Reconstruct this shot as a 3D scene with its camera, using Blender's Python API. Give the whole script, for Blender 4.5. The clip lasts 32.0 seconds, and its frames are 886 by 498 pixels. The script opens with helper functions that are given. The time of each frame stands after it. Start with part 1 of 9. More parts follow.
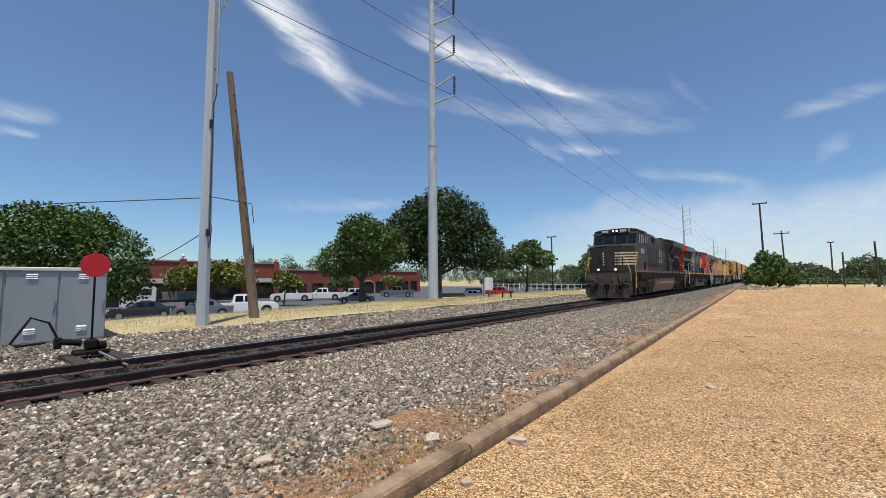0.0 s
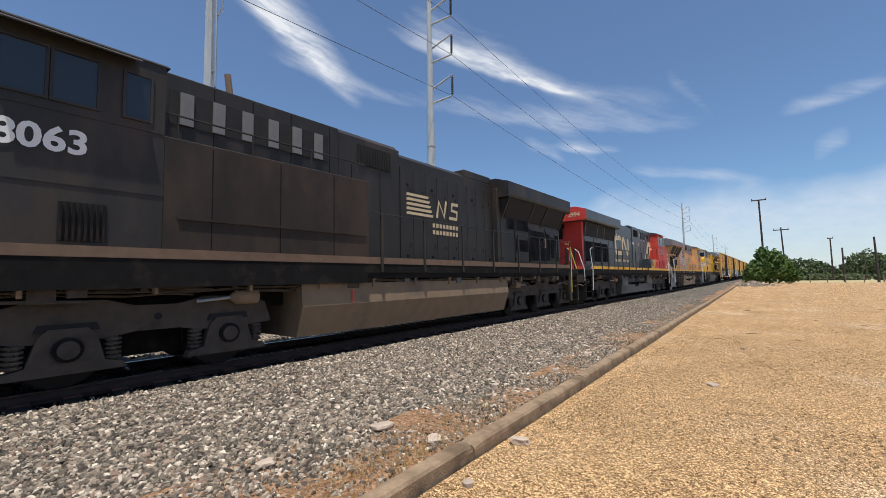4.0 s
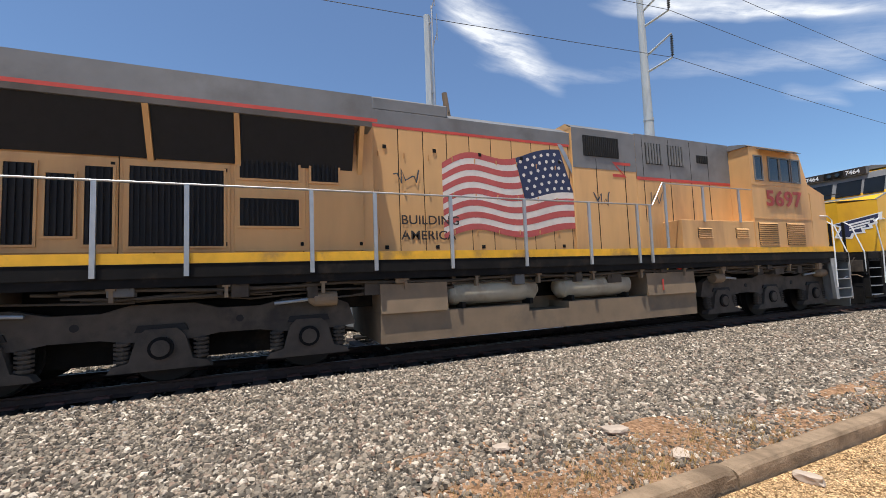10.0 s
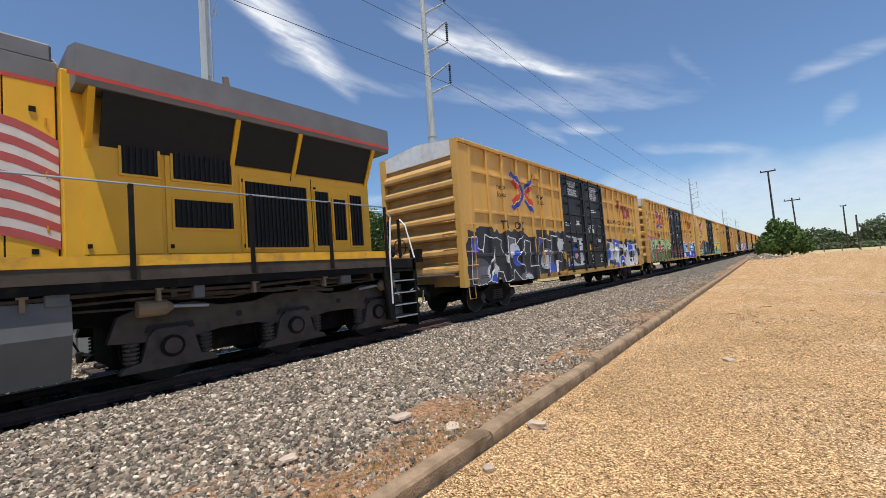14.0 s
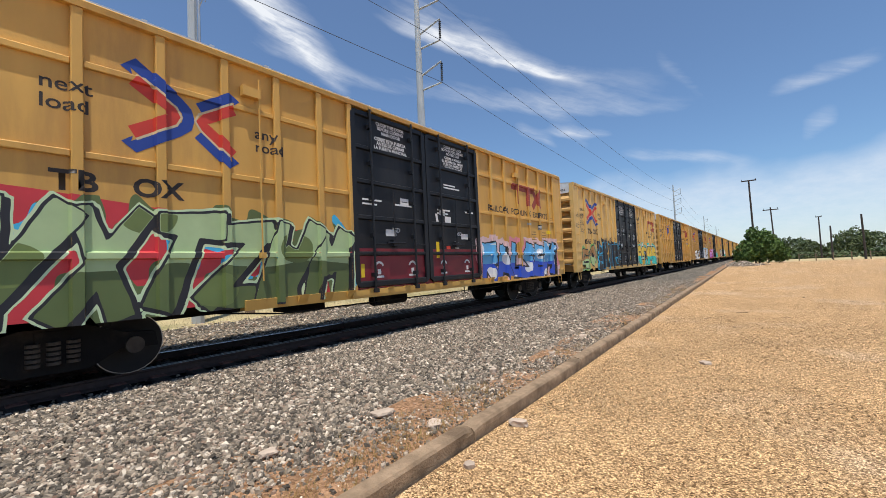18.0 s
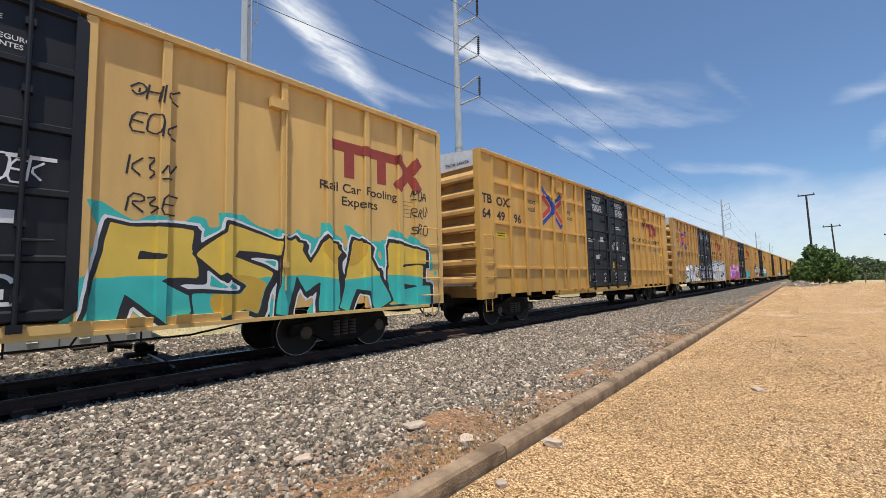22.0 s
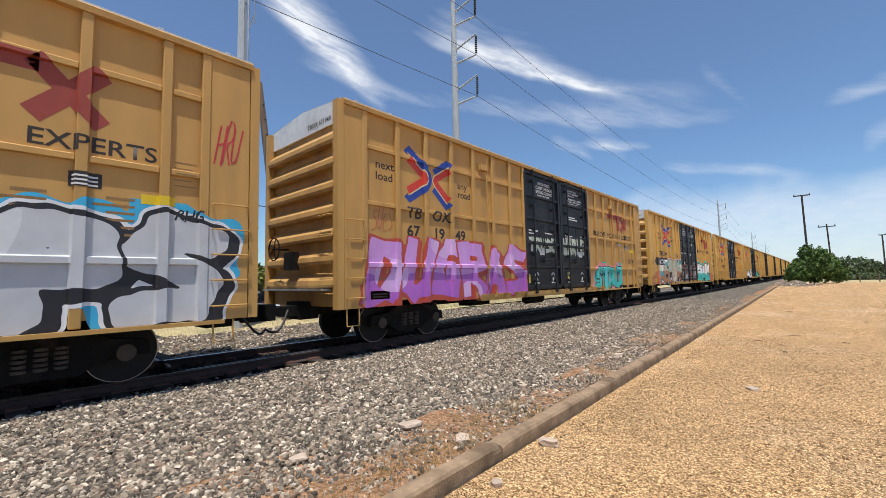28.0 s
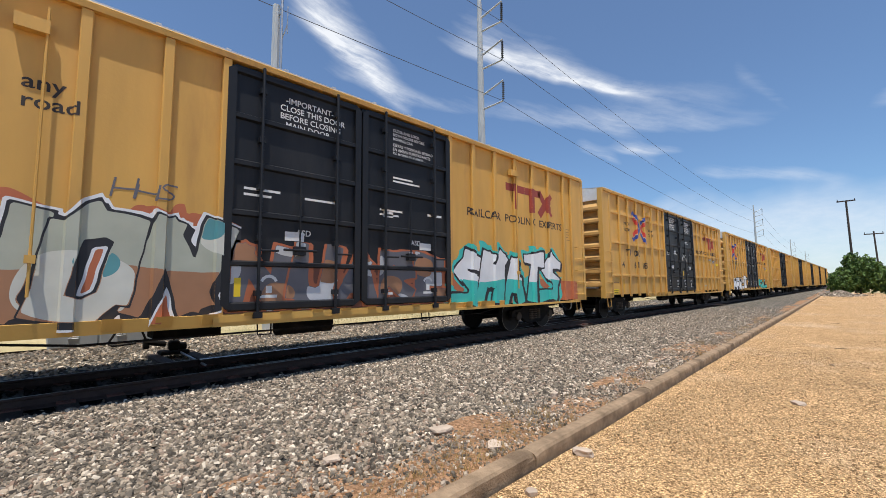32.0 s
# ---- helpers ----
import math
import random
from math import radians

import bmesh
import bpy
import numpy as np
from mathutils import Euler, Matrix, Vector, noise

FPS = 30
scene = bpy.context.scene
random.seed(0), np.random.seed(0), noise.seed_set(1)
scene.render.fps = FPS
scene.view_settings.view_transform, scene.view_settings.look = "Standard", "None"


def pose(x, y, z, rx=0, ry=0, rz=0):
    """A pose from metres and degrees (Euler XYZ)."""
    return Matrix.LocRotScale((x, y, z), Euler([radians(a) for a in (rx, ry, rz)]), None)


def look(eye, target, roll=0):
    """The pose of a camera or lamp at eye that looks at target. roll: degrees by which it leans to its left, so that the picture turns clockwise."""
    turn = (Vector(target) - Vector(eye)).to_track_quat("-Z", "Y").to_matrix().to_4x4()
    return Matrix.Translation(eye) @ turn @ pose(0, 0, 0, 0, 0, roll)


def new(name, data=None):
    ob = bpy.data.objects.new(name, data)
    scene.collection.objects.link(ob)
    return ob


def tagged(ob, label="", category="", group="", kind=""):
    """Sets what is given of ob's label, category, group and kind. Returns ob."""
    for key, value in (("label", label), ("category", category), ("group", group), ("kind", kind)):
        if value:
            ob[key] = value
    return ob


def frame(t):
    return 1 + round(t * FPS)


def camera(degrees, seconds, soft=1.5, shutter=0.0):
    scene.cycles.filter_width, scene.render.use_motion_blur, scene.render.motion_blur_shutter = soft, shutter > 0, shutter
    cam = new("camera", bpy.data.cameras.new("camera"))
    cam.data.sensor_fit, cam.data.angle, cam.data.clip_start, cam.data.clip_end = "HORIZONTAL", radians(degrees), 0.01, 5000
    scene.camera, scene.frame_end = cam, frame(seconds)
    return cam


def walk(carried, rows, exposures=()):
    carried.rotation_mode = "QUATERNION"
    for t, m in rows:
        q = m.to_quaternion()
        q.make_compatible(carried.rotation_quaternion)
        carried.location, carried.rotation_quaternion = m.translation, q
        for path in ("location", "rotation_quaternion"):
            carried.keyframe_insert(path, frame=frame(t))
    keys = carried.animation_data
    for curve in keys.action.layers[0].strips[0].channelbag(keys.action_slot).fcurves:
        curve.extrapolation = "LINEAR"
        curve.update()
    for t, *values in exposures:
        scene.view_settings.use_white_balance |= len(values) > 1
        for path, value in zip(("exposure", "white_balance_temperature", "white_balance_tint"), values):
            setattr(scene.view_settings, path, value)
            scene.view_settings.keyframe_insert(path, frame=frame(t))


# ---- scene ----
cam = camera(94.15, 32.0, soft=0.8)
PATH = [
    (0.0, 0.011, 0.013, 1.597, 94.19, 0.44, 38.59),
    (0.5, 0.004, 0.013, 1.603, 94.29, 0.31, 38.86),
    (1.0, 0.007, 0.014, 1.603, 94.38, 0.28, 38.90),
    (1.5, 0.000, 0.013, 1.600, 94.15, 0.15, 38.59),
    (2.0, -0.002, 0.016, 1.603, 93.77, 0.11, 38.25),
    (2.5, -0.007, 0.019, 1.602, 93.66, 0.15, 38.04),
    (3.0, -0.004, 0.018, 1.601, 93.86, 0.46, 38.07),
    (3.5, 0.005, 0.016, 1.604, 94.08, 0.83, 38.32),
    (5.5, 0.015, 0.010, 1.608, 93.75, 1.54, 40.43),
    (6.0, 0.013, 0.013, 1.607, 93.23, 1.08, 43.77),
    (6.5, -0.045, -0.065, 1.606, 93.98, -0.99, 57.02),
    (7.0, -0.135, -0.072, 1.609, 94.26, 1.57, 77.67),
    (7.5, -0.119, -0.114, 1.592, 93.78, 0.37, 88.04),
    (8.0, -0.156, -0.095, 1.596, 96.10, 0.57, 86.91),
    (8.5, -0.147, -0.085, 1.596, 94.37, 1.10, 86.04),
    (9.0, -0.154, -0.053, 1.610, 94.27, 1.36, 80.75),
    (9.5, -0.110, -0.030, 1.620, 93.81, 2.36, 72.15),
    (10.0, -0.067, -0.014, 1.622, 94.08, 2.20, 67.59),
    (10.5, -0.021, 0.020, 1.617, 93.85, 1.02, 61.48),
    (11.0, -0.024, -0.011, 1.614, 91.96, -0.69, 51.11),
    (11.5, -0.008, 0.005, 1.601, 91.35, -0.42, 44.41),
    (12.0, 0.009, 0.001, 1.595, 91.70, 1.03, 42.25),
    (12.5, 0.009, 0.006, 1.597, 91.93, 2.27, 41.65),
    (13.0, 0.009, 0.007, 1.597, 92.43, 3.38, 40.81),
    (13.5, 0.008, 0.016, 1.600, 92.93, 4.50, 39.83),
    (15.5, 0.001, -0.004, 1.596, 92.62, 2.08, 38.82),
    (16.0, -0.002, 0.013, 1.597, 93.01, 1.38, 37.44),
    (16.5, -0.003, 0.013, 1.597, 93.28, 1.13, 36.41),
    (17.0, 0.004, 0.010, 1.600, 93.34, 1.37, 36.00),
    (17.5, 0.001, 0.013, 1.598, 93.10, 1.97, 36.57),
    (18.0, 0.005, -0.004, 1.593, 92.55, 2.62, 37.83),
    (18.5, 0.010, 0.001, 1.599, 91.50, 3.04, 39.20),
    (19.0, -0.000, 0.010, 1.601, 90.55, 3.01, 40.44),
    (19.5, -0.001, 0.005, 1.600, 90.39, 2.65, 41.58),
    (20.0, 0.004, -0.008, 1.597, 91.10, 1.99, 42.50),
    (20.5, 0.010, -0.010, 1.597, 92.41, 1.52, 42.91),
    (21.0, 0.013, -0.006, 1.597, 93.47, 1.21, 43.05),
    (21.5, 0.017, -0.015, 1.596, 94.26, 1.23, 42.93),
    (22.0, 0.012, -0.011, 1.596, 94.47, 1.33, 42.63),
    (22.5, 0.014, -0.007, 1.597, 94.47, 1.50, 42.30),
    (23.0, 0.008, -0.005, 1.599, 94.49, 1.63, 41.84),
    (23.5, 0.006, -0.001, 1.598, 94.59, 1.77, 41.34),
    (24.0, 0.020, -0.003, 1.599, 94.98, 2.00, 41.08),
    (24.5, 0.009, -0.006, 1.599, 94.68, 2.10, 41.37),
    (25.0, 0.008, 0.003, 1.601, 94.76, 2.29, 42.35),
    (25.5, 0.031, -0.015, 1.595, 97.12, 2.31, 43.41),
    (27.5, 0.032, -0.006, 1.596, 96.31, 1.61, 42.58),
    (28.0, 0.019, -0.003, 1.598, 94.36, 1.24, 42.26),
    (28.5, -0.012, 0.002, 1.598, 89.15, 0.02, 42.50),
    (29.0, 0.006, -0.018, 1.597, 92.98, -0.42, 44.41),
    (29.5, -0.000, -0.022, 1.598, 96.88, 0.23, 44.29),
    (30.0, -0.042, -0.055, 1.593, 97.12, 0.60, 44.52),
    (30.5, -0.037, -0.064, 1.594, 97.07, 1.28, 44.54),
    (31.0, -0.037, -0.061, 1.595, 96.44, 1.10, 45.41),
    (31.5, -0.045, -0.081, 1.597, 95.76, 0.76, 45.59),
    (32.0, -0.047, -0.065, 1.594, 95.10, 0.50, 45.50),
]
# stops: the film brightens while the dark flanks fill the view
EXPOSURES = [(0.0, 0.03), (2.5, 0.03), (6.0, 0.22), (7.0, 0.42), (8.0, 0.62), (9.0, 0.52), (10.5, 0.22), (13.0, 0.14), (23.0, 0.14), (27.5, 0.17), (30.0, 0.24), (32.0, 0.19)]
walk(cam, [(t, pose(*p)) for t, *p in PATH], EXPOSURES)

# ---- light ----
# high midday sun, a little to the near side of the train
SUN_TO = Vector((0.16, -0.20, 0.966)).normalized()
sun = new("sun", bpy.data.lights.new("sun", "SUN"))
sun.data.energy, sun.data.angle, sun.data.color = 4.6, radians(0.53), (1.0, 0.955, 0.88)
sun.matrix_world = look((0, 0, 60), (-SUN_TO.x, -SUN_TO.y, 60 - SUN_TO.z))
scene.view_settings.exposure = 0.0


def make_world():
    """Clear midday sky with thin streaks of cirrus and a pale bank of cloud low in the distance."""
    w = bpy.data.worlds.new("sky")
    scene.world = w
    w.use_nodes = True
    nt = w.node_tree
    nt.nodes.clear()
    N, L = nt.nodes.new, nt.links.new
    out, bg, sky = N("ShaderNodeOutputWorld"), N("ShaderNodeBackground"), N("ShaderNodeTexSky")
    sky.sky_type, sky.sun_disc = "NISHITA", False
    sky.sun_elevation = math.asin(SUN_TO.z)
    sky.sun_rotation = math.atan2(SUN_TO.x, SUN_TO.y)
    sky.air_density, sky.dust_density, sky.ozone_density = 1.0, 0.25, 3.5
    co, sep = N("ShaderNodeTexCoord"), N("ShaderNodeSeparateXYZ")
    L(co.outputs["Generated"], sep.inputs[0])

    def op(kind, a, b=None, c=None):
        n = N("ShaderNodeMath")
        n.operation = kind
        for i, v in enumerate((a, b, c)):
            if v is None:
                continue
            if isinstance(v, (int, float)):
                n.inputs[i].default_value = v
            else:
                L(v, n.inputs[i])
        return n.outputs[0]

    x, y, z = sep.outputs
    # azimuth to the left of the track and elevation, in degrees
    az = op("MULTIPLY", op("ARCTAN2", op("MULTIPLY", x, -1.0), y), 57.29578)
    el = op("MULTIPLY", op("ARCSINE", z), 57.29578)
    cmb = N("ShaderNodeCombineXYZ")
    L(az, cmb.inputs[0]), L(el, cmb.inputs[1])

    def noise_at(scale, detail, sx=1.0, sy=1.0, rough=0.55):
        mp, nz = N("ShaderNodeMapping"), N("ShaderNodeTexNoise")
        mp.inputs["Scale"].default_value = (sx, sy, 1)
        nz.inputs["Scale"].default_value, nz.inputs["Detail"].default_value, nz.inputs["Roughness"].default_value = scale, detail, rough
        L(cmb.outputs[0], mp.inputs[0]), L(mp.outputs[0], nz.inputs["Vector"])
        return nz.outputs["Fac"]

    warp = op("MULTIPLY", op("SUBTRACT", noise_at(0.16, 2), 0.5), 5.0)
    fine = noise_at(0.55, 7, 1.0, 2.2, 0.66)
    # fibres drawn out along the wisps
    ca, sa = math.cos(radians(20)), math.sin(radians(20))
    along = op("ADD", op("MULTIPLY", az, ca), op("MULTIPLY", el, sa))
    over = op("SUBTRACT", op("MULTIPLY", el, ca), op("MULTIPLY", az, sa))
    drawn = N("ShaderNodeCombineXYZ")
    L(op("MULTIPLY", along, 0.16), drawn.inputs[0]), L(op("MULTIPLY", op("ADD", over, op("MULTIPLY", warp, 0.25)), 1.1), drawn.inputs[1])
    fib = N("ShaderNodeTexNoise")
    fib.inputs["Scale"].default_value, fib.inputs["Detail"].default_value, fib.inputs["Roughness"].default_value = 0.8, 7, 0.6
    L(drawn.outputs[0], fib.inputs["Vector"])
    fibre = fib.outputs["Fac"]

    def streak(az0, el0, slope, bend, half, thick, amount, feather=0.75):
        """A wisp through (az0, el0): its slope and bend, half length and thickness in degrees."""
        u = op("SUBTRACT", az, az0)
        line = op("ADD", op("ADD", op("MULTIPLY", u, slope), op("MULTIPLY", op("MULTIPLY", u, u), bend)), el0)
        d = op("DIVIDE", op("SUBTRACT", op("ADD", el, op("MULTIPLY", warp, 0.35)), line), thick)
        # a crisp lower edge and a long feathered upper one
        d = op("ADD", op("MULTIPLY", op("MAXIMUM", d, 0.0), feather), op("MULTIPLY", op("MINIMUM", d, 0.0), 1.25))
        across = op("POWER", 2.71828, op("MULTIPLY", op("MULTIPLY", d, d), -1.0))
        e = op("DIVIDE", u, half)
        along = op("POWER", 2.71828, op("MULTIPLY", op("MULTIPLY", op("MULTIPLY", e, e), op("MULTIPLY", e, e)), -1.0))
        return op("MULTIPLY", op("MULTIPLY", across, along), amount)

    total = None
    for s in STREAKS:
        v = streak(*s)
        total = v if total is None else op("ADD", total, v)
    wisps = op("MULTIPLY", total, op("ADD", op("MULTIPLY_ADD", fibre, 1.9, -0.42), op("MULTIPLY_ADD", fine, 0.5, -0.12)))
    # the low bank, strongest over the track's far end
    top = op("MULTIPLY_ADD", op("SUBTRACT", noise_at(0.07, 3), 0.5), 9.0, 10.2)
    bank = N("ShaderNodeMapRange")
    bank.interpolation_type = "SMOOTHSTEP"
    L(op("SUBTRACT", top, el), bank.inputs[0])
    bank.inputs[1].default_value, bank.inputs[2].default_value = -1.2, 3.2
    side = N("ShaderNodeMapRange")
    side.interpolation_type = "SMOOTHSTEP"
    L(az, side.inputs[0])
    side.inputs[1].default_value, side.inputs[2].default_value = 34.0, 8.0
    side.inputs[3].default_value, side.inputs[4].default_value = 0.12, 1.0
    low = op("MULTIPLY", op("MULTIPLY", bank.outputs[0], side.outputs[0]), op("MULTIPLY_ADD", fine, 0.5, 0.36))
    amount = op("MINIMUM", op("ADD", op("MAXIMUM", wisps, 0.0), op("MULTIPLY", low, 0.8)), 0.97)
    amount = op("MAXIMUM", amount, 0.05)
    mix = N("ShaderNodeMixRGB")
    tone = N("ShaderNodeMixRGB")
    tone.blend_type, tone.inputs[0].default_value = "MULTIPLY", 1.0
    tone.inputs[2].default_value = (0.81, 1.035, 1.205, 1)
    L(sky.outputs[0], tone.inputs[1])
    L(amount, mix.inputs[0]), L(tone.outputs[0], mix.inputs[1])
    mix.inputs[2].default_value = (8.6, 8.9, 9.4, 1)
    L(mix.outputs[0], bg.inputs[0])
    bg.inputs[1].default_value = 0.094
    L(bg.outputs[0], out.inputs[0])


# azimuth, elevation, slope, bend, half length, thickness, amount
STREAKS = [
    (58.3, 29.6, 0.62, -0.016, 7.0, 1.5, 1.0, 0.5),
    (62.5, 33.2, 0.85, 0.0, 6.5, 2.0, 0.5, 0.5),
    (52.0, 25.6, 0.234, 0.0, 9.5, 0.8, 0.34),
    (30.5, 27.2, 0.335, -0.0019, 12.0, 0.75, 1.05, 0.55),
    (24.5, 25.0, 0.32, 0.0, 5.0, 0.45, 0.4, 0.7),
    (35.0, 29.8, 0.38, 0.0, 8.0, 1.5, 0.34, 0.5),
    (23.8, 20.2, 0.18, 0.0017, 17.0, 0.9, 0.36, 0.5),
    (16.0, 21.5, 0.05, 0.0, 9.0, 1.6, 0.16),
    (24.3, 16.7, 0.5, 0.0, 2.6, 0.8, 0.34),
    (18.6, 16.4, 0.2, 0.0, 3.6, 0.5, 0.5),
    (20.5, 17.6, 0.9, 0.0, 3.0, 1.3, 0.2),
    (7.4, 11.8, 0.22, 0.0, 5.5, 0.6, 0.5),
    (-6.2, 17.3, -0.116, 0.0, 4.0, 0.7, 0.42),
    (-5.5, 12.7, -0.525, 0.0, 1.4, 1.12, 0.3),
    (84.9, 16.1, 0.0, 0.0, 2.6, 0.8, 0.5),
    (85.4, 14.2, 0.0, 0.0, 1.8, 0.42, 0.42),
    (52.6, 10.0, -0.036, 0.0, 9.0, 0.8, 0.3),
    (6.7, 21.0, 1.205, 0.0, 2.2, 0.9, 0.15),
]
make_world()


# ---- materials ----
def surface(name, color, rough=0.7, metal=0.0, vary=0.12, scale=6.0, bump=0.15, bump_scale=60.0, spec=0.5, stain=None, stain_amount=0.5,
            stain_scale=0.8, stain_edge=(0.5, 0.7), streaky=1.0, by_object=0.0, coat=0.0, dist=0.01):
    """A painted or natural surface: base colour with variation at two scales, stains of their own colour, and fine relief."""
    m = bpy.data.materials.new(name)
    m.use_nodes = True
    nt = m.node_tree
    N, L = nt.nodes.new, nt.links.new
    p = nt.nodes["Principled BSDF"]
    p.inputs["Roughness"].default_value, p.inputs["Metallic"].default_value = rough, metal
    p.inputs["Specular IOR Level"].default_value = spec
    p.inputs["Coat Weight"].default_value = coat
    co = N("ShaderNodeTexCoord")
    mp = N("ShaderNodeMapping")
    mp.inputs["Scale"].default_value = (1, 1, 1 / streaky)
    L(co.outputs["Object"], mp.inputs[0])
    n1, n2 = N("ShaderNodeTexNoise"), N("ShaderNodeTexNoise")
    n1.inputs["Scale"].default_value, n1.inputs["Detail"].default_value = scale, 6
    n2.inputs["Scale"].default_value, n2.inputs["Detail"].default_value = scale * 0.13, 3
    L(mp.outputs[0], n1.inputs["Vector"]), L(mp.outputs[0], n2.inputs["Vector"])
    add = N("ShaderNodeMath")
    add.operation = "ADD"
    L(n1.outputs["Fac"], add.inputs[0]), L(n2.outputs["Fac"], add.inputs[1])
    mr = N("ShaderNodeMapRange")
    L(add.outputs[0], mr.inputs[0])
    mr.inputs[1].default_value, mr.inputs[2].default_value = 0.6, 1.4
    mr.inputs[3].default_value, mr.inputs[4].default_value = 1 - vary, 1 + vary
    value = mr.outputs[0]
    if by_object:
        oi, mm = N("ShaderNodeObjectInfo"), N("ShaderNodeMapRange")
        L(oi.outputs["Random"], mm.inputs[0])
        mm.inputs[3].default_value, mm.inputs[4].default_value = 1 - by_object, 1 + by_object
        mu = N("ShaderNodeMath")
        mu.operation = "MULTIPLY"
        L(value, mu.inputs[0]), L(mm.outputs[0], mu.inputs[1])
        value = mu.outputs[0]
    sc = N("ShaderNodeVectorMath")
    sc.operation = "SCALE"
    sc.inputs[0].default_value = color
    L(value, sc.inputs["Scale"])
    col = sc.outputs[0]
    if stain:
        n3 = N("ShaderNodeTexNoise")
        n3.inputs["Scale"].default_value, n3.inputs["Detail"].default_value, n3.inputs["Roughness"].default_value = stain_scale, 8, 0.62
        L(mp.outputs[0], n3.inputs["Vector"])
        r = N("ShaderNodeMapRange")
        r.interpolation_type = "SMOOTHSTEP"
        L(n3.outputs["Fac"], r.inputs[0])
        r.inputs[1].default_value, r.inputs[2].default_value = stain_edge
        r.inputs[3].default_value, r.inputs[4].default_value = 0.0, stain_amount
        mx = N("ShaderNodeMixRGB")
        L(r.outputs[0], mx.inputs[0]), L(col, mx.inputs[1])
        mx.inputs[2].default_value = (*stain, 1)
        col = mx.outputs[0]
    L(col, p.inputs["Base Color"])
    if bump:
        nb, b = N("ShaderNodeTexNoise"), N("ShaderNodeBump")
        nb.inputs["Scale"].default_value, nb.inputs["Detail"].default_value = bump_scale, 5
        L(co.outputs["Object"], nb.inputs["Vector"]), L(nb.outputs["Fac"], b.inputs["Height"])
        b.inputs["Strength"].default_value, b.inputs["Distance"].default_value = bump, dist
        L(b.outputs[0], p.inputs["Normal"])
    return m


def island_mix(m, low, high):
    """Let every loose piece of a joined mesh take its own tone between low and high."""
    nt = m.node_tree
    N, L = nt.nodes.new, nt.links.new
    p = nt.nodes["Principled BSDF"]
    g, r, mx = N("ShaderNodeNewGeometry"), N("ShaderNodeValToRGB"), N("ShaderNodeMixRGB")
    r.color_ramp.elements[0].color, r.color_ramp.elements[1].color = (*low, 1), (*high, 1)
    L(g.outputs["Random Per Island"], r.inputs[0])
    old = p.inputs["Base Color"].links[0].from_socket
    mx.blend_type, mx.inputs[0].default_value = "MULTIPLY", 1.0
    L(old, mx.inputs[1]), L(r.outputs[0], mx.inputs[2]), L(mx.outputs[0], p.inputs["Base Color"])
    return r


def granular(m, scale, stops, amount=1.0, bump=0.5, dist=0.01):
    """Loose grains: every cell of a Voronoi pattern takes its own tone, with relief between the cells."""
    nt = m.node_tree
    N, L = nt.nodes.new, nt.links.new
    p = nt.nodes["Principled BSDF"]
    col = p.inputs["Base Color"].links[0].from_socket
    co = N("ShaderNodeTexCoord")
    for k, sc in enumerate(scale):
        v, sp, r, mx = N("ShaderNodeTexVoronoi"), N("ShaderNodeSeparateColor"), N("ShaderNodeValToRGB"), N("ShaderNodeMixRGB")
        v.inputs["Scale"].default_value = sc
        L(co.outputs["Object"], v.inputs["Vector"]), L(v.outputs["Color"], sp.inputs[0]), L(sp.outputs[0], r.inputs[0])
        els = r.color_ramp.elements
        els[0].color, els[1].color = (*stops[0][1], 1), (*stops[-1][1], 1)
        for at, c in stops[1:-1]:
            els.new(at).color = (*c, 1)
        mx.blend_type, mx.inputs[0].default_value = "MULTIPLY", amount
        L(col, mx.inputs[1]), L(r.outputs[0], mx.inputs[2])
        col = mx.outputs[0]
        if k == 0 and bump:
            b = N("ShaderNodeBump")
            b.invert = True
            b.inputs["Strength"].default_value, b.inputs["Distance"].default_value = bump, dist
            L(v.outputs["Distance"], b.inputs["Height"])
            old = p.inputs["Normal"].links
            if old:
                L(old[0].from_socket, b.inputs["Normal"])
            L(b.outputs[0], p.inputs["Normal"])
    L(col, p.inputs["Base Color"])
    return m


def glow(name, color, strength):
    m = bpy.data.materials.new(name)
    m.use_nodes = True
    p = m.node_tree.nodes["Principled BSDF"]
    p.inputs["Base Color"].default_value = (*color, 1)
    p.inputs["Emission Color"].default_value, p.inputs["Emission Strength"].default_value = (*color, 1), strength
    return m


def glassy(name, color=(0.02, 0.025, 0.03), rough=0.08):
    m = bpy.data.materials.new(name)
    m.use_nodes = True
    p = m.node_tree.nodes["Principled BSDF"]
    p.inputs["Base Color"].default_value, p.inputs["Roughness"].default_value = (*color, 1), rough
    p.inputs["Specular IOR Level"].default_value = 0.6
    return m


# ---- mesh helpers ----
def box(bm, x0, x1, y0, y1, z0, z1, bevel=0.0):
    r = bmesh.ops.create_cube(bm, size=1)
    vs = r["verts"]
    bmesh.ops.scale(bm, vec=(abs(x1 - x0), abs(y1 - y0), abs(z1 - z0)), verts=vs)
    bmesh.ops.translate(bm, vec=((x0 + x1) / 2, (y0 + y1) / 2, (z0 + z1) / 2), verts=vs)
    if bevel:
        es = list({e for v in vs for e in v.link_edges})
        bmesh.ops.bevel(bm, geom=es, offset=bevel, segments=1, affect="EDGES")
    return bm


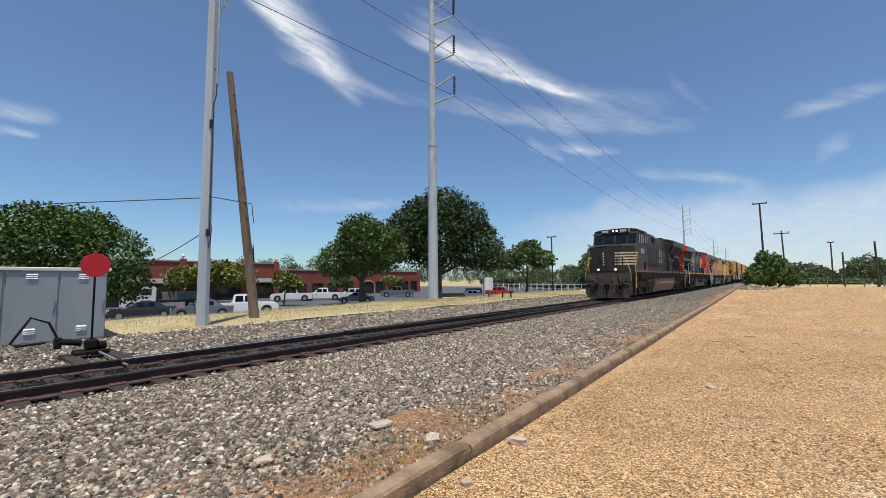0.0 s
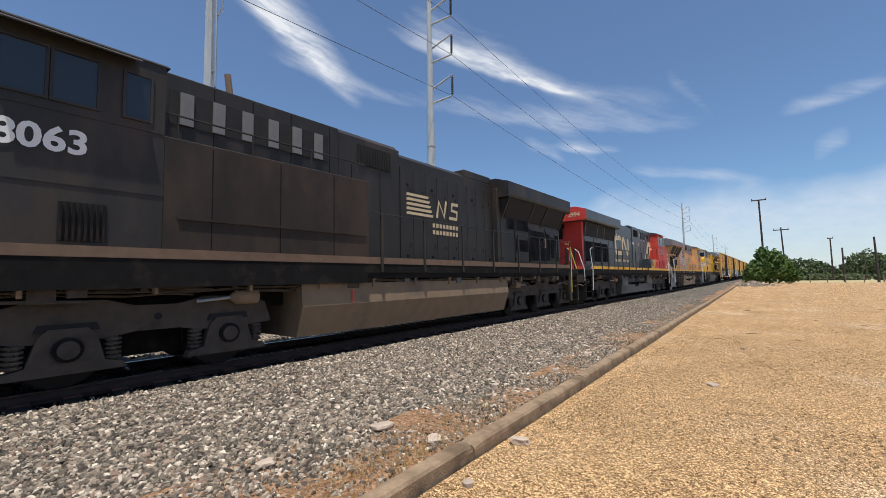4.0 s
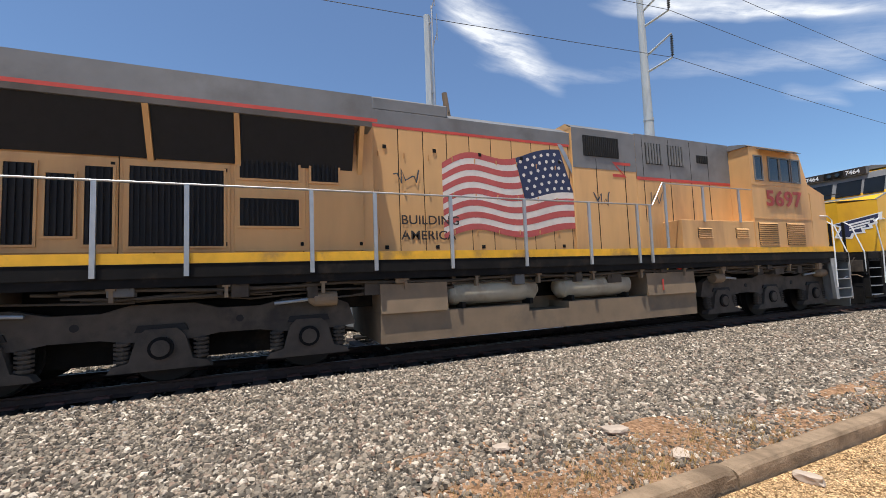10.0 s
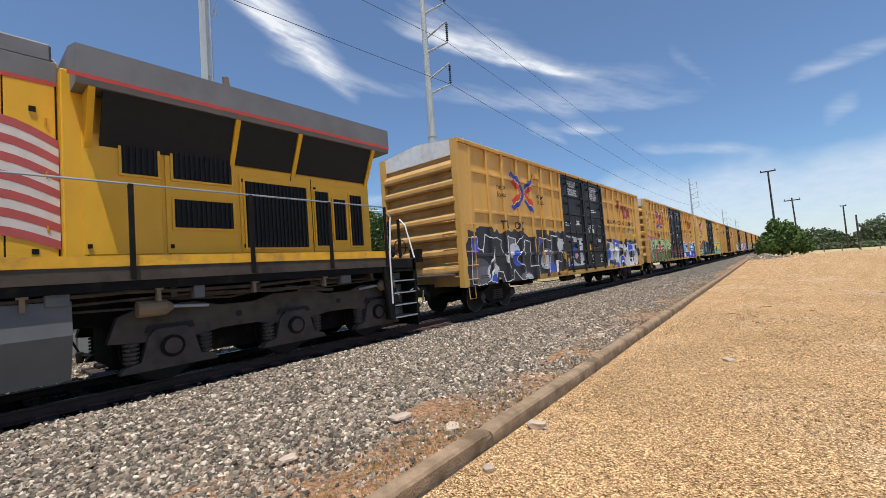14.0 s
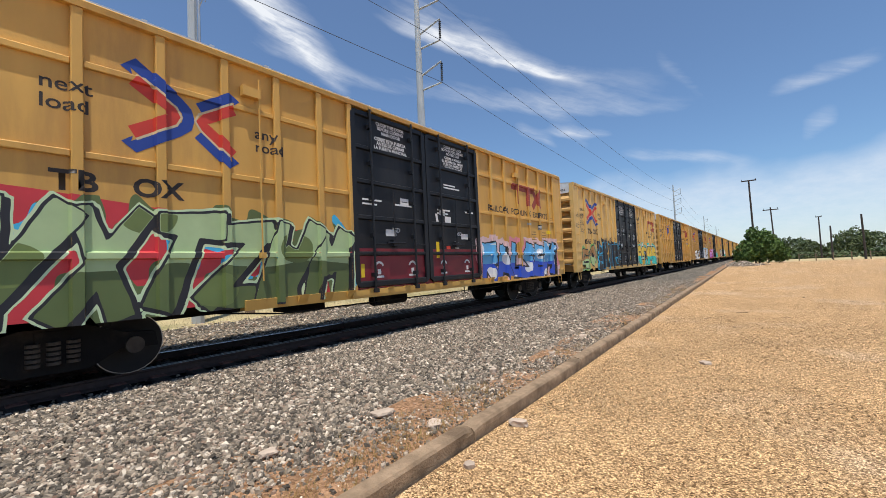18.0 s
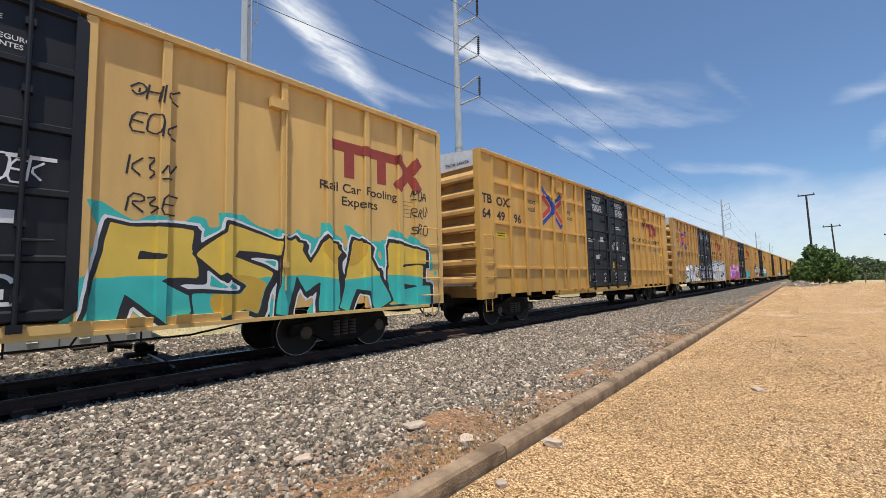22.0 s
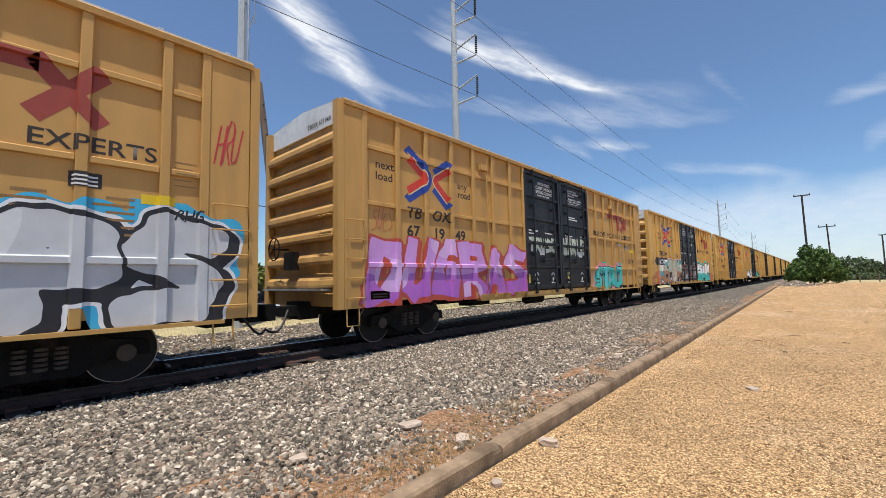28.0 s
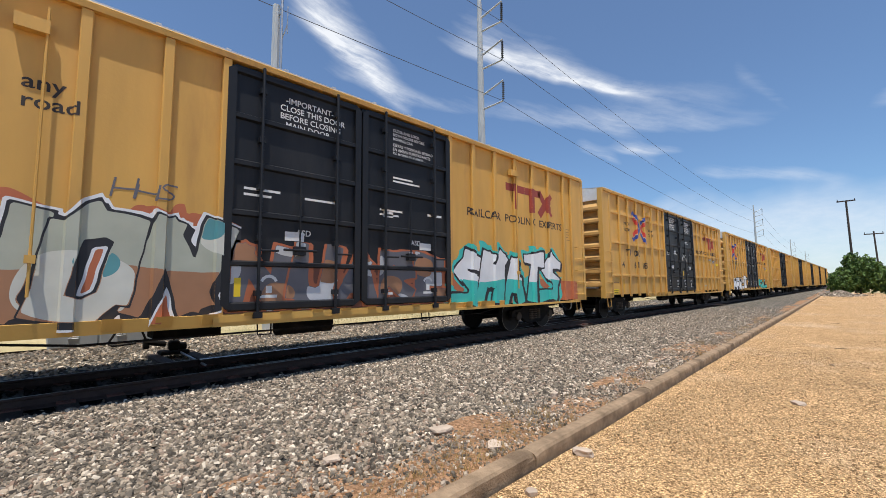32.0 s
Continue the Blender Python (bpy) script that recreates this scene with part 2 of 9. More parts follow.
def rod(bm, a, b, r, n=8, r2=None, caps=True):
    a, b = Vector(a), Vector(b)
    d = b - a
    m = Matrix.Translation((a + b) / 2) @ d.to_track_quat("Z", "Y").to_matrix().to_4x4()
    bmesh.ops.create_cone(bm, cap_ends=caps, segments=n, radius1=r, radius2=r if r2 is None else r2, depth=d.length, matrix=m)
    return bm


def pipe(bm, pts, r, n=6):
    """A round tube through points, in one piece."""
    P = [Vector(p) for p in pts]
    rings = []
    nor = None
    for i, p in enumerate(P):
        d = (P[min(i + 1, len(P) - 1)] - P[max(i - 1, 0)]).normalized()
        if nor is None:
            nor = d.orthogonal().normalized()
        nor = (nor - d * nor.dot(d))
        nor = nor.normalized() if nor.length > 1e-4 else d.orthogonal().normalized()
        bi = d.cross(nor)
        rings.append([bm.verts.new(p + (nor * math.cos(a * 6.2832 / n) + bi * math.sin(a * 6.2832 / n)) * r) for a in range(n)])
    for ra, rb in zip(rings, rings[1:]):
        for a in range(n):
            bm.faces.new((ra[a], ra[(a + 1) % n], rb[(a + 1) % n], rb[a]))
    bm.faces.new(rings[0][::-1])
    bm.faces.new(rings[-1])
    return bm


def prism(bm, outline, axis, a, b):
    """A closed outline in the two other axes, drawn out along axis from a to b."""
    def at(p, q):
        return {"x": (q, p[0], p[1]), "y": (p[0], q, p[1]), "z": (p[0], p[1], q)}[axis]
    va = [bm.verts.new(at(p, a)) for p in outline]
    vb = [bm.verts.new(at(p, b)) for p in outline]
    n = len(outline)
    fs = [bm.faces.new(va), bm.faces.new(vb[::-1])]
    for i in range(n):
        fs.append(bm.faces.new((va[i], vb[i], vb[(i + 1) % n], va[(i + 1) % n])))
    bmesh.ops.recalc_face_normals(bm, faces=fs)
    return bm


def B():
    return bmesh.new()


def part(name, bm, material, parent=None, label="", smooth=False):
    me = bpy.data.meshes.new(name)
    if smooth:
        for f in bm.faces:
            f.smooth = True
    bm.to_mesh(me)
    bm.free()
    me.materials.append(material)
    ob = new(name, me)
    if parent is not None:
        ob.parent = parent
    if label:
        ob["label"] = label
    return ob


def again(ob, parent, x=0, y=0, z=0, rx=0, ry=0, rz=0):
    """Another object on the same mesh, under a parent."""
    o = new(ob.name.split(".")[0], ob.data)
    o.parent = parent
    o.matrix_basis = pose(x, y, z, rx, ry, rz)
    return o


def thing(name, label, category, group="", kind="", m=None):
    ob = new(name)
    ob.empty_display_size = 0.2
    if m is not None:
        ob.matrix_basis = m
    return tagged(ob, label, category, group, kind)


def cloud_mesh(name, verts, faces, material):
    me = bpy.data.meshes.new(name)
    me.from_pydata(verts.tolist() if hasattr(verts, "tolist") else verts, [], faces.tolist() if hasattr(faces, "tolist") else faces)
    me.materials.append(material)
    return new(name, me)


_glyphs = {}


def ready_letters(wanted):
    """Turn strings of the built-in font into meshes of size 1, all at once: (text, weight, letter spacing)."""
    made = []
    for text, bold, spread in wanted:
        cu = bpy.data.curves.new("letters", "FONT")
        cu.body, cu.size, cu.space_character, cu.offset, cu.resolution_u = text, 1.0, spread, bold, 3
        made.append((text, bold, spread, new("letters", cu)))
    dg = bpy.context.evaluated_depsgraph_get()
    for text, bold, spread, tmp in made:
        _glyphs[(text, bold, spread)] = bpy.data.meshes.new_from_object(tmp.evaluated_get(dg))
    for *_, tmp in made:
        bpy.data.objects.remove(tmp)


THIN, MID, FAT = 0.012, 0.03, 0.075
ready_letters([(w, THIN, 1.0) for w in ("BUILDING   AMERICA", "BUILDING", "AMERICA", "next", "load", "any", "road", "RAILCAR  POOLING  EXPERTS", "-IMPORTANT-", "CLOSE THIS DOOR",
                                        "BEFORE CLOSING", "MAIN DOOR", "CLOSE AND LOCK", "BOTH DOORS BEFORE", "MOVING CAR", "CIERRE Y PONGA EL SEGURO", "EN AMBAS PUERTAS ANTES", "DE MOVER EL CARRO", "Rail Car Pooling", "Experts", "ASD", "70K")] + [("BUILDING   AMERICA", 0.0, 1.0)]
              + [(w, MID, 1.0) for w in ("8063", "2994", "5697", "7464", "TB", "OX", "64", "02", "71", "67", "55", "61", "66", "60", "24", "49", "96", "00", "44", "19", "74", "07", "18", "30", "667", "407", "6", "4", "1", "75", "56", "CLOSE THIS DOOR", "BEFORE CLOSING", "MAIN DOOR", "CIERRE ESTA PUERTA", "ANTES DE CERRAR", "LA PUERTA PRINCIPAL", "CLOSE AND LOCK", "BOTH DOORS BEFORE", "MOVING CAR", "CIERRE Y PONGA", "EL SEGURO EN AMBAS", "PUERTAS ANTES DE", "MOVER EL CARRO")]
              + [("TBOX " + w, THIN, 1.0) for w in ("675561", "666024", "644996", "640044", "671949", "667407")])


def flat_letters(text, size, weight, wide=1.0):
    bm = bmesh.new()
    bm.from_mesh(_glyphs[(text, weight, 1.0)])
    for v in bm.verts:
        v.co = (v.co.x * size * wide, v.co.y * size, 0)
    return bm


def letters(text, size, material, parent, m, wide=1.0, weight=0.012, name="lettering", label=""):
    """Letters of the built-in font as a coat of paint; m puts their left foot and turns them."""
    o = part(name, flat_letters(text, size, weight, wide), material, parent, label)
    o.matrix_basis = m @ pose(0, 0, 0.003)
    return tagged(o, kind="stuff") if size < 0.2 else o


XT, ZR = -8.58, 0.20  # the track's middle and the top of its rails

# ---- ground ----
M_LOT = surface("tan_gravel", (0.45, 0.292, 0.158), 0.95, vary=0.24, scale=7, bump=0.25, bump_scale=130, stain=(0.56, 0.42, 0.30), stain_amount=0.75, stain_scale=0.33, spec=0.1)
granular(M_LOT, (75.0, 150.0), [(0, (0.22, 0.18, 0.14)), (0.22, (0.62, 0.58, 0.52)), (0.65, (1.08, 1.08, 1.06)), (1, (1.85, 1.85, 1.8))], 1.0, 0.7, 0.012)
M_BALLAST = surface("ballast_bed", (0.075, 0.069, 0.061), 0.95, vary=0.35, scale=22, bump=0.9, bump_scale=24, spec=0.15, dist=0.03)
granular(M_BALLAST, (16.0,), [(0, (0.5, 0.5, 0.5)), (0.55, (1.8, 1.75, 1.6)), (0.8, (3.0, 2.8, 2.5)), (1, (6.0, 5.6, 5.2))], 1.0, 1.0, 0.05)
M_DIRT = surface("red_brown_dirt", (0.34, 0.20, 0.115), 0.97, vary=0.35, scale=9, bump=0.6, bump_scale=50, spec=0.1)
granular(M_DIRT, (38.0,), [(0, (0.5, 0.45, 0.4)), (0.5, (0.9, 0.88, 0.85)), (1, (1.4, 1.4, 1.4))], 0.9, 0.9, 0.02)
M_GRASS = surface("dry_grass", (0.44, 0.36, 0.20), 0.95, vary=0.25, scale=2.2, bump=0.6, bump_scale=40, stain=(0.20, 0.22, 0.09), stain_amount=0.6, stain_scale=0.35, spec=0.1)
M_ASPHALT = surface("asphalt", (0.085, 0.085, 0.09), 0.9, vary=0.15, scale=3, bump=0.3)
M_KERB = surface("kerb_concrete", (0.315, 0.222, 0.142), 0.92, vary=0.32, scale=11, bump=0.9, bump_scale=55, stain=(0.115, 0.078, 0.05), stain_amount=0.75, stain_scale=1.7, stain_edge=(0.42, 0.66), spec=0.15)
M_RAIL = surface("rusty_rail", (0.06, 0.034, 0.026), 0.75, 0.1, vary=0.3, scale=12, bump=0.2)
M_RAILTOP = surface("dull_rail_head", (0.11, 0.095, 0.085), 0.42, 0.8, vary=0.2, bump=0.05)
M_BLADE = surface("polished_blade", (0.75, 0.75, 0.76), 0.35, 1.0, vary=0.06, bump=0.04)
M_PLATE = surface("rusty_tie_plate", (0.13, 0.055, 0.04), 0.8, 0.1, vary=0.3, scale=14, bump=0.3)
M_TIE = surface("weathered_tie", (0.045, 0.030, 0.022), 0.95, vary=0.35, scale=18, bump=0.7, bump_scale=60, by_object=0.25)


def sheet(name, xs, ys, zf, material, label, category="ground"):
    """A strip of ground as a grid, with its height from zf(x, y)."""
    V, F = [], []
    for y in ys:
        for x in xs:
            xx = x(y) if callable(x) else x
            V.append((xx, y, zf(xx, y)))
    n = len(xs)
    for j in range(len(ys) - 1):
        for i in range(n - 1):
            F.append((j * n + i, j * n + i + 1, (j + 1) * n + i + 1, (j + 1) * n + i))
    return tagged(cloud_mesh(name, V, F, material), label, category, kind="structure")


def kerb_x(y):
    return -2.09 - 0.024 * y


def dirt_x(y):
    k = 0.75 if y < 6 else max(0.28, 0.75 - 0.035 * (y - 6))
    return kerb_x(y) - k - 0.45 * k * math.sin(y * 0.55 + 0.8) - 0.35 * k * noise.noise(Vector((y * 0.45, 3.1, 0))) - 0.2 * k * noise.noise(Vector((y * 1.7, 7.1, 0)))


def lump(x, y, s, a):
    return a * (noise.noise(Vector((x * s, y * s, 0.3))) )


YS = sorted({round(-60 + i * 2.5, 2) for i in range(21)} | {round(-8 + i * 0.4, 2) for i in range(120)} | {40 + i * 5 for i in range(40)})
sheet("ground", [-2500, -300, -120, -72, -26, -3, 60, 300, 2500], [-1200, -200, -60, 0, 40, 86, 140, 260, 600, 2500], lambda x, y: -1.56 if x < -20 else (-1.56 if y < 80 else -0.2), M_GRASS, "dry grassland running out to the horizon")
YS_FAR = [-400, -150] + YS + [260, 320, 420, 700, 1400]
sheet("gravel_lot", [lambda y: kerb_x(y) + 0.02, -1.0, 0.5, 2.5, 5, 9, 16, 30, 60, 200, 900], [-400, -150] + [y for y in YS if y <= 85],
      lambda x, y: lump(x, y, 0.4, 0.02), M_LOT, "tan crushed-gravel lot with pale worn patches")
sheet("dirt_strip", [lambda y: dirt_x(y) - 0.5, dirt_x, lambda y: kerb_x(y) - 0.45, lambda y: kerb_x(y) - 0.18], YS,
      lambda x, y: 0.035 + lump(x, y, 1.3, 0.03), M_DIRT, "red-brown dirt strip along the kerb")


def bed(x, y):
    d = abs(x - XT)
    h = -0.012 if d < 1.25 else 0.045 if d < 2.2 else 0.03
    return h + lump(x, y, 0.9, 0.03) * min(1, max(0.2, d - 0.9))


sheet("ballast_bed", [-15.0, -13.6, -12.4, -11.2, -10.4, -9.6, -8.6, -7.6, -6.8, -6, -5.2, -4.4, -3.7, lambda y: dirt_x(y) + 0.1], YS, bed, M_BALLAST,
      "bed of crushed grey and tan ballast stone")
# near-black strip: the shade under the train is put into its colour
M_SHADEBED = surface("oil_stained_bed", (0.014, 0.012, 0.010), 0.95, vary=0.4, scale=14, bump=0.9, bump_scale=30, spec=0.2, dist=0.03)
sheet("track_bed", [XT - 1.42, XT - 1.0, XT - 0.4, XT + 0.4, XT + 1.0, XT + 1.36], YS_FAR, lambda x, y: bed(x, y) + (0.006 if y < 230 else 0.02), M_SHADEBED, "dark bed between and beside the rails, coloured with train shade")
sheet("grass_verge", [-27, -24, -21.5, -19, -16.5, -15.6, -14.7], YS_FAR,
      lambda x, y: 0.02 + lump(x, y, 0.25, 0.09) - 1.43 * max(0, (-20.5 - x) / 6.5) + 0.18 * math.exp(-((x + 18) / 2.5) ** 2), M_GRASS, "dry straw-coloured grass verge beyond the track")
sheet("parking_lot", [-120, -72, -55, -40, -30, -24.5], [-150, -60, 0, 20, 40, 60, 90, 140], lambda x, y: -1.45, M_ASPHALT, "worn grey asphalt parking lot", "pavement")


def build_kerb():
    k = thing("kerb", "weathered tan concrete kerb beside the gravel lot", "kerb", kind="structure")
    y = -6.0
    i = 0
    rnd = random.Random(4)
    while y < 63:
        n = 3.05
        bm = B()
        prof = [(-0.19, -0.15), (0.0, -0.15), (-0.008, 0.07), (-0.014, 0.108), (-0.034, 0.130), (-0.10, 0.134), (-0.160, 0.129), (-0.183, 0.112), (-0.187, 0.06)]
        rings = []
        for j in range(25):
            yy = 0.004 + (n - 0.012) * j / 24
            chip = 0.03 if j in (0, 24) else 0.0
            ring = []
            for px, pz in prof:
                q = noise.noise(Vector((yy * 3.1 + y, px * 9, pz * 9))) + 0.6 * noise.noise(Vector((yy * 9.0 + y, px * 20, pz * 20)))
                wear = 0.0 if pz < 0 else 0.007 * q
                ring.append(bm.verts.new((px + wear, yy, pz + wear * 0.9 - (chip * rnd.uniform(0.1, 0.8) if pz > 0.1 else 0))))
            rings.append(ring)
        m = len(prof)
        fs = [bm.faces.new((ra[q], ra[(q + 1) % m], rc[(q + 1) % m], rc[q])) for ra, rc in zip(rings, rings[1:]) for q in range(m)]
        fs += [bm.faces.new(rings[0]), bm.faces.new(rings[-1][::-1])]
        bmesh.ops.recalc_face_normals(bm, faces=fs)
        o = part("kerb_stone", bm, M_KERB, k)
        x0, x1 = kerb_x(y), kerb_x(y + n)
        o.matrix_basis = pose(x0 + rnd.uniform(-0.006, 0.006), y, rnd.uniform(-0.006, 0.006), 0, 0, math.degrees(math.atan2(x0 - x1, n)))
        y += n
    return k


build_kerb()


def rail(name, pts, parent, head=None, label="dull worn running surface"):
    """A T-section rail along points of the plan, its head at ZR."""
    prof = [(-0.07, -0.17), (0.07, -0.17), (0.07, -0.155), (0.012, -0.125), (0.012, -0.045), (0.036, -0.03), (0.036, -0.002), (-0.036, -0.002), (-0.036, -0.03), (-0.012, -0.045), (-0.012, -0.125), (-0.07, -0.155)]
    bm, bt = B(), B()
    for b, pr in ((bm, prof), (bt, [(-0.03, -0.004), (0.03, -0.004), (0.026, 0.0), (-0.026, 0.0)])):
        rings = [[b.verts.new((x + p[0], y, ZR + p[1])) for p in pr] for x, y in pts]
        n = len(pr)
        fs = [b.faces.new((va[i], va[(i + 1) % n], vb[(i + 1) % n], vb[i])) for va, vb in zip(rings, rings[1:]) for i in range(n)]
        fs += [b.faces.new(rings[0]), b.faces.new(rings[-1][::-1])]
        bmesh.ops.recalc_face_normals(b, faces=fs)
    r = part(name, bm, M_RAIL, parent)
    t = part("rail_head", bt, head or M_RAILTOP, r, label)
    return r


def build_track():
    t = thing("railway_track", "railway track of rusty rails on weathered timber ties", "railway track")
    for s in (-0.755, 0.755):
        rail("rail", [(XT + s, y) for y in (-160, -20, 10, 60, 200, 420)], t)
    # switch: stock rail and point blades of the diverging road, on the inside of the main rails
    rail("point_blade", [(XT - 0.69, 2.3), (XT - 0.66, 4.6), (XT - 0.62, 7.2)], t, M_BLADE, "bright polished blade top")
    rail("closure_rail", [(XT - 0.615, 7.3), (XT - 0.50, 10.0), (XT - 0.36, 13), (XT - 0.15, 17), (XT + 0.1, 22)], t)
    rail("closure_rail", [(XT + 0.66, 2.3), (XT + 0.62, 6.0), (XT + 0.52, 10), (XT + 0.42, 14), (XT + 0.2, 20)], t)
    bm = B()
    box(bm, -1.3, 1.3, -0.115, 0.115, -0.16, 0.0, 0.012)
    first = None
    rnd = random.Random(9)
    y = -14.0
    while y < 62:
        if first is None:
            first = part("tie", bm, M_TIE, t)
            o = first
        else:
            o = again(first, t)
        wide = 1.0 if not (0 < y < 16) else 1.06
        o.matrix_basis = pose(XT + rnd.uniform(-0.04, 0.05), y, ZR - 0.142 + rnd.uniform(-0.012, 0.008), 0, 0, rnd.uniform(-1.2, 1.2))
        y += 0.53
    bm = B()
    box(bm, -0.14, 0.14, -0.10, 0.10, -0.015, 0.022, 0.004)
    for sx in (-0.05, 0.05):
        box(bm, sx * 1.6 - 0.012, sx * 1.6 + 0.012, -0.05, -0.025, 0, 0.03)
        box(bm, sx * 1.6 - 0.012, sx * 1.6 + 0.012, 0.025, 0.05, 0, 0.03)
    plate = None
    y = -8.17
    while y < 30:
        for s in (-0.755, 0.755):
            if plate is None:
                plate = o = part("tie_plate", bm, M_PLATE, t)
            else:
                o = again(plate, t)
            o.matrix_basis = pose(XT + s, y, ZR - 0.142)
        y += 0.53
    return t


build_track()


def scatter_stones(name, n, region, size, material, label, seed, zf):
    """Crushed stones strewn over a region as one mesh of small angular lumps."""
    rs = np.random.RandomState(seed)
    base = np.array([(-1, -1, -1), (1, -1, -1), (1, 1, -1), (-1, 1, -1), (-0.62, -0.58, 1), (0.66, -0.6, 0.85), (0.55, 0.66, 1), (-0.66, 0.58, 0.8)], float)
    quads = np.array([(4, 5, 6, 7), (0, 1, 5, 4), (1, 2, 6, 5), (2, 3, 7, 6), (3, 0, 4, 7)])
    P = region(rs, n)
    n = len(P)
    V = base[None] * (1 + rs.uniform(-0.28, 0.28, (n, 8, 3)))
    s = size * np.exp(rs.normal(0, 0.32, n))
    s = np.minimum(s, size * 1.9)
    V *= s[:, None, None] * np.stack([rs.uniform(0.7, 1.3, n), rs.uniform(0.55, 1.0, n), rs.uniform(0.35, 0.75, n)], 1)[:, None, :]
    A = rs.uniform(0, 6.283, n)
    tx, ty = rs.normal(0, 0.3, n), rs.normal(0, 0.3, n)
    ca, sa = np.cos(A), np.sin(A)
    X, Y, Z = V[..., 0].copy(), V[..., 1].copy(), V[..., 2].copy()
    Z += tx[:, None] * X + ty[:, None] * Y
    V[..., 0], V[..., 1], V[..., 2] = ca[:, None] * X - sa[:, None] * Y, sa[:, None] * X + ca[:, None] * Y, Z
    zz = np.array([zf(p[0], p[1]) for p in P])
    V += np.stack([P[:, 0], P[:, 1], zz + s * 0.3], 1)[:, None, :]
    Fc = (quads[None] + (np.arange(n) * 8)[:, None, None]).reshape(-1, 4)
    ob = cloud_mesh(name, V.reshape(-1, 3), Fc, material)
    return tagged(ob, label, "stones", kind="stuff")


# stones between the rails, their base colour darkened to carry the train's shade
M_SHADESTONE = surface("oily_stone", (0.026, 0.022, 0.019), 0.9, vary=0.2, scale=30, bump=0.3, bump_scale=120, spec=0.3)
island_mix(M_SHADESTONE, (0.4, 0.4, 0.4), (1.5, 1.45, 1.4))
M_STONE = surface("crushed_stone", (0.595, 0.525, 0.442), 0.9, vary=0.12, scale=30, bump=0.3, bump_scale=120, spec=0.25)
ramp = island_mix(M_STONE, (0.13, 0.12, 0.11), (1.25, 1.2, 1.12))
for pos, c in ((0.28, (0.25, 0.238, 0.222)), (0.52, (0.44, 0.405, 0.355)), (0.72, (0.66, 0.60, 0.53)), (0.8, (0.42, 0.31, 0.26)), (0.88, (0.80, 0.76, 0.70))):
    e = ramp.color_ramp.elements.new(pos)
    e.color = (*c, 1)


def near_bed(rs, n):
    # denser where the camera stands close
    y = -9 + 45 * rs.beta(1.25, 3.0, n)
    x = rs.uniform(-7.9, -2.6, n)
    keep = np.array([x[i] < dirt_x(y[i]) + 0.25 * rs.normal() for i in range(n)])
    keep &= ~((np.abs(x - XT) < 1.28) & (rs.uniform(0, 1, n) < 0.97))
    return np.stack([x, y], 1)[keep]


def far_bed(rs, n):
    y = -8 + 50 * rs.beta(1.2, 2.0, n)
    x = rs.uniform(-15.0, -9.35, n)
    return np.stack([x, y], 1)


def inner_bed(rs, n):
    y = -8 + 40 * rs.beta(1.2, 2.0, n)
    return np.stack([XT + rs.uniform(-0.66, 0.66, n), y], 1)


scatter_stones("ballast_stones", 165000, near_bed, 0.0185, M_STONE, "loose crushed grey and tan ballast stones", 3, bed)
scatter_stones("ballast_stones", 22000, far_bed, 0.028, M_STONE, "loose crushed ballast stones beyond the track", 5, bed)
scatter_stones("ballast_stones", 6000, inner_bed, 0.022, M_SHADESTONE, "ballast stones between the rails, darkened with train shade", 6, lambda x, y: 0.04)

# ---- locomotives ----
M_BLACK = surface("black_paint", (0.025, 0.0225, 0.0205), 0.5, vary=0.3, scale=4, bump=0.08, spec=0.36, stain=(0.075, 0.052, 0.036), stain_amount=0.55, stain_scale=0.9, streaky=3)
M_DUSTBLACK = surface("dusty_black_paint", (0.024, 0.019, 0.016), 0.65, vary=0.35, scale=3, bump=0.08, spec=0.3, stain=(0.085, 0.055, 0.036), stain_amount=0.6, stain_scale=0.6, stain_edge=(0.38, 0.66), streaky=2)
M_UNDER = surface("grimy_underframe", (0.010, 0.009, 0.0085), 0.85, spec=0.2, vary=0.4, scale=6, bump=0.3, stain=(0.05, 0.036, 0.026), stain_amount=0.5, stain_scale=2.0)
M_TRUCK = surface("dusty_truck_frame", (0.082, 0.065, 0.051), 0.85, spec=0.25, vary=0.35, scale=5, bump=0.3, stain=(0.03, 0.027, 0.025), stain_amount=0.7, stain_scale=1.6)
M_WHEEL = surface("wheel_steel", (0.014, 0.012, 0.011), 0.7, 0.2, vary=0.3, bump=0.15)
M_TYRE = surface("bright_wheel_rim", (0.35, 0.34, 0.33), 0.35, 1.0, vary=0.1, bump=0.05)
M_SCREEN = surface("black_screen", (0.010, 0.010, 0.011), 0.8, vary=0.3, scale=60, bump=0.4, bump_scale=220)
M_CNGREY = surface("dark_grey_paint", (0.044, 0.056, 0.070), 0.4, vary=0.22, scale=3, bump=0.06, stain=(0.12, 0.105, 0.09), stain_amount=0.35, stain_scale=0.7, streaky=4)
M_RED = surface("faded_red_paint", (0.60, 0.045, 0.03), 0.5, vary=0.16, scale=3, bump=0.05, stain=(0.62, 0.16, 0.12), stain_amount=0.5, stain_scale=0.6)
M_CREAM = surface("cream_paint", (0.66, 0.53, 0.32), 0.55, vary=0.12, bump=0.05, stain=(0.4, 0.25, 0.14), stain_amount=0.35, stain_scale=1.3, streaky=4)
M_OCHRE = surface("dirty_ochre_paint", (0.55, 0.29, 0.09), 0.6, vary=0.2, bump=0.05)
